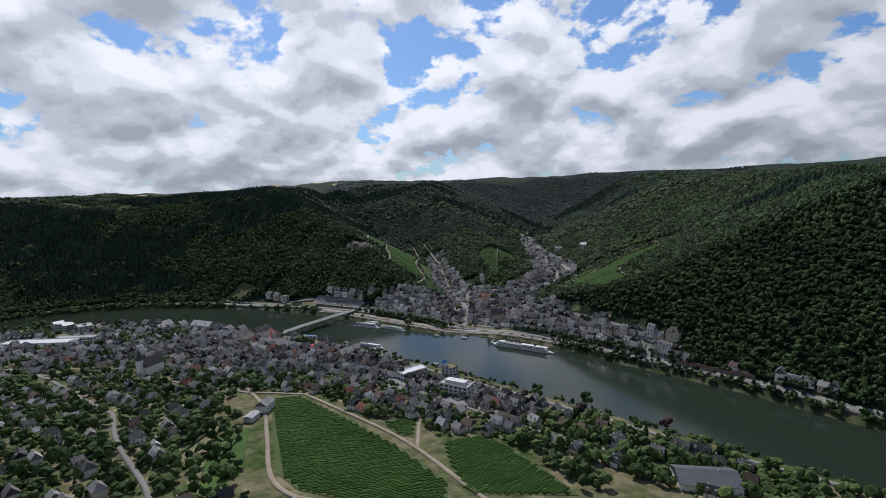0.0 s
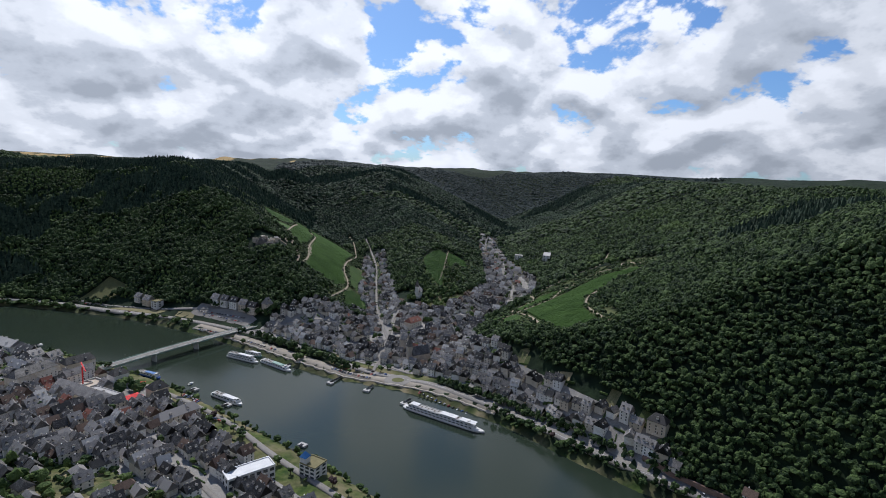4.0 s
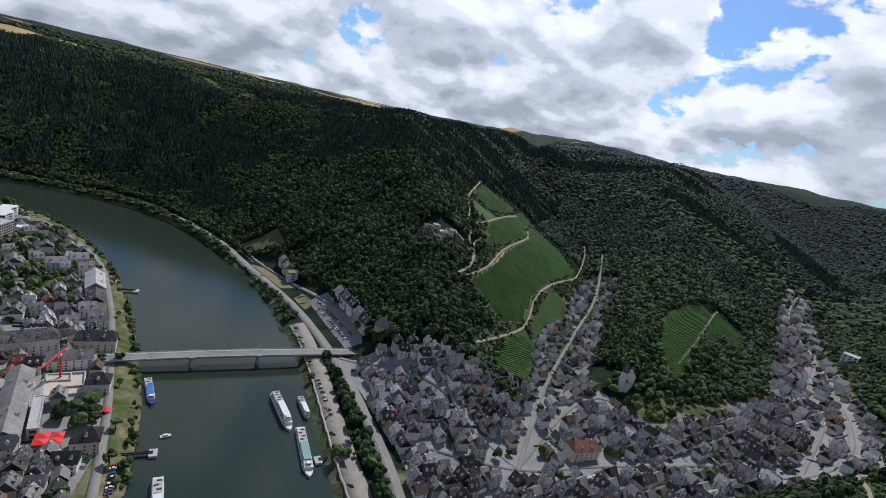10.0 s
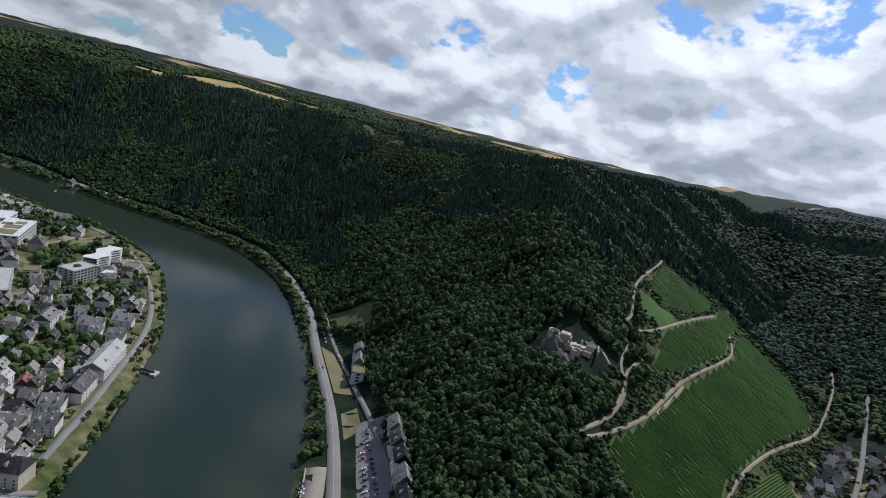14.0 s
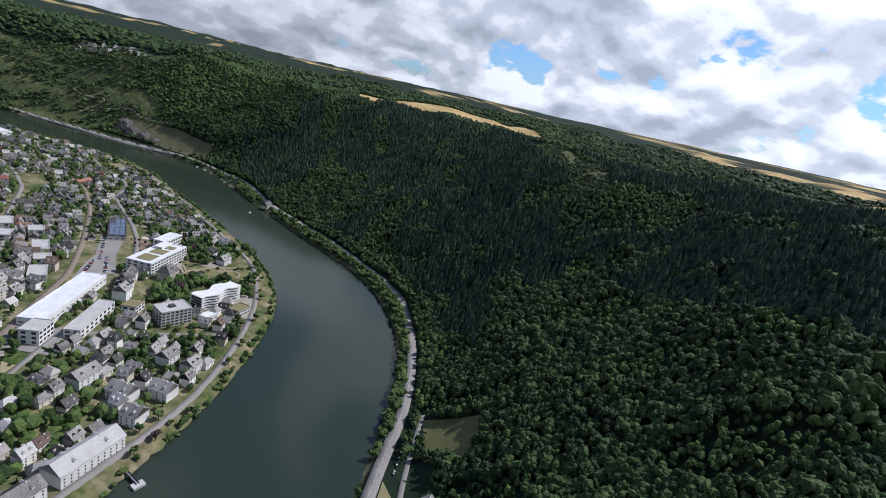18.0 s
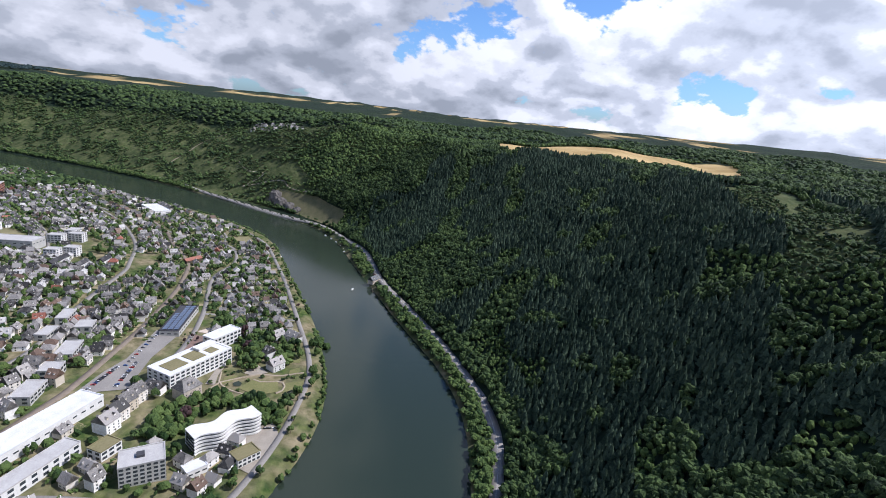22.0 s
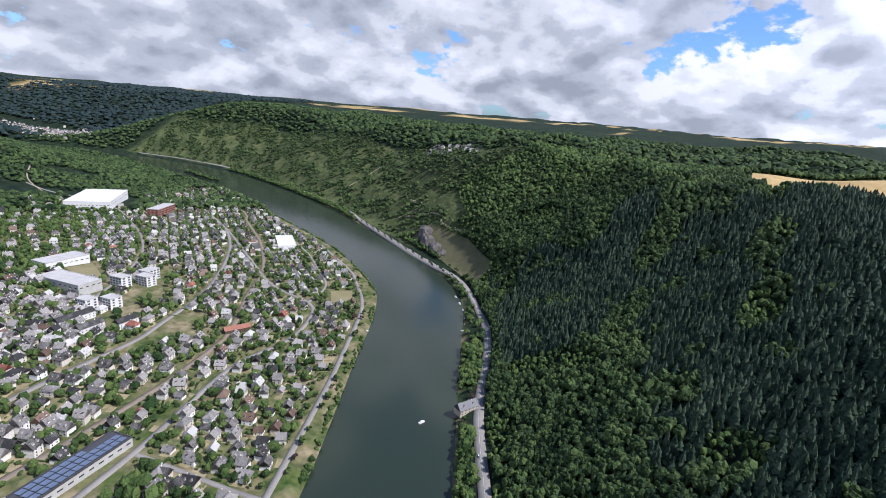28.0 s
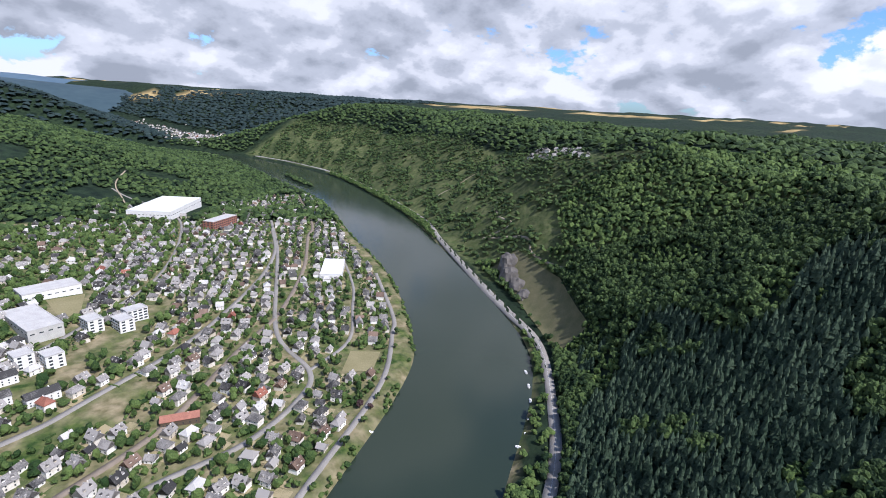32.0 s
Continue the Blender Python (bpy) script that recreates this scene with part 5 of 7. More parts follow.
# quarters of the two towns: outline, spacing, share left open, house kinds
QUARTERS = [
    ([(-10, 586), (34, 552), (88, 503), (118, 482), (160, 440), (176, 462), (170, 520), (200, 586), (170, 640), (130, 655), (96, 640), (60, 612), (10, 604)], 6.5, 0.03, (0, 1, 4, 6, 1, 4), 71),
    ([(200, 596), (246, 638), (288, 666), (314, 738), (328, 834), (346, 935), (312, 942), (280, 828), (256, 746), (222, 700), (190, 668), (170, 640)], 7.3, 0.10, (0, 1, 4, 3), 72),
    ([(96, 640), (128, 660), (134, 780), (138, 900), (108, 900), (98, 780), (88, 690)], 7.0, 0.15, (0, 1, 6), 73),
    ([(346, 935), (378, 1060), (424, 1200), (392, 1205), (340, 1050), (314, 942)], 8.5, 0.15, (0, 1, 7), 74),
    ([(140, 440), (168, 400), (208, 336), (220, 344), (196, 400), (176, 452)], 6.8, 0.06, (0, 4, 1), 75),
    ([(-42, 470), (-92, 512), (-150, 540), (-200, 500), (-170, 440), (-100, 400), (-40, 385), (20, 340), (60, 300), (100, 290), (30, 372)], 6.7, 0.03, (0, 1, 4, 6, 1, 4, 3), 76),
    ([(100, 290), (60, 296), (80, 250), (120, 200), (175, 200), (150, 232)], 10, 0.3, (0, 1, 2, 3), 77),
    ([(-90, 350), (-160, 430), (-240, 420), (-330, 330), (-260, 250), (-160, 180), (-90, 180), (-100, 260)], 12.5, 0.3, (0, 1, 2, 6), 78),
    ([(-150, 545), (-215, 588), (-290, 606), (-330, 590), (-290, 555), (-300, 500), (-200, 500)], 8.6, 0.2, (0, 1, 2, 4), 79),
    ([(-290, 500), (-200, 495), (-170, 440), (-240, 425), (-330, 465), (-380, 490)], 8.9, 0.12, (0, 1, 4, 3), 80),
    ([(-330, 465), (-240, 425), (-330, 330), (-430, 300), (-560, 340), (-480, 410), (-400, 440)], 9.0, 0.16, (0, 1, 2, 6, 0), 81),
    ([(-400, 600), (-455, 578), (-535, 534), (-650, 474), (-706, 424), (-775, 312), (-840, 170), (-905, 50), (-960, -60), (-880, -80), (-760, -20), (-700, 60), (-600, 150), (-520, 260),
      (-430, 300), (-400, 430), (-390, 500), (-440, 520)], 9.4, 0.22, (0, 1, 2, 6, 0), 82),
    ([(-40, 352), (0, 304), (22, 276), (64, 262), (60, 300), (20, 342)], 9.0, 0.25, (0, 1, 4), 88),
    ([(-296, 536), (-330, 544), (-350, 532), (-330, 536)], 9.0, 0.1, (0, 3), 89),
    ([(-400, 530), (-440, 520), (-470, 560), (-440, 575), (-410, 570)], 9.5, 0.25, (0, 1, 2), 90),
    ([(208, 330), (252, 255), (262, 258), (222, 342)], 7.0, 0.15, (0, 1, 4), 91),
    ([(-296, 498), (-345, 496), (-400, 486), (-440, 474), (-400, 442), (-330, 467), (-280, 484)], 8.2, 0.12, (0, 1, 4, 2), 95),
    ([(-165, 440), (-120, 362), (-90, 354), (-48, 351), (-10, 305), (20, 342), (-40, 388), (-100, 402)], 8.4, 0.35, (0, 1, 2), 92),
    ([(-90, 235), (-140, 190), (-60, 140), (-10, 185), (-44, 224)], 11, 0.35, (0, 1, 2), 93),
    ([(-420, 300), (-560, 335), (-640, 200), (-700, 30), (-640, -30), (-480, 100)], 13.5, 0.35, (0, 1, 2, 6), 94),
]
# ground kept free for the single large buildings, car parks and gardens


# ---- single buildings ----
KEEP_OUT = []


def footprint(x, y, a, w, d, rim=2.0):
    c, s = math.cos(radians(a)), math.sin(radians(a))
    KEEP_OUT.append([(x + u * c - v * s, y + u * s + v * c) for u, v in
                     ((-w / 2 - rim, -d / 2 - rim), (w / 2 + rim, -d / 2 - rim), (w / 2 + rim, d / 2 + rim), (-w / 2 - rim, d / 2 + rim))])


def block(name, label, cat, x, y, a, w, d, h, floors, wall="white", roof="flat_roof", cols=None, rim=0.35, sides="both"):
    """Flat-roofed building: wall, roof with a raised rim, every window a part."""
    footprint(x, y, a, w, d)
    root = tagged(new(name), label, cat)
    ca, sa = math.cos(radians(a)), math.sin(radians(a))
    under = [gz(x + u * w * ca - v * d * sa, y + u * w * sa + v * d * ca) for u in (-0.5, 0, 0.5) for v in (-0.5, 0, 0.5)]
    base = max(sum(under) / 9, max(under) - h * 0.3)
    root.matrix_basis = pose(x, y, base, 0, 0, a)
    part("wall", mesh_list("wall", *box_geo(-w / 2, w / 2, -d / 2, d / 2, min(under) - base - 1.0, h), [M[wall]]), None, root)
    V, F = [], []
    for bx in ((-w / 2 - 0.1, w / 2 + 0.1, -d / 2 - 0.1, d / 2 + 0.1, h + 0.002, h + 0.15),
               (-w / 2 - 0.1, w / 2 + 0.1, -d / 2 - 0.1, -d / 2 + rim, h + 0.15, h + 0.5), (-w / 2 - 0.1, w / 2 + 0.1, d / 2 - rim, d / 2 + 0.1, h + 0.15, h + 0.5),
               (-w / 2 - 0.1, -w / 2 + rim, -d / 2 + rim, d / 2 - rim, h + 0.15, h + 0.5), (w / 2 - rim, w / 2 + 0.1, -d / 2 + rim, d / 2 - rim, h + 0.15, h + 0.5)):
        v, f = box_geo(*bx)
        F += [tuple(i + len(V) for i in q) for q in f]
        V += v
    part("roof", mesh_list("roof", V, F, [M[roof]]), None, root)
    if floors:
        fh = h / floors
        cols = cols or max(2, int(w / 3.0))
        pw = min(w / cols * 0.66, 2.2)
        tall = fh * 0.27 if floors > 1 else 0.35
        pane = mesh_list("window", *box_geo(-pw / 2, pw / 2, -0.06, 0.06, -tall, tall), [M["glass"]])
        for s in (-1, 1):
            for k in range(floors):
                for c in range(cols):
                    o = part("window", pane, None, root)
                    o.location = (-w / 2 + w * (c + 0.5) / cols, s * d / 2, fh * (k + 0.52))
        ends = max(1, int(d / 4))
        for s in (-1, 1):
            for k in range(floors):
                for c in range(ends):
                    o = part("window", pane, None, root)
                    o.matrix_basis = pose(s * w / 2, -d / 2 + d * (c + 0.5) / ends, fh * (k + 0.52), 0, 0, 90)
    return root


def gabled(name, label, cat, x, y, a, w, d, h, g, wall="plaster", roof="slate", hip=0.0, floors=2):
    """Larger building with a pitched roof."""
    footprint(x, y, a, w, d)
    root = house_thing((w, d, h, g, hip, floors), wall, roof, label, name, cat, "")
    root.matrix_basis = pose(x, y, gz(x, y), 0, 0, a)
    return root


def on_roof(root, name, mat, boxes, label=""):
    for bx in boxes:
        part(name, mesh_list(name, *box_geo(*bx), [M[mat]]), None, root, label)


school = block("school", "long white four-storey building with planted roof terraces", "building", -363, 545, 157.7, 42, 18, 8.5, 4, cols=13, rim=1.2, roof="white_roof")
on_roof(school, "roof_garden", "dry_grass", [(-17, -6, -5, 5, 8.6, 8.95), (-3, 6, -5, 5, 8.6, 8.95), (9, 15, -5, 1, 8.6, 8.95)], "dry planted roof bed")
on_roof(school, "penthouse", "white", [(6, 18, 1, 7, 8.6, 10.4)])
gabled("villa", "dark stone villa with a steep slate roof", "villa", -338, 556, 157, 11, 9, 6.5, 4.5, "ruin", "slate", 3.0, 3)
block("office_building", "white office block with a pale metal roof", "building", -401, 545, 157, 22, 10, 8, 3, roof="white_roof")
solar_hall = block("solar_hall", "low dark hall whose roof carries solar panels", "hall", -420, 506, 12.5, 44, 12, 4, 1, wall="concrete", roof="dark", cols=10)
for i in range(12):
    for j in range(3):
        if not (i < 4 and j == 0):
            v, f = box_geo(-1.5, 1.5, -1.5, 1.5, -0.06, 0.06)
            o = part("solar_panel", mesh_list("solar_panel", v, f, [M["solar"]]), None, solar_hall)
            o.matrix_basis = pose(-18.8 + i * 3.4, -3.4 + j * 3.4, 4.55, 6, 0, 0)
block("market_hall", "long low hall with a bright white roof", "hall", -289, 513, 170, 62, 13, 5.0, 1, roof="white_roof", cols=14)
block("office_building", "white three-storey office block beside the hall", "building", -250, 513, 170, 12, 9, 7.5, 3)
block("shopping_arcade", "low shopping arcade with a blue-grey metal roof", "building", -270, 530, 170, 36, 8, 5, 2, roof="flat_roof", cols=8)
block("shop", "small pale shop with a dry grass roof", "building", -289, 546, 165, 10, 8, 4.5, 2, roof="dry_grass")
flats = block("apartment_block", "beige five-storey apartment block with dark balcony recesses", "building", -281, 568, 122, 17, 12, 9.5, 5, wall="concrete", cols=7)
on_roof(flats, "lift_house", "dark", [(-2, 1, -1.5, 1.5, 9.6, 10.8)])
block("restaurant", "low pavilion with a pale blue roof", "building", -287, 587, 140, 9, 6, 3.4, 1, roof="white_roof")
gabled("apartment_house", "stepped white apartment house with grey roofs", "house", -168, 557, 145, 26, 10, 6, 3.4, "white", "flat_roof", 0, 3)
block("factory_hall", "very wide white factory hall at the wood's edge", "hall", -690, 0, 229, 96, 50, 9, 1, roof="white_roof", cols=18)
block("brick_building", "long red brick building with flat roof", "building", -718, 95, 211, 44, 14, 11, 4, wall="tile", cols=12)
block("supermarket", "white flat supermarket building near the river", "hall", -742, 293, 231, 48, 20, 5, 1, roof="white_roof", cols=10)
block("warehouse", "pale flat warehouse with long roof", "hall", -530, 257, 187, 34, 18, 6, 1, roof="flat_roof", cols=8)
block("warehouse", "grey-roofed warehouse in the town's yard", "hall", -514, 303, 100, 44, 18, 5, 1, wall="concrete", roof="flat_roof", cols=8)
for x, y, a, w in ((-503, 349, 100, 10), (-515, 357, 100, 10), (-541, 322, 100, 12), (-556, 330, 100, 12), (-566, 318, 10, 13)):
    block("apartment_block", "small white flat-roofed apartment block", "building", x, y, a, w, 9, 8, 4, cols=4)
for x, y, w in ((-487, 366, 24), (-486, 386, 16), (-505, 392, 14)):
    gabled("terraced_house", "long white terraced house with blue-grey roof", "house", x, y, 190, w, 6, 4.4, 2.2, "white", "slate", 0, 2)
gabled("freight_shed", "long open freight shed with a red roof", "shed", -550, 445, 157, 17, 6, 3, 1.8, "bark", "tile", 0, 1)
white_flats = block("apartment_block", "white four-storey apartment house with set-back top floor", "building", 46, 333, -41, 20, 9, 7, 3, cols=6)
on_roof(white_flats, "penthouse", "white", [(-7, 7, -2.6, 2.6, 7.1, 9.2)])
block("hotel_wing", "long white building with a bright flat roof", "building", 22, 370, 27, 20, 8, 5.5, 2, roof="white_roof", cols=7)
turret_house = block("turret_house", "white house with planted roof and a blue turret", "house", 49, 372, -41, 9, 8, 5.5, 3, roof="dry_grass")
V = [(-1.6, -1.6, 0), (1.6, -1.6, 0), (1.6, 1.6, 0), (-1.6, 1.6, 0), (-1.6, -1.6, 3), (1.6, -1.6, 3), (1.6, 1.6, 3), (-1.6, 1.6, 3)]
turret = part("turret", mesh_list("turret", V, [(0, 1, 5, 4), (1, 2, 6, 5), (2, 3, 7, 6), (3, 0, 4, 7), (4, 5, 6, 7)], [M["white"]]), None, turret_house)
turret.location = (-2.8, -2.2, 5.5)
cap = part("turret_roof", mesh_list("turret_roof", [(-1.9, -1.9, 0), (1.9, -1.9, 0), (1.9, 1.9, 0), (-1.9, 1.9, 0), (0, 0, 2.6)],
                                    [(0, 1, 4), (1, 2, 4), (2, 3, 4), (3, 0, 4), (3, 2, 1, 0)], [M["blue_roof"]]), None, turret, "bright blue tent roof")
cap.location = (0, 0, 3.0)
gabled("riding_hall", "large low dark-roofed hall among trees", "hall", 128, 212, -20, 24, 15, 3.6, 3.0, "plaster", "dark_roof", 0, 1)
gabled("villa", "tall villa with a broad dark hipped roof", "villa", 216, 358, -56, 9, 7, 6, 3.2, "plaster", "slate", 3.0, 3)
gabled("wine_house", "long row building with a continuous slate roof", "building", -23, 431, 43, 21, 7.5, 5, 3.0, "plaster", "slate", 1.5, 3)
gabled("hotel", "large cream hotel with a dark mansard roof", "hotel", -119, 490, 62, 24, 9, 8, 3.4, "plaster", "slate", 3.0, 3)
gabled("hotel", "cream corner hotel beside the bridge head", "hotel", -104, 512, 46, 17, 8, 7, 3.4, "plaster", "slate", 2.0, 3)
gabled("customs_house", "white villa with a slate roof by the bridge", "villa", -73, 491, 46, 9, 8, 5.5, 3.2, "white", "slate", 3.0, 2)
gabled("villa", "yellow riverside villa with a hipped slate roof", "villa", -43, 465, 46, 9, 8, 6, 3.6, "plaster", "slate", 3.0, 3)
gabled("boat_inn", "slate-roofed inn between the road and the river", "inn", -566, 618, 155, 13, 6.0, 3.2, 3.0, "ruin", "dark_roof", 0, 2)
gabled("storehouse", "long dark slate-roofed storehouse in the old town", "building", -79, 462, -36.6, 46, 9, 5, 3.2, "plaster", "slate", 0, 2)
block("shop_wing", "narrow beige flat-roofed wing beside the storehouse", "building", -69, 464, -36.6, 22, 3.4, 4.4, 2, wall="ruin", roof="flat_roof")
gabled("town_house", "wide town house with a dark roof beside the building plot", "house", -97, 495, 57, 17, 6, 5.5, 3.0, "plaster", "slate", 0, 3)
for x, y in ((-303, 537), (-311, 536), (-319, 535), (-327, 535)):
    gabled("row_house", "tall pale row house with a dark slate roof", "house", x, y, 170, 8, 8, 6, 3.6, "plaster", "slate", 0, 3)
for x, y, a, w in ((-381, 588, 150, 9), (-421, 586, 60, 10), (-420, 575, 150, 8), (-394, 579, 60, 5)):
    gabled("villa", "white villa with a grey pitched roof among park trees", "villa", x, y, a, w, 7, 4.5, 3.2, "white", "slate", 0, 2)
for x, y, w, d, a, h in ((-371, 453, 13, 7, 10, 4.5), (-397, 444, 16, 7, 20, 5), (-386, 465, 11, 9, 20, 6), (-356, 478, 18, 9, 20, 4), (-333, 487, 10, 9, 20, 5), (-314, 491, 16, 9, 15, 4)):
    block("workshop", "plain flat-roofed workshop building beside the railway", "building", x, y, a, w, d, h, 2, wall="concrete", roof="flat_roof")
for x, y, a, w in ((-218, 542, 150, 12), (-208, 560, 60, 11), (-210, 576, 60, 10), (-192, 568, 60, 8), (-148, 543, 145, 15), (-139, 532, 60, 8), (-126, 528, 60, 8), (-231, 585, 150, 7), (-238, 573, 150, 8)):
    gabled("apartment_house", "white balcony-fronted house with a grey roof", "house", x, y, a, w, 8, 5.5, 3.0, "white", "slate", 0, 3)
block("guest_house", "white flat-roofed guest house with a grass roof", "house", -104, 666, 142, 8, 7, 6, 3, roof="dry_grass")
gabled("guest_house", "grey gabled guest house below the wooded slope", "house", -114, 674, 142, 9, 7, 5, 4, "plaster", "slate", 0, 3)
gabled("guest_house", "grey gabled guest house below the wooded slope", "house", -124, 682, 142, 8, 7, 4.6, 3.6, "plaster", "slate", 0, 3)
for x, y, w, wall in ((-46, 642, 8, "plaster"), (-37, 636, 8, "white"), (-28, 630, 8, "plaster"), (-19, 623, 8, "ruin"), (-10, 616, 8, "plaster")):
    gabled("row_house", "narrow old row house below the wooded slope", "house", x, y, 144, w, 7, 6, 4, wall, "slate", 0, 3)
gabled("gate_house", "tall old gate house at the bridge end", "gatehouse", 2, 612, 46, 7, 6.5, 8, 5, "ruin", "slate", 2.2, 3)
gabled("town_hall", "broad building with a red tiled roof", "building", 131, 586, 40, 15, 8, 6, 3.6, "plaster", "tile", 1.5, 3)
block("clinic", "long white clinic building in the side valley", "building", 366, 812, 62, 40, 10, 8, 4, cols=12)
block("clinic", "white tower block of a clinic in the side valley", "building", 352, 884, 62, 12, 12, 10, 5)


def church(x, y, a, w, d, h, g, label, wall="white", tower=12.0):
    root = gabled("church", label, "church", x, y, a, w, d, h, g, wall, "slate", 0, 1)
    t = part("tower", mesh_list("tower", *box_geo(-1.7, 1.7, -1.7, 1.7, -1, tower), [M[wall]]), None, root)
    t.location = (-w / 2 - 1.5, 0, 0)
    s = part("spire", mesh_list("spire", [(-2, -2, 0), (2, -2, 0), (2, 2, 0), (-2, 2, 0), (0, 0, 8)], [(0, 1, 4), (1, 2, 4), (2, 3, 4), (3, 0, 4), (3, 2, 1, 0)], [M["slate"]]), None, t)
    s.location = (0, 0, tower)
    return root


church(150, 668, 70, 13, 7, 6, 4, "white church with dark slate roof above the town")
church(122, 506, 20, 14, 8, 7, 5, "old stone church with a pointed spire", "ruin", 13)
church(-160, 408, 60, 14, 8, 7, 5, "pale church with a pointed slate spire", "plaster", 12)

# round tower in the old town
rt = tagged(new("round_tower"), "round stone town tower with a cone roof", "tower")
rt.matrix_basis = pose(112, 524, gz(112, 524))
bm = bmesh.new()
bmesh.ops.create_cone(bm, cap_ends=True, segments=20, radius1=2.6, radius2=2.4, depth=13, matrix=Matrix.Translation((0, 0, 5.5)))
part("tower", bm, M["ruin"], rt)
bm = bmesh.new()
bmesh.ops.create_cone(bm, cap_ends=True, segments=20, radius1=3.0, radius2=0.1, depth=5, matrix=Matrix.Translation((0, 0, 14.5)))
part("roof", bm, M["slate"], rt)

# the wave-shaped white apartment house: five floor slabs and balconies over a curved wall
wave_house = tagged(new("wave_apartments"), "white five-storey apartment house with a wavy front", "building")
wave_house.matrix_basis = pose(-311, 589, gz(-311, 589), 0, 0, 142)
footprint(-311, 589, 142, 34, 10)


def wavy(off, z0, z1, n=28, w=32.0, inset=0.0):
    xs = [-w / 2 + w * i / n for i in range(n + 1)]
    front = [(x, -4 - off + 1.6 * math.sin(x * 0.36)) for x in xs]
    back = [(x, 4 + off + 1.6 * math.sin(x * 0.36)) for x in xs]
    ring = front + back[::-1]
    m = len(ring)
    V = [(x, y, z) for z in (z0, z1) for x, y in ring]
    F = [tuple(range(m - 1, -1, -1)), tuple(range(m, 2 * m))] + [(i, (i + 1) % m, m + (i + 1) % m, m + i) for i in range(m)]
    return V, F


part("wall", mesh_list("wall", *wavy(0, -1, 9.2), [M["glass"]]), None, wave_house, "dark glazed wall behind the balconies")
for k in range(6):
    part("balcony", mesh_list("balcony", *wavy(0.9, k * 1.8 - 0.1, k * 1.8 + 0.75 if k < 5 else 9.6), [M["white"]]), None, wave_house)
pav = block("pavilion", "half-round white pavilion with a grassed roof", "building", -299, 604, 142, 11, 8, 4.2, 2, roof="dry_grass", cols=5)


# ---- common houses fill the quarters ----
HOUSES = []
KEEP_OUT += [[(-348, 566), (-400, 568), (-408, 600), (-345, 608)], [(-526, 262), (-556, 260), (-540, 308), (-524, 300)], [(-636, 452), (-656, 466), (-680, 446), (-660, 430)],
             [(-398, 520), (-436, 516), (-432, 534), (-396, 532)], [(-300, 548), (-345, 556), (-400, 562), (-430, 556), (-436, 584), (-410, 604), (-345, 612), (-325, 612), (-322, 590), (-300, 575)],
             [(-316, 505), (-330, 530), (-368, 532), (-404, 520), (-406, 496), (-362, 503)], [(-102, 485), (-88, 500), (-70, 485), (-82, 470)], [(-75, 478), (-62, 490), (-44, 474), (-50, 452), (-64, 458)],
             [(-165, 694), (-60, 640), (-52, 632), (-64, 626), (-100, 640), (-170, 672)], [(-202, 526), (-194, 552), (-178, 548), (-180, 530)], [(-500, 400), (-540, 372), (-600, 300), (-585, 292), (-520, 352), (-480, 380)], [(-470, 430), (-530, 425), (-560, 400), (-520, 400)]]
for poly, gap, drop, kinds, seed in QUARTERS:
    q = lots(poly, gap, seed, drop)
    for keep in KEEP_OUT:
        q = q[~inside(keep, q[:, 0], q[:, 1])]
    r, l, ar, al = zones(q[:, 0], q[:, 1])
    rg = np.random.RandomState(seed)
    for (x, y), rd, ld, a0, a1 in zip(q, r, l, ar, al):
        if (rd if rd > 0 else ld) < (10 if gap < 7 else 11):
            continue
        a = (a0 if rd > 0 else a1) + rg.normal(0, 0.10) + (math.pi / 2 if rg.rand() < 0.4 else 0)
        HOUSES.append((x, y, a, kinds[rg.randint(len(kinds))], rd if rd > 0 else ld))

# those along the water are things of their own, the rest is one joined town
HOUSES.sort(key=lambda h: h[4])
CLOSE = [h for h in HOUSES if h[4] < 60 and h[0] > -640][:104]
chosen = set(id(h) for h in CLOSE)
OTHERS = [h for h in HOUSES if id(h) not in chosen]
MODELS = {}
for i, h in enumerate(CLOSE):
    CLOSE[i] = h[:3] + ((h[3], i % 9 == 4),) + h[4:]
for k in sorted(set(h[3] for h in CLOSE)):
    MODELS[k] = house_thing(HOUSE_KINDS[k[0]], "plaster", "brown_roof" if k[1] else "slate", "plastered town house with a pitched brown tiled roof" if k[1] else "plastered town house with a pitched dark slate roof")
used = set()
for x, y, a, k, _ in CLOSE:
    m = pose(x, y, gz(x, y), 0, 0, math.degrees(a))
    if k in used:
        copy_thing(MODELS[k], m)
    else:
        MODELS[k].matrix_basis = m
        used.add(k)


def joined_houses(places, name, label):
    V, F, S, n = [], [], [], 0
    tint = np.random.RandomState(len(places))
    for x, y, a, k in places:
        hv, hf, hs = (PLAIN_SOUP if x < -640 or y > 780 or y < -300 else HOUSE_SOUP)[k]
        c, s, z = math.cos(a), math.sin(a), gz(x, y)
        V.append(np.c_[hv[:, 0] * c - hv[:, 1] * s + x, hv[:, 0] * s + hv[:, 1] * c + y, hv[:, 2] * tint.uniform(0.86, 1.16) + z])
        F.append(hf + n)
        u = tint.rand()
        S.append(np.where(hs == 1, 1 if u < 0.83 else 3 if u < 0.91 else 4 if u < 0.925 else 5, hs))
        n += len(hv)
    return tagged(new(name, mesh_from(name, np.vstack(V), np.vstack(F), [M["plaster_isl"], M["slate_isl"], M["glass"], M["brown_roof"], M["tile_isl"], M["flat_roof"]], np.concatenate(S))), label, "houses", kind="stuff")


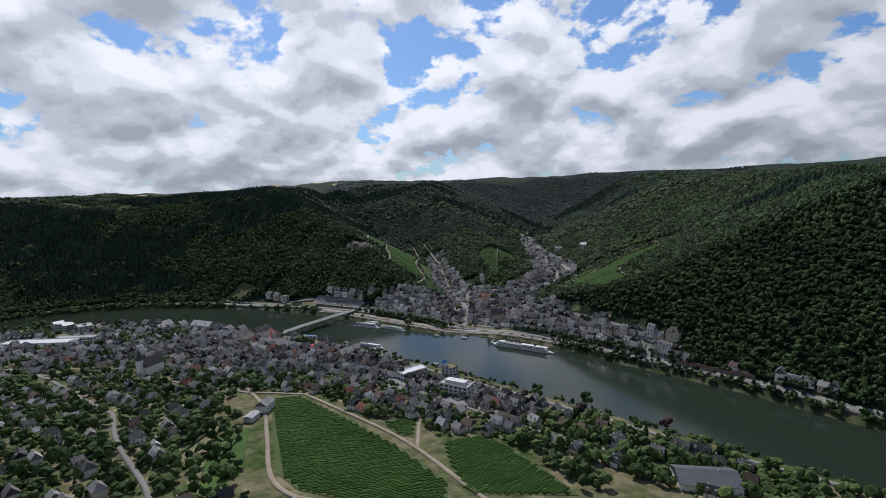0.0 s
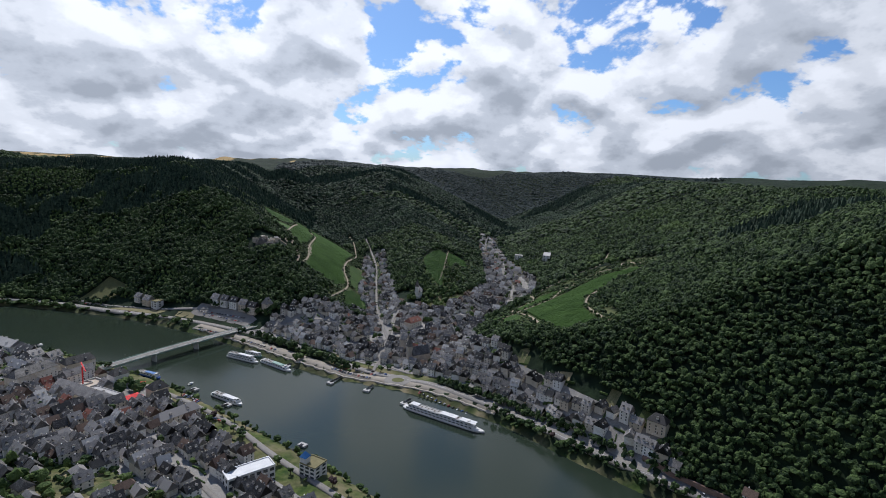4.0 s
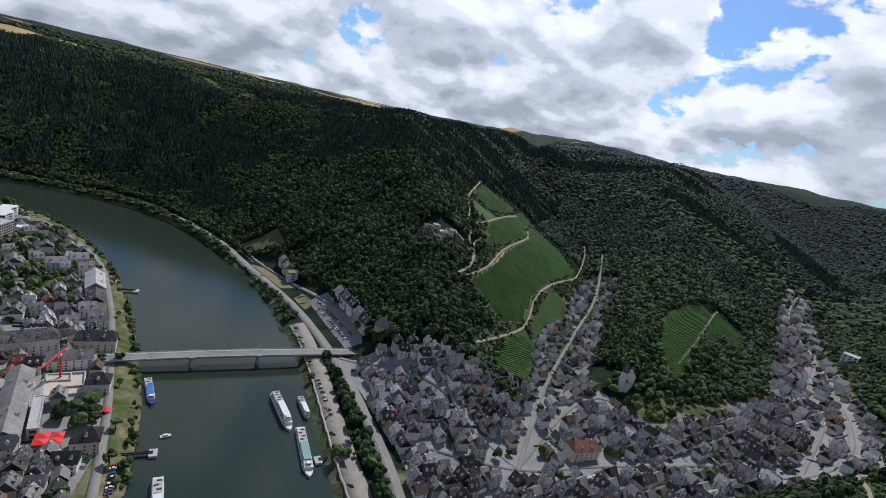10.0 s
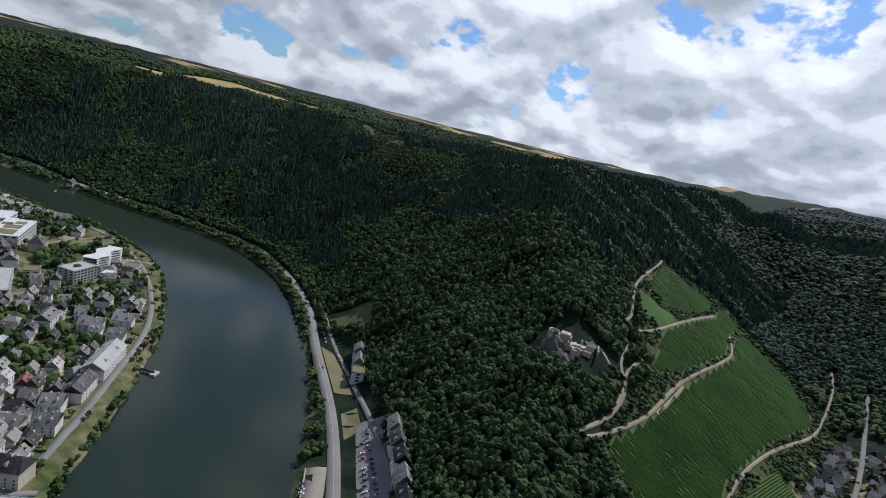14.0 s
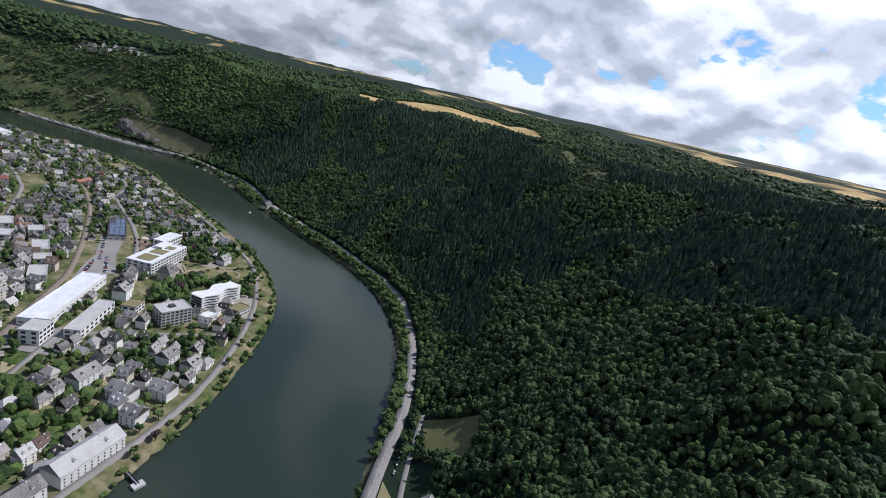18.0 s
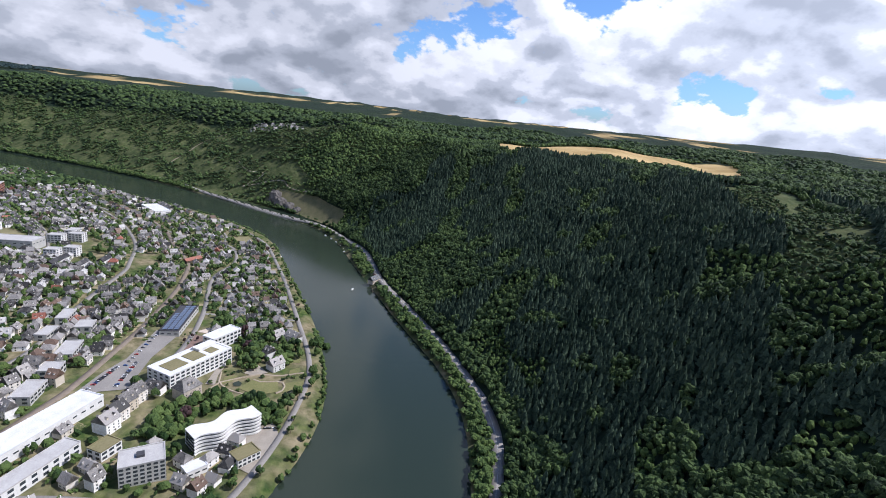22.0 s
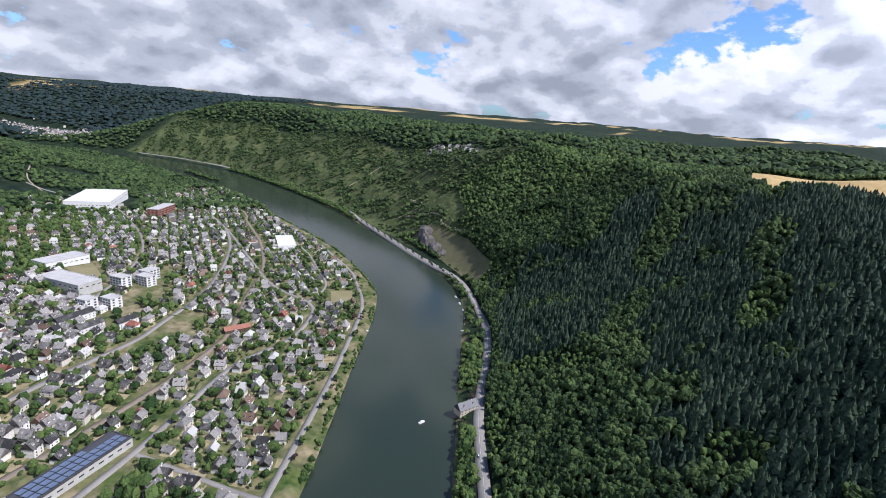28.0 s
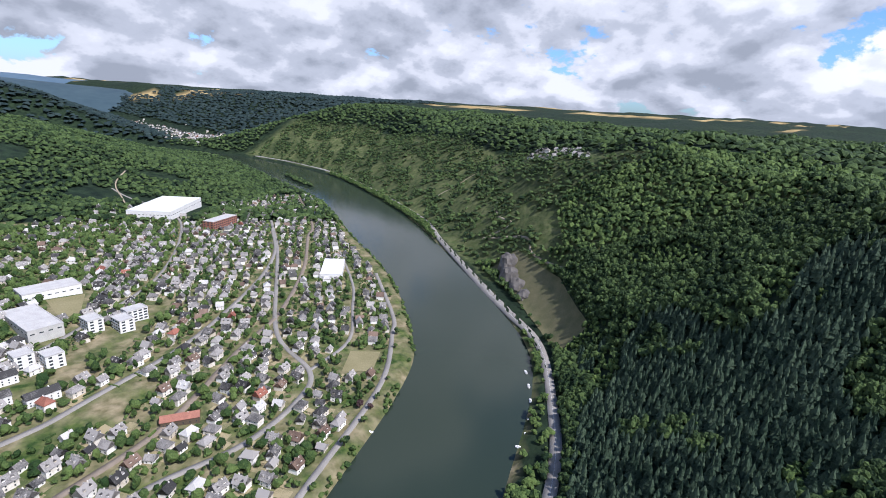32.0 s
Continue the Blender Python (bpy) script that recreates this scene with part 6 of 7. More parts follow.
joined_houses([h[:4] for h in OTHERS], "town_houses", "closely built town houses with slate roofs and pale plaster")
rg = np.random.RandomState(303)
joined_houses([(-1092 + t * 62 + rg.uniform(-9, 9), 280 + t * 120 + rg.uniform(-9, 9), rg.uniform(0, 3), int(rg.choice([0, 1, 2]))) for t in rg.rand(30)],
              "hilltop_village", "white houses of a village on the plateau edge")
far_v = [(-1215 + rg.normal(0, 70), -1180 + rg.normal(0, 110), rg.uniform(0, 3), int(rg.choice([0, 1, 2, 3]))) for _ in range(260)] + [(-1190 + rg.normal(0, 32), rg.uniform(-2000, -1300), rg.uniform(0, 3), int(rg.choice([0, 1, 2]))) for _ in range(120)]
joined_houses([h for h in far_v if gz(h[0], h[1]) > 2 and zones(np.array([h[0]]), np.array([h[1]]))[0][0] > 12], "distant_village", "pale houses of a distant riverside village")

# garden plots and lawns round the houses: thin pieces on the ground
V, F, n = [], [], 0
rg = np.random.RandomState(404)
for x, y, a, k, d in HOUSES:
    if gz(x, y) > 45 or inside(QUARTERS[0][0], np.array([x]), np.array([y]))[0] or inside(QUARTERS[5][0], np.array([x]), np.array([y]))[0]:
        continue
    for _ in range(2):
        ox, oy = x + rg.uniform(-7, 7), y + rg.uniform(-7, 7)
        w, h = rg.uniform(2.0, 4.5), rg.uniform(1.5, 3.5)
        c, s = math.cos(a), math.sin(a)
        grid = [(u, v) for v in (-1, 0, 1) for u in (-1, 0, 1)]
        for u, v in grid:
            px, py = ox + u * w * c - v * h * s, oy + u * w * s + v * h * c
            V.append((px, py, gz(px, py) + 0.12 + 0.02 * (n % 3)))
        F += [(n + i, n + i + 1, n + i + 4, n + i + 3) for i in (0, 1, 3, 4)]
        n += 9
tagged(new("garden_plots", mesh_from("garden_plots", V, F, [M["plot"]])), "lawns, beds and dry plots between the houses", "gardens", kind="stuff")

# garden trees between the houses
tp = []
for poly, gap, drop, kinds, seed in QUARTERS:
    tp.append(lots(poly, 5.2 if gap < 8 else 3.7, seed + 200, 0.66 if gap < 7 else 0.5 if gap < 8 else 0.30, -0.6, 0.42))
tp.append(lots([(-560, 330), (-640, 200), (-700, 20), (-640, -40), (-480, 100), (-420, 280)], 6.5, 293, 0.3, 0.0))
tp = np.vstack(tp)
hp = np.array([(h[0], h[1]) for h in HOUSES])
tp = tp[np.array([np.min((hp[:, 0] - x) ** 2 + (hp[:, 1] - y) ** 2) > 3.3 ** 2 for x, y in tp])]
for keep in KEEP_OUT:
    tp = tp[~inside(keep, tp[:, 0], tp[:, 1])]
for poly, _, _ in VINEYARDS:
    tp = tp[~inside(poly, tp[:, 0], tp[:, 1])]
tall = np.random.RandomState(15).rand(len(tp)) < 0.42
LEAFY = [blob_tree(rg, 4) for _ in range(6)]
near = (tp[:, 1] < 420) & (tp[:, 0] > -280)
plant("garden_trees", LEAFY, tp[tall & near], (2.6, 5.6), (2.4, 6.0), "leaf_town", "leafy garden trees round the villas", 89, "trees")
plant("garden_trees", SLOPE_TREES, tp[tall & ~near], (3.0, 6.0), (3.0, 6.6), "leaf_town", "tall garden trees between the houses", 90, "trees")
plant("garden_trees", FAR_TREES, tp[~tall], (1.4, 3.6), (1.1, 3.2), "leaf_town", "bushes and small garden trees between the houses", 91, "trees")
# clipped hedges along the plots
V, F, n = [], [], 0
rg = np.random.RandomState(405)
for x, y, a, k, d in HOUSES:
    if x < -560 or rg.rand() < 0.45:
        continue
    for _ in range(2):
        b = a + (math.pi / 2 if rg.rand() < 0.5 else 0)
        c, s, L = math.cos(b), math.sin(b), rg.uniform(3, 7)
        ox, oy, w, h = x + rg.uniform(-6, 6), y + rg.uniform(-6, 6), rg.uniform(0.3, 0.55), rg.uniform(0.6, 1.2)
        for u in (-0.5, -0.17, 0.17, 0.5):
            px, py = ox + u * L * c, oy + u * L * s
            z, q = gz(px, py), rg.uniform(0.85, 1.15)
            V += [(px + s * w, py - c * w, z - 0.2), (px + s * w * 0.8, py - c * w * 0.8, z + h * q), (px - s * w * 0.8, py + c * w * 0.8, z + h * q), (px - s * w, py + c * w, z - 0.2)]
        F += [(n + 4 * i + j, n + 4 * i + 4 + j, n + 4 * i + 5 + j, n + 4 * i + 1 + j) for i in range(3) for j in range(3)] + [(n, n + 1, n + 2, n + 3), (n + 15, n + 14, n + 13, n + 12)]
        n += 16
tagged(new("garden_hedges", mesh_from("garden_hedges", V, F, [M["leaf_town"]])), "clipped green hedges along the garden plots", "hedges", kind="stuff")
# groves of larger trees in parks and round the villas
gp = []
for poly, gap, drop, seed in (([(-300, 550), (-318, 552), (-335, 562), (-344, 572), (-342, 584), (-330, 580), (-318, 572), (-300, 572)], 3.8, 0.05, 290),
                              ([(-342, 584), (-346, 592), (-342, 612), (-326, 612), (-324, 596), (-326, 584)], 3.8, 0.05, 298),
                              ([(-372, 562), (-385, 560), (-400, 560), (-430, 526), (-440, 530), (-432, 556), (-410, 566), (-390, 582), (-374, 580)], 4.2, 0.2, 299),
                              ([(-366, 616), (-385, 606), (-405, 602), (-404, 607), (-380, 613)], 3.6, 0.2, 300),
                              ([(-70, 486), (-62, 488), (-50, 476), (-54, 468), (-66, 468), (-74, 477)], 3.6, 0.2, 301),
                              ([(-210, 500), (-230, 530), (-180, 552), (-150, 532), (-160, 505)], 4.4, 0.35, 302),
                              ([(-120, 362), (-90, 354), (-52, 352), (-60, 384), (-110, 402), (-165, 440)], 4.4, 0.3, 303),
                              ([(70, 262), (110, 212), (150, 168), (172, 186), (130, 236), (96, 280)], 4.2, 0.25, 304),
                              ([(-385, 566), (-420, 560), (-450, 566), (-420, 590), (-395, 600), (-388, 585)], 4.6, 0.3, 294),
                              ([(-100, 350), (-160, 420), (-250, 410), (-330, 320), (-260, 180), (-100, 130), (-60, 190), (-70, 290)], 5.2, 0.55, 291),
                              ([(58, 262), (73, 214), (84, 205), (92, 236), (70, 270)], 4.2, 0.35, 305),
                              ([(62, 284), (100, 244), (140, 190), (180, 150), (196, 176), (160, 226), (110, 296), (70, 318)], 5.0, 0.35, 292),
                              ([(-40, 350), (-6, 300), (10, 310), (-20, 356)], 4.5, 0.5, 295),
                              ([(130, 640), (170, 640), (200, 700), (240, 780), (180, 760), (150, 700)], 4.6, 0.4, 296),
                              ([(-160, 545), (-215, 586), (-260, 596), (-270, 560), (-200, 520)], 5.0, 0.6, 297)):
    gp.append(lots(poly, gap, seed, drop, -0.4, 0.42))
rg = np.random.RandomState(411)
# loose clumps: middle, spread, number
for x, y, sx, sy, n in ((-352, 548, 4, 3, 4), (-340, 530, 6, 2, 5), (-430, 530, 8, 4, 9), (-412, 604, 12, 3, 10), (-372, 611, 10, 2, 9), (-392, 590, 4, 6, 6), (-345, 614, 4, 2, 5), (-372, 548, 14, 1.5, 5),
                        (-376, 480, 16, 4, 12), (-340, 470, 10, 5, 10), (-250, 545, 6, 10, 10), (-262, 600, 8, 3, 7), (-300, 480, 14, 6, 12), (-430, 460, 18, 8, 14), (-470, 400, 20, 12, 24),
                        (-520, 380, 22, 12, 26), (-590, 420, 22, 14, 24), (-480, 520, 14, 8, 14), (-560, 500, 16, 8, 14), (-620, 330, 24, 20, 26), (-180, 470, 14, 12, 14), (-230, 450, 16, 10, 14),
                        (30, 300, 10, 8, 10), (86, 262, 8, 8, 10), (60, 560, 5, 4, 5), (40, 520, 5, 5, 5), (160, 560, 10, 10, 9), (100, 620, 6, 10, 8)):
    q = np.c_[rg.normal(x, sx, n), rg.normal(y, sy, n)]
    gp.append(q[off_roads(q, 0.6)])
gp = np.vstack(gp)
gp = gp[np.array([np.min((hp[:, 0] - x) ** 2 + (hp[:, 1] - y) ** 2) > 4.2 ** 2 for x, y in gp])]
for keep in KEEP_OUT[:-12]:
    gp = gp[~inside(keep, gp[:, 0], gp[:, 1])]
for poly, _, _ in VINEYARDS:
    gp = gp[~inside(poly, gp[:, 0], gp[:, 1])]
plant("park_groves", SLOPE_TREES, gp, (3.6, 7.6), (3.6, 7.6), "leaf_town", "groves of tall green garden trees", 92, "trees")

# ---- the bridge ----
BA, BB = Vector((-96, 503, 0)), Vector((-4, 603, 0))
span = (BB - BA).length
bridge = tagged(new("bridge"), "grey road bridge with green railings over the river", "bridge")
bridge.matrix_basis = Matrix.Translation((BA + BB) / 2) @ pose(0, 0, 0, 0, 0, math.degrees(math.atan2(BB.y - BA.y, BB.x - BA.x)))


def deck_z(x):
    return 5.2 + 1.2 * (1 - (2 * x / span) ** 2)


def swept(y0, y1, dz0, dz1, n=24):
    xs = [-span / 2 + span * i / n for i in range(n + 1)]
    V = [p for x in xs for p in ((x, y0, deck_z(x) + dz0), (x, y1, deck_z(x) + dz0), (x, y1, deck_z(x) + dz1), (x, y0, deck_z(x) + dz1))]
    F = [(4 * i + c, 4 * i + (c + 1) % 4, 4 * i + 4 + (c + 1) % 4, 4 * i + 4 + c) for i in range(n) for c in range(4)]
    return V, F + [(3, 2, 1, 0), (4 * n, 4 * n + 1, 4 * n + 2, 4 * n + 3)]


part("deck", mesh_list("deck", *swept(-2.1, 2.1, -0.5, 0.0), [M["asphalt"]]), None, bridge, "grey asphalt roadway")
for s in (-1, 1):
    part("footway", mesh_list("footway", *swept(s * 2.75 - 0.65, s * 2.75 + 0.65, -0.5, 0.14), [M["concrete"]]), None, bridge)
    part("girder", mesh_list("girder", *swept(s * 2.6 - 0.25, s * 2.6 + 0.25, -1.25, -0.5), [M["steel_green"]]), None, bridge, "green steel girder")
    part("handrail", mesh_list("handrail", *swept(s * 3.3 - 0.06, s * 3.3 + 0.06, 0.62, 0.74), [M["steel_green"]]), None, bridge)
    part("handrail", mesh_list("handrail", *swept(s * 3.3 - 0.04, s * 3.3 + 0.04, 0.32, 0.40), [M["steel_green"]]), None, bridge)
post = mesh_list("railing_post", *box_geo(-0.06, 0.06, -0.06, 0.06, 0, 0.74), [M["steel_green"]])
for i in range(45):
    x = -span / 2 + span * (i + 0.5) / 45
    for s in (-1, 1):
        o = part("railing_post", post, None, bridge)
        o.location = (x, s * 3.3, deck_z(x))
pole = mesh_list("lamp_post", *box_geo(-0.05, 0.05, -0.05, 0.05, 0, 3.0), [M["dark"]])
head = mesh_list("lamp_head", *box_geo(-0.12, 0.12, -0.35, 0.12, 3.0, 3.12), [M["concrete"]])
for i in range(8):
    x = -span / 2 + span * (i + 0.5) / 8
    for s in (-1, 1):
        o = part("lamp_post", pole, None, bridge)
        o.matrix_basis = pose(x, s * 3.1, deck_z(x) + 0.14, 0, 0, 0 if s > 0 else 180)
        h = part("lamp_head", head, None, o)
for fx in (-0.18, 0.06, 0.32):
    x = span * fx
    bm = bmesh.new()
    bmesh.ops.create_cone(bm, cap_ends=True, segments=12, radius1=1.7, radius2=1.4, depth=deck_z(x) + 1.8, matrix=Matrix.Diagonal((0.6, 2.1, 1, 1)))
    o = part("pier", bm, M["concrete"], bridge, "rounded concrete river pier")
    o.location = (x, 0, (deck_z(x) - 1.6 - 2.0) / 2 + 0.1)
    for s in (-1, 1):
        o = part("balcony", mesh_list("balcony", *box_geo(-1.2, 1.2, 0, 0.8, -0.4, 0.14), [M["concrete"]]), None, bridge)
        o.matrix_basis = pose(x, s * 3.4, deck_z(x), 0, 0, 0 if s > 0 else 180)
for s in (-1, 1):
    o = part("abutment", mesh_list("abutment", *box_geo(-4, 4, -3.2, 3.2, -3, deck_z(span / 2) - 0.55), [M["ruin"]]), None, bridge, "stone abutment")
    o.location = (s * (span / 2 - 3), 0, 0)

# ---- ships and boats ----
def hull_mesh(L, B, H, mat):
    st = [(-0.5, 0.62, 0.25), (-0.47, 0.9, 0.1), (-0.35, 1, 0), (0.3, 1, 0), (0.4, 0.8, 0.05), (0.46, 0.45, 0.2), (0.5, 0.05, 0.4)]
    V, F = [], []
    for u, b, rise in st:
        x, w = u * L, b * B / 2
        V += [(x, -w * 0.8, -0.3), (x, -w, H * 0.5), (x, -w, H * (1 + rise * 0.6)), (x, w, H * (1 + rise * 0.6)), (x, w, H * 0.5), (x, w * 0.8, -0.3)]
    for i in range(len(st) - 1):
        F += [(6 * i + c, 6 * i + (c + 1) % 6, 6 * i + 6 + (c + 1) % 6, 6 * i + 6 + c) for c in range(6)]
    F += [(5, 4, 3, 2, 1, 0), tuple(6 * (len(st) - 1) + c for c in range(6))]
    return mesh_list("hull", V, [f[::-1] for f in F], [M[mat]])


def ship(x0, y0, x1, y1, beam, decks, label, hull="white", roof="white_roof", cat="ship", name="passenger_ship", roofs=((-0.12, 0.28),)):
    L = math.hypot(x1 - x0, y1 - y0)
    root = tagged(new(name), label, cat)
    root.matrix_basis = pose((x0 + x1) / 2, (y0 + y1) / 2, 0, 0, 0, math.degrees(math.atan2(y1 - y0, x1 - x0)))
    part("hull", hull_mesh(L, beam, 1.0, hull), None, root)
    z = 1.05
    for k in range(decks):
        a, b = (-0.45 + 0.03 * k) * L, (0.38 - 0.05 * k) * L
        w = beam * (0.86 - 0.06 * k) / 2
        part("cabin_deck", mesh_list("cabin_deck", *box_geo(a, b, -w, w, z, z + 1.3), [M["white"]]), None, root)
        cols = max(3, int((b - a) / 2.6))
        pane = mesh_list("cabin_window", *box_geo(-0.75, 0.75, -0.05, 0.05, -0.32, 0.32), [M["glass"]])
        for s in (-1, 1):
            for c in range(cols):
                o = part("cabin_window", pane, None, root)
                o.location = (a + (b - a) * (c + 0.5) / cols, s * w, z + 0.7)
        z += 1.33
    w = beam * (0.80 - 0.06 * decks) / 2
    part("sun_deck", mesh_list("sun_deck", *box_geo(-0.42 * L, (0.40 - 0.05 * decks) * L, -w - 0.1, w + 0.1, z + 0.004, z + 0.10), [M["flat_roof"]]), None, root, "grey open sun deck")
    for s in (-1, 1):
        part("deck_rail", mesh_list("deck_rail", *box_geo(-0.42 * L, (0.40 - 0.05 * decks) * L, s * w - 0.03, s * w + 0.03, z + 0.42, z + 0.52), [M["white"]]), None, root)
    bench = mesh_list("deck_bench", *box_geo(-0.22, 0.22, -0.8, 0.8, 0, 0.32), [M["bark"]])
    for i in range(int(L / 3.2)):
        o = part("deck_bench", bench, None, root)
        o.location = (-0.38 * L + i * 2.2, (-0.3 if i % 2 else 0.3) * w, z + 0.1)
    for u0, u1 in roofs:
        part("sun_roof", mesh_list("sun_roof", *box_geo(u0 * L, u1 * L, -beam * 0.36, beam * 0.36, z + 0.5, z + 0.62), [M[roof]]), None, root, "pale sun roof")
    wh = part("wheelhouse", mesh_list("wheelhouse", *box_geo(0.30 * L, 0.30 * L + 1.6, -0.9, 0.9, z, z + 1.0), [M["white"]]), None, root)
    part("wheelhouse_window", mesh_list("wheelhouse_window", *box_geo(0.30 * L + 1.58, 0.30 * L + 1.66, -0.8, 0.8, z + 0.4, z + 0.85), [M["glass"]]), None, wh)
    return root


ship(101, 439, 140, 401, 5.6, 2, "long white river cruise ship moored at the quay", roofs=((-0.40, -0.30), (-0.02, 0.18), (0.22, 0.40)))
ship(-18, 540, 6, 522, 4.2, 2, "white excursion ship with red trim moored below the bridge")
ship(-6, 545, 7, 534, 3.2, 1, "small green and white excursion boat", hull="steel_green")
ship(8, 526, 30, 503, 4.4, 1, "white excursion ship with an open upper deck", roof="steel_green", roofs=((-0.1, 0.25),))
ship(-69, 512, -52, 500, 3.6, 1, "blue and white excursion boat near the bridge", hull="blue_hull", roof="blue_roof")
ship(-14, 471, 6, 453, 4.0, 1, "white excursion boat with a bright white roof")
for x, y, a in ((-722, 535, 40), (-709, 545, 40), (-692, 555, 30), (-680, 561, 30), (-669, 565, 100), (-650, 577, 30), (-642, 581, 110), (-656, 573, 30), (-735, 524, 50), (-620, 505, 150),
                (-545, 601, 160), (-31, 489, 60), (44, 383, 120), (-260, 612, 150)):
    boat = tagged(new("motor_boat"), "small white motor boat moored by the bank", "boat", group="small boats")
    boat.matrix_basis = pose(x, y, 0, 0, 0, a)
    part("hull", hull_mesh(4.2, 1.5, 0.6, "white"), None, boat)
    part("cabin", mesh_list("cabin", *box_geo(-1.0, 0.7, -0.5, 0.5, 0.6, 1.2), [M["white"]]), None, boat)
    part("windscreen", mesh_list("windscreen", *box_geo(0.68, 0.76, -0.45, 0.45, 0.75, 1.15), [M["glass"]]), None, boat)


def pier(x0, y0, x1, y1, label="landing stage with a floating pontoon"):
    L = math.hypot(x1 - x0, y1 - y0)
    root = tagged(new("landing_stage"), label, "pier")
    root.matrix_basis = pose(x0, y0, 0.5, 0, 0, math.degrees(math.atan2(y1 - y0, x1 - x0)))
    part("gangway", mesh_list("gangway", *box_geo(-2, L, -0.5, 0.5, 0.3, 0.5), [M["concrete"]]), None, root)
    part("pontoon", mesh_list("pontoon", *box_geo(L - 1.5, L + 1.5, -2.2, 2.2, -0.6, 0.6), [M["flat_roof"]]), None, root)
    for s in (-1, 1):
        part("railing", mesh_list("railing", *box_geo(-2, L, s * 0.5 - 0.04, s * 0.5 + 0.04, 0.5, 1.1), [M["dark"]]), None, root)


for q in ((-33, 472, -26, 479), (-8, 448, -2, 454), (64, 487, 57, 479), (33, 520, 27, 513), (-163, 573, -158, 577), (84, 470, 80, 464), (105, 446, 101, 442), (38, 396, 43, 402)):
    pier(*q)

# ---- the ruined castle on its rock ----
def rough_rock(name, label, x, y, z, sx, sy, sz, seed, turn=0):
    bm = bmesh.new()
    bmesh.ops.create_icosphere(bm, subdivisions=3, radius=1.0)
    for v in bm.verts:
        q = v.co * 2.2 + Vector((seed, 0, 0))
        v.co *= 1 + 0.22 * noise.noise(q) + 0.12 * noise.noise(q * 2.7)
    me = bpy.data.meshes.new(name)
    bm.to_mesh(me)
    bm.free()
    me.materials.append(M["rock"])
    ob = tagged(new(name, me), label, "rock")
    ob.matrix_basis = pose(x, y, z, 0, 0, turn) @ Matrix.Diagonal((sx, sy, sz, 1))
    return ob


for i, (x, y, sx, sy, sz) in enumerate(((-15, 710, 7, 6, 12), (-6, 703, 6, 5, 9))):
    rough_rock("cliff", "dark slate cliff below the ruined castle", x, y, gz(x, y) - 2, sx, sy, sz, 3 + i)
for i, (x, y, sx, sy, sz) in enumerate(((-866, 398, 14, 10, 17), (-850, 412, 14, 10, 14), (-838, 430, 12, 9, 11), (-826, 446, 10, 7, 8))):
    rough_rock("cliff", "grey slate cliff above the riverside road", x - 9, y + 7, gz(x - 9, y + 7) - 4, sx, sy, sz, 13 + i, 40)
cx, cy = -9, 721
cz = gz(cx, cy) + 0.6
castle = tagged(new("castle_ruin"), "pale ruined castle walls on a wooded rock", "castle")
castle.matrix_basis = pose(cx, cy, cz, 0, 0, 25)
part("terrace", mesh_list("terrace", *box_geo(-8, 9, -5, 5, -5, 0), [M["ruin"]]), None, castle, "pale paved terrace")
for k, (bx, by, r0, h0) in enumerate(((-11.5, 7.5, 3.0, 1.6), (1.5, -9.5, 2.6, 1.2))):
    V = [(bx + r * math.cos(6.283 * i / 20), by + r * math.sin(6.283 * i / 20), z) for i in range(16) for r, z in ((r0, -4), (r0, h0), (r0 - 0.6, h0), (r0 - 0.6, -4))]
    part("bastion", mesh_list("bastion", V, [(4 * i + c, 4 * i + 4 + c, 4 * i + 4 + (c + 1) % 4, 4 * i + (c + 1) % 4) for i in range(15) for c in range(4)], [M["ruin"]]), None, castle, "pale round bastion wall")
rg = np.random.RandomState(5)
for x0, x1, y0, y1, h in ((-9, -8.2, -5, 4, 3.0), (-8, -2, 4.6, 5.4, 4.2), (0, 5, -5.4, -4.6, 2.4), (5, 12, 4.8, 5.5, 2.8), (11.6, 12.4, -4, 4, 2.0), (-3, -2.2, -5, 0, 4.6), (3, 3.8, 0, 5, 3.4)):
    n = 7
    V, F = [], []
    along_x = (x1 - x0) > (y1 - y0)
    for i in range(n + 1):
        t = i / n
        top = h * rg.uniform(0.45, 1.05)
        if along_x:
            x = x0 + (x1 - x0) * t
            V += [(x, y0, -0.3), (x, y1, -0.3), (x, y1, top), (x, y0, top)]
        else:
            y = y0 + (y1 - y0) * t
            V += [(x1, y, -0.3), (x0, y, -0.3), (x0, y, top), (x1, y, top)]
    F = [(4 * i + c, 4 * i + 4 + c, 4 * i + 4 + (c + 1) % 4, 4 * i + (c + 1) % 4) for i in range(n) for c in range(4)] + [(0, 1, 2, 3), (4 * n + 3, 4 * n + 2, 4 * n + 1, 4 * n)]
    part("ruined_wall", mesh_list("ruined_wall", V, F, [M["ruin"]]), None, castle)
tw = part("tower", mesh_list("tower", *box_geo(-7.5, -3.5, -2, 2, -0.2, 4.5), [M["ruin"]]), None, castle)
part("tower_roof", mesh_list("tower_roof", [(-7.9, -2.4, 4.5), (-3.1, -2.4, 4.5), (-3.1, 2.4, 4.5), (-7.9, 2.4, 4.5), (-5.5, 0, 5.2)], [(0, 1, 4), (1, 2, 4), (2, 3, 4), (3, 0, 4), (3, 2, 1, 0)], [M["ruin"]]), None, tw)
part("hut", mesh_list("hut", *box_geo(6, 10, -2, 1.5, -0.2, 2.2), [M["ruin"]]), None, castle)
part("hut_roof", mesh_list("hut_roof", *roof_slab(4, 3.5, 0, 1.2), [M["slate"]]), None, castle).location = (8, -0.25, 2.2)
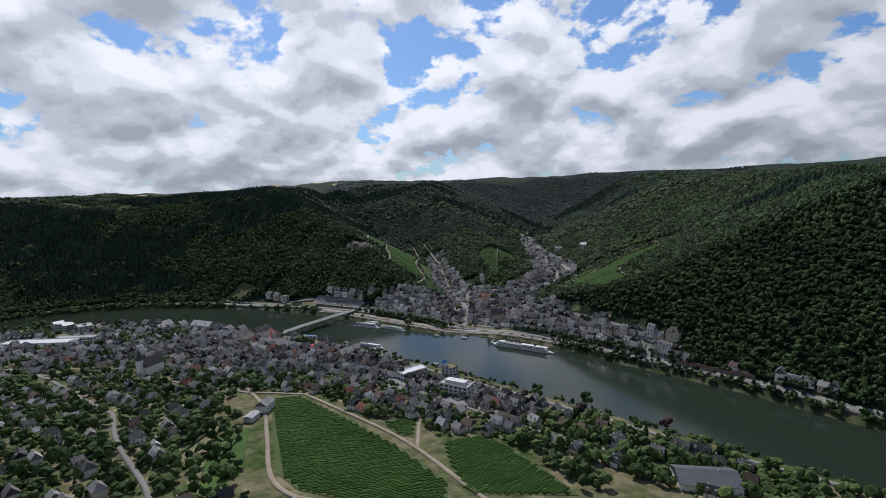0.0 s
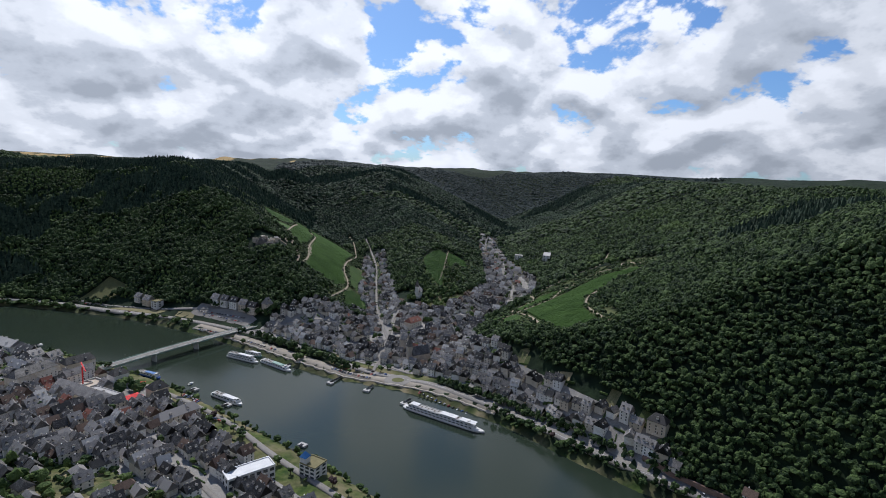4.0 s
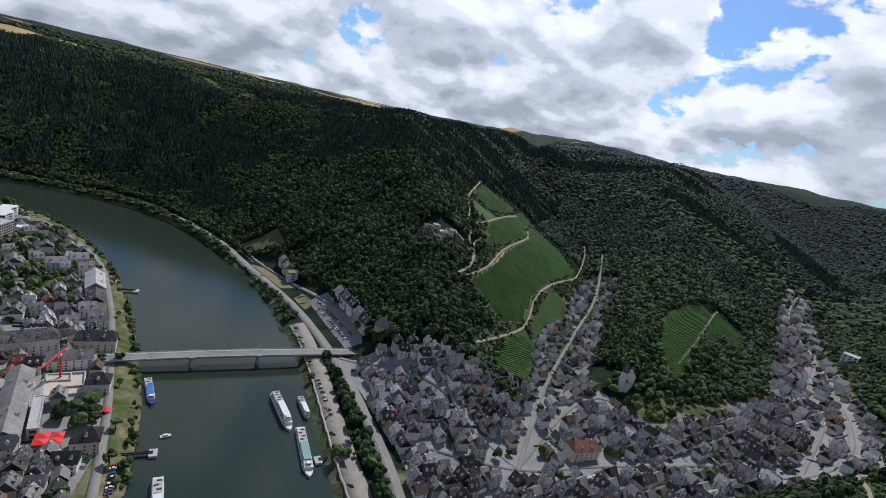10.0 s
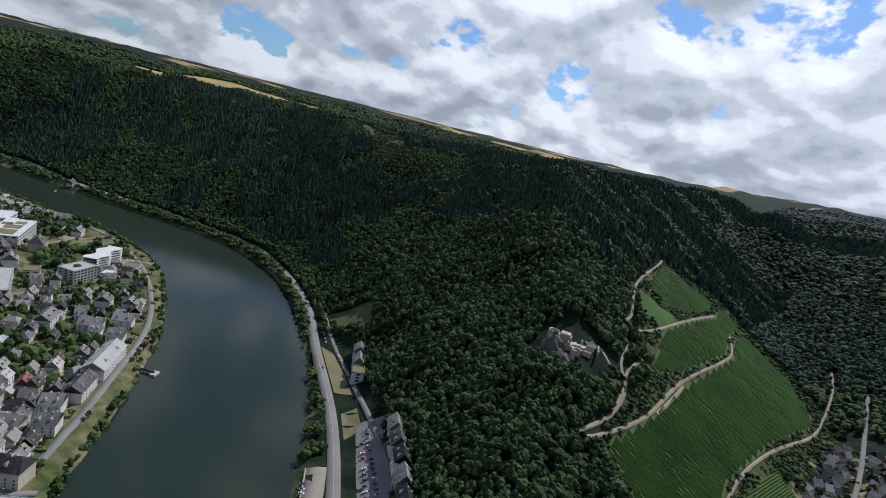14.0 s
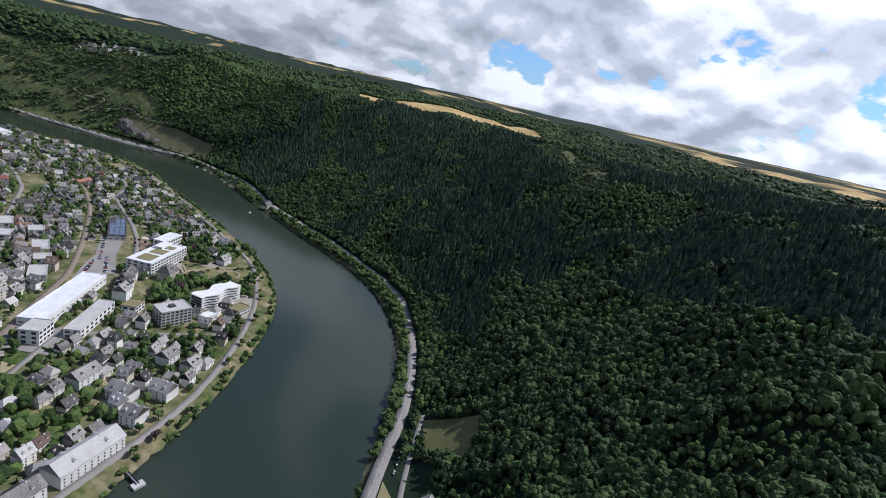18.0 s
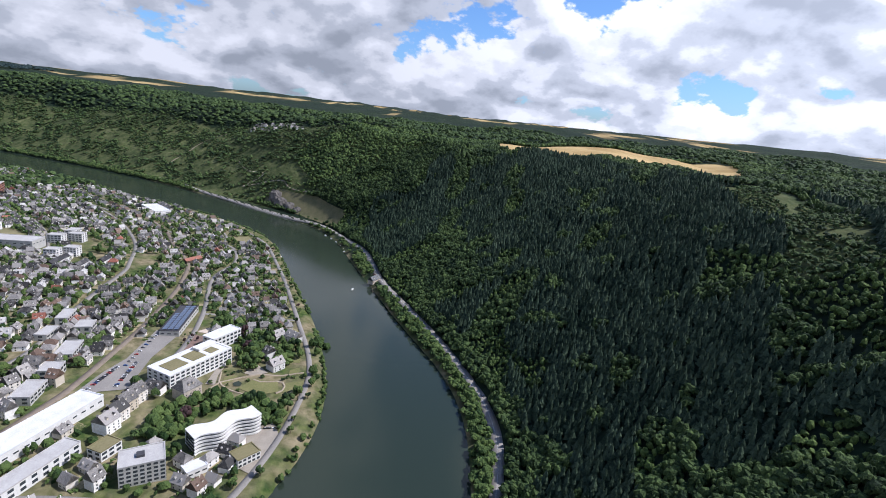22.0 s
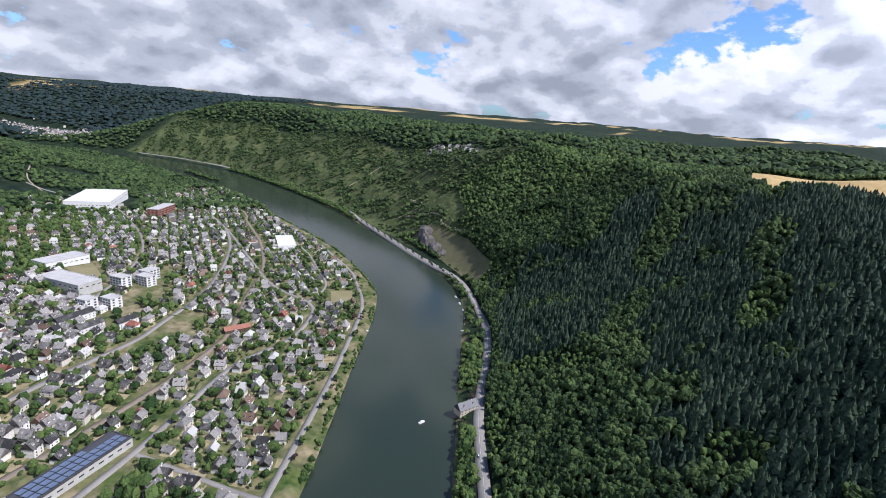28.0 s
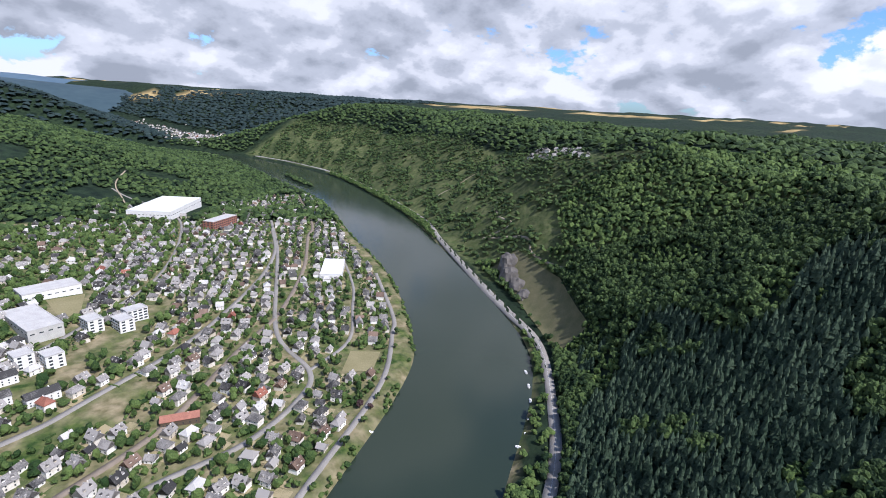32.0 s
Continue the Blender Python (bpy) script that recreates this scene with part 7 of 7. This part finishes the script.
for i in range(5):
    bm = bmesh.new()
    bmesh.ops.create_cone(bm, cap_ends=True, segments=8, radius1=1.0, radius2=0.05, depth=0.5, matrix=Matrix.Translation((0, 0, 1.3)))
    o = part("parasol", bm, M["white"], castle, "pale parasol of the castle tavern")
    o.location = (-1 + i * 1.3, -2.2 + (i % 2) * 1.6, 0)

# ---- sites, paved places and their cars ----
def ring_poly(x, y, r, n=18):
    return [(x + r * math.cos(6.283 * i / n), y + r * math.sin(6.283 * i / n)) for i in range(n)]


bank = [(float(x), float(y)) for x, y in RB[:, :2] if -70 < x < 152 and y > 380]
road("quay", bank, 8.6, "paving", "pale gravel quay with parking along the river", shift=-7.4, lift=0.3)
road("kerb", bank, 0.7, "ruin", "stone kerb along the quay", shift=-2.8, lift=0.5)
for poly in ([(-148, 671), (-100, 648), (-93, 655), (-112, 664), (-137, 673)], [(-64, 629), (-82, 640), (-81, 649), (-69, 642), (-64, 635)]):
    sheet(poly, "dry_grass", 0.4, "island", "dry grass island between road and side street", "island", 1.0)
for i in (0, 1, 4, 5):
    sheet(QUARTERS[i][0], "cobble", 0.2, "street_paving", "grey paved lanes and yards of the old town", "paving", 2.0)
sheet([(-70, 640), (-61, 650), (-14, 617), (-6, 606), (-14, 600), (-40, 618)], "asphalt", 0.3, "car_park", "grey car park below the wooded slope", "car park")
sheet([(-318, 507), (-327, 515), (-334, 526), (-368, 518), (-402, 515), (-404, 499), (-362, 507), (-345, 506)], "asphalt", 0.3, "car_park", "large grey station car park", "car park")
sheet([(-240, 500), (-262, 500), (-262, 522), (-236, 526)], "asphalt", 0.3, "forecourt", "grey forecourt of the market hall", "car park")
sheet([(-290, 610), (-318, 613), (-330, 606), (-318, 594), (-296, 596)], "paving", 0.3, "forecourt", "pale paved forecourt of the apartments", "forecourt")
sheet([(-98, 485), (-88, 497), (-73, 485), (-82, 473)], "sand", 0.35, "building_site", "bare building plot beside the bridge", "building site")
sheet(ring_poly(102, 475, 9.5), "asphalt", 0.42, "roundabout", "grey roundabout on the river road", "road")
sheet(ring_poly(102, 475, 4.2), "grass", 0.6, "island", "green middle of the roundabout", "island", 1.2)
sheet([(-874, 385), (-894, 400), (-866, 446), (-843, 481), (-786, 539), (-768, 527), (-812, 471), (-853, 416)], "dry_meadow", 0.25, "meadow", "dry terraced meadow above the river road", "meadow")
sheet([(-186, 700), (-160, 692), (-140, 704), (-165, 722)], "grass", 0.25, "meadow", "overgrown green slope above the road", "meadow")
sheet([(-21, 831), (-8, 839), (6, 849), (4, 814), (-5, 807), (-19, 820)], "vine", 0.25, "meadow", "bright green meadow above the castle vineyard", "meadow", 1.0)
sheet([(-640, 940), (-610, 922), (-566, 920), (-556, 934), (-590, 944), (-625, 952)], "dry_meadow", 0.25, "meadow", "dry brown clearing high in the woods", "meadow", 1.4)
for poly, label in (([(-353, 577), (-364, 581), (-366, 595), (-356, 599), (-349, 588)], "clipped park lawn by the river"),
                    ([(-366, 600), (-371, 609), (-361, 611), (-356, 601)], "dry park lawn beside the promenade"),
                    ([(-392, 584), (-401, 581), (-401, 598), (-391, 600), (-390, 592)], "mown garden of a villa"),
                    ([(-381, 597), (-386, 602), (-377, 604), (-376, 598)], "small mown garden below a villa"),
                    ([(-361, 565), (-366, 571), (-358, 571), (-354, 567)], "clipped lawn between curved park paths")):
    sheet(poly, "lawn", 0.3, "park", label, "lawn", 1.0)
sheet([(-369, 573), (-381, 577), (-374, 586), (-368, 579)], "paving", 0.34, "forecourt", "pale forecourt of a villa", "forecourt", 1.0)
sheet([(-384, 527), (-405, 521), (-406, 534), (-397, 537), (-384, 535)], "brick_paving", 0.34, "school_yard", "reddish paved school yard with small trees", "yard", 1.0)
sheet([(-351, 559), (-366, 557), (-373, 557), (-374, 560), (-362, 561), (-352, 564)], "paving", 0.34, "terrace", "pale paved terrace below the long building", "terrace", 1.0)
sheet([(-354, 574), (-357, 572), (-360, 574), (-358, 577), (-355, 577)], "water", 0.36, "pond", "small dark garden pond", "pond", 1.0)
sheet([(-202, 527), (-197, 551), (-180, 546), (-182, 532)], "lawn", 0.3, "park", "mown garden between apartment houses", "lawn", 1.0)
sheet([(-411, 523), (-423, 529), (-420, 541), (-410, 531)], "sand", 0.3, "playground", "bare sandy playground between trees", "playground", 1.0)
for line in ([(-364, 581), (-363, 587), (-366, 593), (-367, 597), (-360, 601), (-354, 598)], [(-366, 561), (-360, 563), (-355, 565), (-350, 572), (-348, 582)],
             [(-355, 565), (-347, 563), (-341, 566)], [(-355, 565), (-361, 571), (-365, 575), (-371, 583), (-373, 593), (-380, 606)]):
    road("park_path", line, 1.0, "gravel", "pale curved park path", lift=0.45)
sheet([(-640, 452), (-656, 462), (-676, 446), (-660, 434)], "dry_grass", 0.25, "meadow", "pale mown meadow between gardens", "meadow")
for poly in ([(-104, 281), (-92, 293), (-81, 282), (-91, 263)], [(-108, 317), (-94, 312), (-85, 298), (-98, 300)], [(-90, 260), (-80, 278), (-79, 254), (-86, 246)]):
    sheet(poly, "dry_grass", 0.25, "meadow", "dry mown meadow between hedges above the town", "meadow")
for line in ([(-92, 261), (-80, 283)], [(-81, 253), (-78, 270), (-75, 290)], [(-99, 273), (-92, 294)], [(-106, 298), (-92, 296), (-80, 284)]):
    v, f = ribbon([line[0], *line[1:]], 1.5, lift=1.1, thick=0.3)
    tagged(new("hedge", mesh_from("hedge", v, f, [M["leaf_town"]])), "clipped green hedge round a dry meadow", "hedge")
gabled("house", "white house with a dark roof beside the vineyard road", "house", -68, 322, 70, 9, 7, 4.2, 2.4, "white", "slate", 0, 2)
gabled("shed", "low white shed with a pale roof beside the vineyard road", "shed", -73, 310, 70, 8, 5, 2.6, 0.8, "white", "flat_roof", 0, 1)
sheet([(-72, 300), (-66, 250), (-78, 235), (-84, 262), (-84, 290)], "vine", 0.3, "meadow", "small green plot beside the vineyard road", "meadow")
sheet([(-526, 269), (-549, 266), (-538, 303), (-528, 295)], "dry_grass", 0.25, "meadow", "yellow dry field between halls", "meadow")

block("riverside_hall", "long low white hall beside the riverside road", "hall", 246, 288, -58, 12, 4, 3, 1, cols=5)
wl = resample(smooth_line([(204, 352), (212, 336), (222, 320), (234, 302)], 4), 24)
V, F = [], []
for i, (x, y) in enumerate(wl):
    z, h = gz(x, y), 2.6 + 0.5 * math.sin(i * 0.7)
    V += [(x, y, z - 1), (x + 0.8, y + 0.45, z - 1), (x + 0.8, y + 0.45, z + h), (x, y, z + h)]
F = [(4 * i + c, 4 * i + (c + 1) % 4, 4 * i + 4 + (c + 1) % 4, 4 * i + 4 + c) for i in range(len(wl) - 1) for c in range(4)]
F += [(3, 2, 1, 0), tuple(4 * (len(wl) - 1) + c for c in range(4))]
tagged(new("wall_1", mesh_list("wall_1", V, F, [M["sandstone"]])), "reddish stone retaining wall above the riverside road", "wall", kind="structure")

tent = tagged(new("red_canopy"), "large red canopy over a courtyard", "canopy")
tent.matrix_basis = pose(-54, 459, gz(-54, 459), 0, 0, 46)
for i in (-1, 1):
    for j in (-1, 1):
        o = part("canopy_sail", mesh_list("canopy_sail", [(-2.2, -1.8, 3), (2.2, -1.8, 3), (2.2, 1.8, 3), (-2.2, 1.8, 3), (0, 0, 3.8), (0, 0, 3.6)],
                                          [(0, 1, 4), (1, 2, 4), (2, 3, 4), (3, 0, 4), (1, 0, 5), (2, 1, 5), (3, 2, 5), (0, 3, 5)], [M["red"]]), None, tent)
        o.location = (i * 2.25, j * 1.85, 0)
        part("pole", mesh_list("pole", *box_geo(i * 4.3 - 0.06, i * 4.3 + 0.06, j * 3.5 - 0.06, j * 3.5 + 0.06, -0.5, 3.02), [M["dark"]]), None, tent)

WHEEL = bmesh.new()
bmesh.ops.create_cone(WHEEL, cap_ends=True, segments=10, radius1=0.17, radius2=0.17, depth=0.12, matrix=Matrix.Rotation(math.pi / 2, 4, "X"))
wheel_mesh = bpy.data.meshes.new("wheel")
WHEEL.to_mesh(wheel_mesh)
WHEEL.free()
wheel_mesh.materials.append(M["tyre"])


def car_model(paint="car"):
    root = tagged(new("car"), "parked car with dark windows on the asphalt", "car", group="parked cars")
    V = [(x, s * 0.46 * w, z) for x, w, z in ((-1.15, 0.9, 0.15), (1.15, 0.88, 0.15), (1.2, 0.84, 0.42), (0.55, 0.95, 0.5), (-1.1, 0.95, 0.54), (-1.2, 0.88, 0.38)) for s in (-1, 1)]
    F = [(0, 2, 4, 6, 8, 10), (11, 9, 7, 5, 3, 1)] + [(2 * i + 1, 2 * ((i + 1) % 6) + 1, 2 * ((i + 1) % 6), 2 * i) for i in range(6)]
    part("body", mesh_list("body", V, F, [M[paint]]), None, root)
    V = [(-0.95, -0.4, 0.52), (0.5, -0.4, 0.5), (0.5, 0.4, 0.5), (-0.95, 0.4, 0.52), (-0.75, -0.33, 0.80), (0.15, -0.33, 0.80), (0.15, 0.33, 0.80), (-0.75, 0.33, 0.80)]
    part("window_band", mesh_list("window_band", V, [(0, 1, 5, 4), (1, 2, 6, 5), (2, 3, 7, 6), (3, 0, 4, 7)], [M["glass"]]), None, root)
    part("car_roof", mesh_list("car_roof", *box_geo(-0.74, 0.14, -0.33, 0.33, 0.795, 0.83), [M[paint]]), None, root)
    for x in (-0.72, 0.74):
        for s in (-1, 1):
            o = part("wheel", wheel_mesh, None, root)
            o.location = (x, s * 0.42, 0.17)
    return root


CAR, RED_CAR, BLUE_CAR = car_model(), car_model("car_red"), car_model("car_blue")
rg = np.random.RandomState(77)
spots = []
for x0, y0, x1, y1, n, turn in ((56, 500, 84, 480, 16, 90), (60, 506, 88, 485, 14, 90), (-62, 640, -16, 611, 18, 90), (-56, 633, -18, 607, 14, 90), (-52, 600, -30, 584, 9, 90),
                                (-325, 510, -352, 509, 15, 90), (-333, 520, -362, 514, 15, 90), (-352, 512, -398, 503, 10, 90), (-29, 465, -18, 455, 11, 90), (-138, 676, -97, 660, 9, 0), (-324, 611, -322, 604, 5, 0), (20, 535, -8, 562, 10, 90), (112, 455, 138, 425, 12, 90),
                                (-112, 512, -140, 533, 9, 0), (2, 424, -22, 448, 10, 0), (-176, 689, -150, 676, 6, 0), (-296, 583, -288, 592, 5, 90)):
    h = math.degrees(math.atan2(y1 - y0, x1 - x0))
    for i in range(n):
        if rg.rand() < 0.85:
            t = (i + 0.5) / n
            spots.append((x0 + (x1 - x0) * t, y0 + (y1 - y0) * t, h + turn + (180 if rg.rand() < 0.4 else 0) + rg.normal(0, 2)))
for i in (5, 14, 22, 34, 47, 58, 66, 80, 93):
    q = smooth_line(RIVER_ROAD, 6)
    p0, p1 = q[i % len(q)], q[(i + 1) % len(q)]
    a = math.atan2(p1[1] - p0[1], p1[0] - p0[0])
    s = 1 if i % 2 else -1
    spots.append((p0[0] - s * 1.2 * math.sin(a), p0[1] + s * 1.2 * math.cos(a), math.degrees(a) + (0 if s < 0 else 180)))
for i, (x, y, a) in enumerate(spots):
    m = pose(x, y, gz(x, y) + 0.36, 0, 0, a)
    model = RED_CAR if i % 7 == 3 else BLUE_CAR if i % 6 == 1 else CAR
    if i in (0, 1, 3):
        model.matrix_basis = m
    else:
        copy_thing(model, m)


# single park and street trees with trunk and crown
def park_tree(seed, mat, size):
    r = np.random.RandomState(seed)
    root = tagged(new("tree"), "single leafy tree with a rounded uneven crown", "tree", group="park trees")
    bm = bmesh.new()
    bmesh.ops.create_cone(bm, cap_ends=True, segments=7, radius1=0.26, radius2=0.12, depth=2.4, matrix=Matrix.Translation((0, 0, 0.9)))
    part("trunk", bm, M["bark"], root)
    V, F, n = [], [], 0
    for k in range(9):
        tv, tf = blob_tree(r, 1)
        tv = (tv - (0, 0, 0.62)) * 2.4 * r.uniform(0.8, 1.15)
        a = k * 2.4
        c = np.array([1.25 * math.cos(a), 1.25 * math.sin(a), 2.6 + r.uniform(-0.5, 1.3)]) if k else np.array([0, 0, 3.3])
        V.append(tv + c)
        F.append(tf + n)
        n += len(tv)
    part("crown", mesh_from("crown", np.vstack(V), np.vstack(F), [M[mat]], smooth=True), None, root)
    root.scale = (size, size, size)
    return root


PARK = [park_tree(s, m, z) for s, m, z in ((1, "leaf_town", 1.0), (2, "leaf_town", 0.8), (3, "leaf", 1.15), (4, "copper_leaf", 1.1))]
spots = [(x, y) for x, y in ((-82, 643), (-69, 637), (-80, 645), (-340, 529), (-332, 541), (-369, 600), (-382, 606), (-398, 575), (-408, 588), (-420, 570),
                             (-430, 560), (-300, 552), (-310, 560), (-260, 556), (-62, 470), (-58, 476), (-50, 470), (-66, 462), (70, 492), (64, 497), (84, 500), (92, 492), (40, 520), (33, 528),
                             (-10, 560), (-20, 572), (-556, 622), (-578, 616), (-584, 612), (-548, 624), (-560, 612), (112, 446), (118, 440), (124, 433), (-140, 676), (-152, 683), (-120, 664), (110, 312), (96, 322), (84, 336), (120, 268), (138, 252), (150, 228),
                             (132, 236), (146, 210), (158, 204), (104, 270), (-164, 536), (-182, 548), (-210, 566), (-236, 580), (-258, 574), (28, 378), (12, 410), (-6, 426), (166, 380), (180, 362))]
rg = np.random.RandomState(88)
for line, sh in ((PROMENADE, 3.2), (PROMENADE, -3.4), (RIVER_ROAD, 4.4)):
    q = resample(smooth_line(line, 4), 120)
    for i in range(4, 116):
        if rg.rand() < (0.10 if line is RIVER_ROAD and -70 < q[i, 0] < 150 else 0.42) and q[i, 0] > -760:
            t = q[i + 1] - q[i - 1]
            t = t / np.hypot(*t)
            spots.append((q[i, 0] - t[1] * sh + rg.normal(0, 0.5), q[i, 1] + t[0] * sh + rg.normal(0, 0.5)))
for i, (x, y) in enumerate(spots):
    if any(inside(k, np.array([x]), np.array([y]))[0] for k in KEEP_OUT) or gz(x, y) < 0.8:
        continue
    k = 3 if i % 11 == 5 else i % 3
    s = rg.uniform(0.6, 1.1)
    copy_thing(PARK[k], pose(x, y, gz(x, y) + 0.2, 0, 0, rg.uniform(0, 360)) @ Matrix.Scale(s, 4))
# large old trees in the gardens
for i, (x, y) in enumerate(((-193, 440), (-177, 415), (-207, 452), (-99, 303), (142, 259), (106, 284), (150, 240), (128, 262), (116, 296), (164, 214), (-150, 372), (-126, 344), (-166, 352), (-60, 372), (92, 312), (176, 192))):
    copy_thing(PARK[3 if i in (4, 5) else i % 3], pose(x, y, gz(x, y) + 0.1, 0, 0, 53 * i) @ Matrix.Diagonal((1.5, 1.5, 1.5 + 0.2 * (i % 3), 1)))
# the tall trees of the villa park, young trees in the school yard, shrubs along the paths
for i, (x, y) in enumerate(((-379, 568), (-371, 573), (-378, 574), (-388, 570), (-374, 577), (-394, 569), (-405, 562), (-413, 554), (-419, 547), (-426, 533), (-408, 565), (-408, 574), (-404, 586), (-410, 588), (-407, 592),
                            (-384, 563), (-398, 563), (-400, 570), (-414, 566), (-432, 545), (-436, 560), (-322, 604), (-330, 596), (-336, 590), (-330, 575), (-318, 566), (-340, 610), (-350, 612), (-366, 615))):
    copy_thing(PARK[3 if i % 9 == 7 else i % 3], pose(x, y, gz(x, y) + 0.1, 0, 0, 47 * i) @ Matrix.Diagonal((1.15 + 0.2 * (i % 3), 1.15 + 0.2 * (i % 3), 1.35 + 0.25 * (i % 4), 1)))
for i, (x, y) in enumerate(((-387, 525), (-393, 524), (-401, 520), (-404, 522), (-401, 525), (-395, 527), (-390, 528), (-398, 530), (-390, 534), (-406, 525))):
    copy_thing(PARK[3 if i % 3 == 1 else 1], pose(x, y, gz(x, y) + 0.1, 0, 0, 61 * i) @ Matrix.Diagonal((0.42, 0.42, 0.7, 1)))
for i, (x, y) in enumerate(((-362, 579), (-354, 570), (-353, 561), (-346, 564), (-367, 563), (-366, 568), (-370, 559), (-364, 566), (-369, 597), (-373, 602), (-375, 606), (-368, 585), (-350, 578), (-344, 570), (-372, 599))):
    copy_thing(PARK[i % 3], pose(x, y, gz(x, y) - 0.7, 0, 0, 83 * i) @ Matrix.Diagonal((0.55, 0.55, 0.5, 1)))
for o in PARK:
    for c in (*o.children_recursive, o):
        bpy.data.objects.remove(c)



# the red tower crane over the building plot and small red parasols
crane = tagged(new("crane"), "slim red tower crane over a building plot", "crane")
crane.matrix_basis = pose(-91, 487, gz(-91, 487), 0, 0, -60)
part("mast", mesh_list("mast", *box_geo(-0.35, 0.35, -0.35, 0.35, 0, 13), [M["red"]]), None, crane)
part("jib", mesh_list("jib", *box_geo(-4, 14, -0.25, 0.25, 12.6, 13.1), [M["red"]]), None, crane)
part("counterweight", mesh_list("counterweight", *box_geo(-4.4, -3, -0.6, 0.6, 11.4, 12.6), [M["concrete"]]), None, crane)
part("cab", mesh_list("cab", *box_geo(0.35, 1.2, -0.5, 0.5, 11.4, 12.5), [M["white"]]), None, crane)
part("base", mesh_list("base", *box_geo(-1.3, 1.3, -1.3, 1.3, -1, 0.5), [M["concrete"]]), None, crane)
site = tagged(new("foundation_walls"), "pale low foundation walls on bare soil", "building site")
site.matrix_basis = pose(-85, 485, gz(-85, 485), 0, 0, -37)
for x0, x1, y0, y1 in ((-9, 9, -7.2, -6.6), (-9, 9, 6.6, 7.2), (-9, -8.4, -6.6, 6.6), (8.4, 9, -6.6, 6.6), (-3, -2.6, -6.6, 2), (2.5, 2.9, -3, 6.6), (-8.4, -3, 1.6, 2)):
    part("foundation_wall", mesh_list("foundation_wall", *box_geo(x0, x1, y0, y1, -0.6, 1.2), [M["concrete"]]), None, site)
for x, y, r in ((-57, 483, 1.6), (40, 560, 1.4)):
    sun_shade = tagged(new("parasol"), "square red parasol beside the street", "parasol")
    sun_shade.matrix_basis = pose(x, y, gz(x, y))
    part("pole", mesh_list("pole", *box_geo(-0.05, 0.05, -0.05, 0.05, 0, 1.6), [M["dark"]]), None, sun_shade)
    part("canopy", mesh_list("canopy", [(-r, -r, 1.5), (r, -r, 1.5), (r, r, 1.5), (-r, r, 1.5), (0, 0, 2.0), (0, 0, 1.85)],
                             [(0, 1, 4), (1, 2, 4), (2, 3, 4), (3, 0, 4), (1, 0, 5), (2, 1, 5), (3, 2, 5), (0, 3, 5)], [M["red"]]), None, sun_shade)
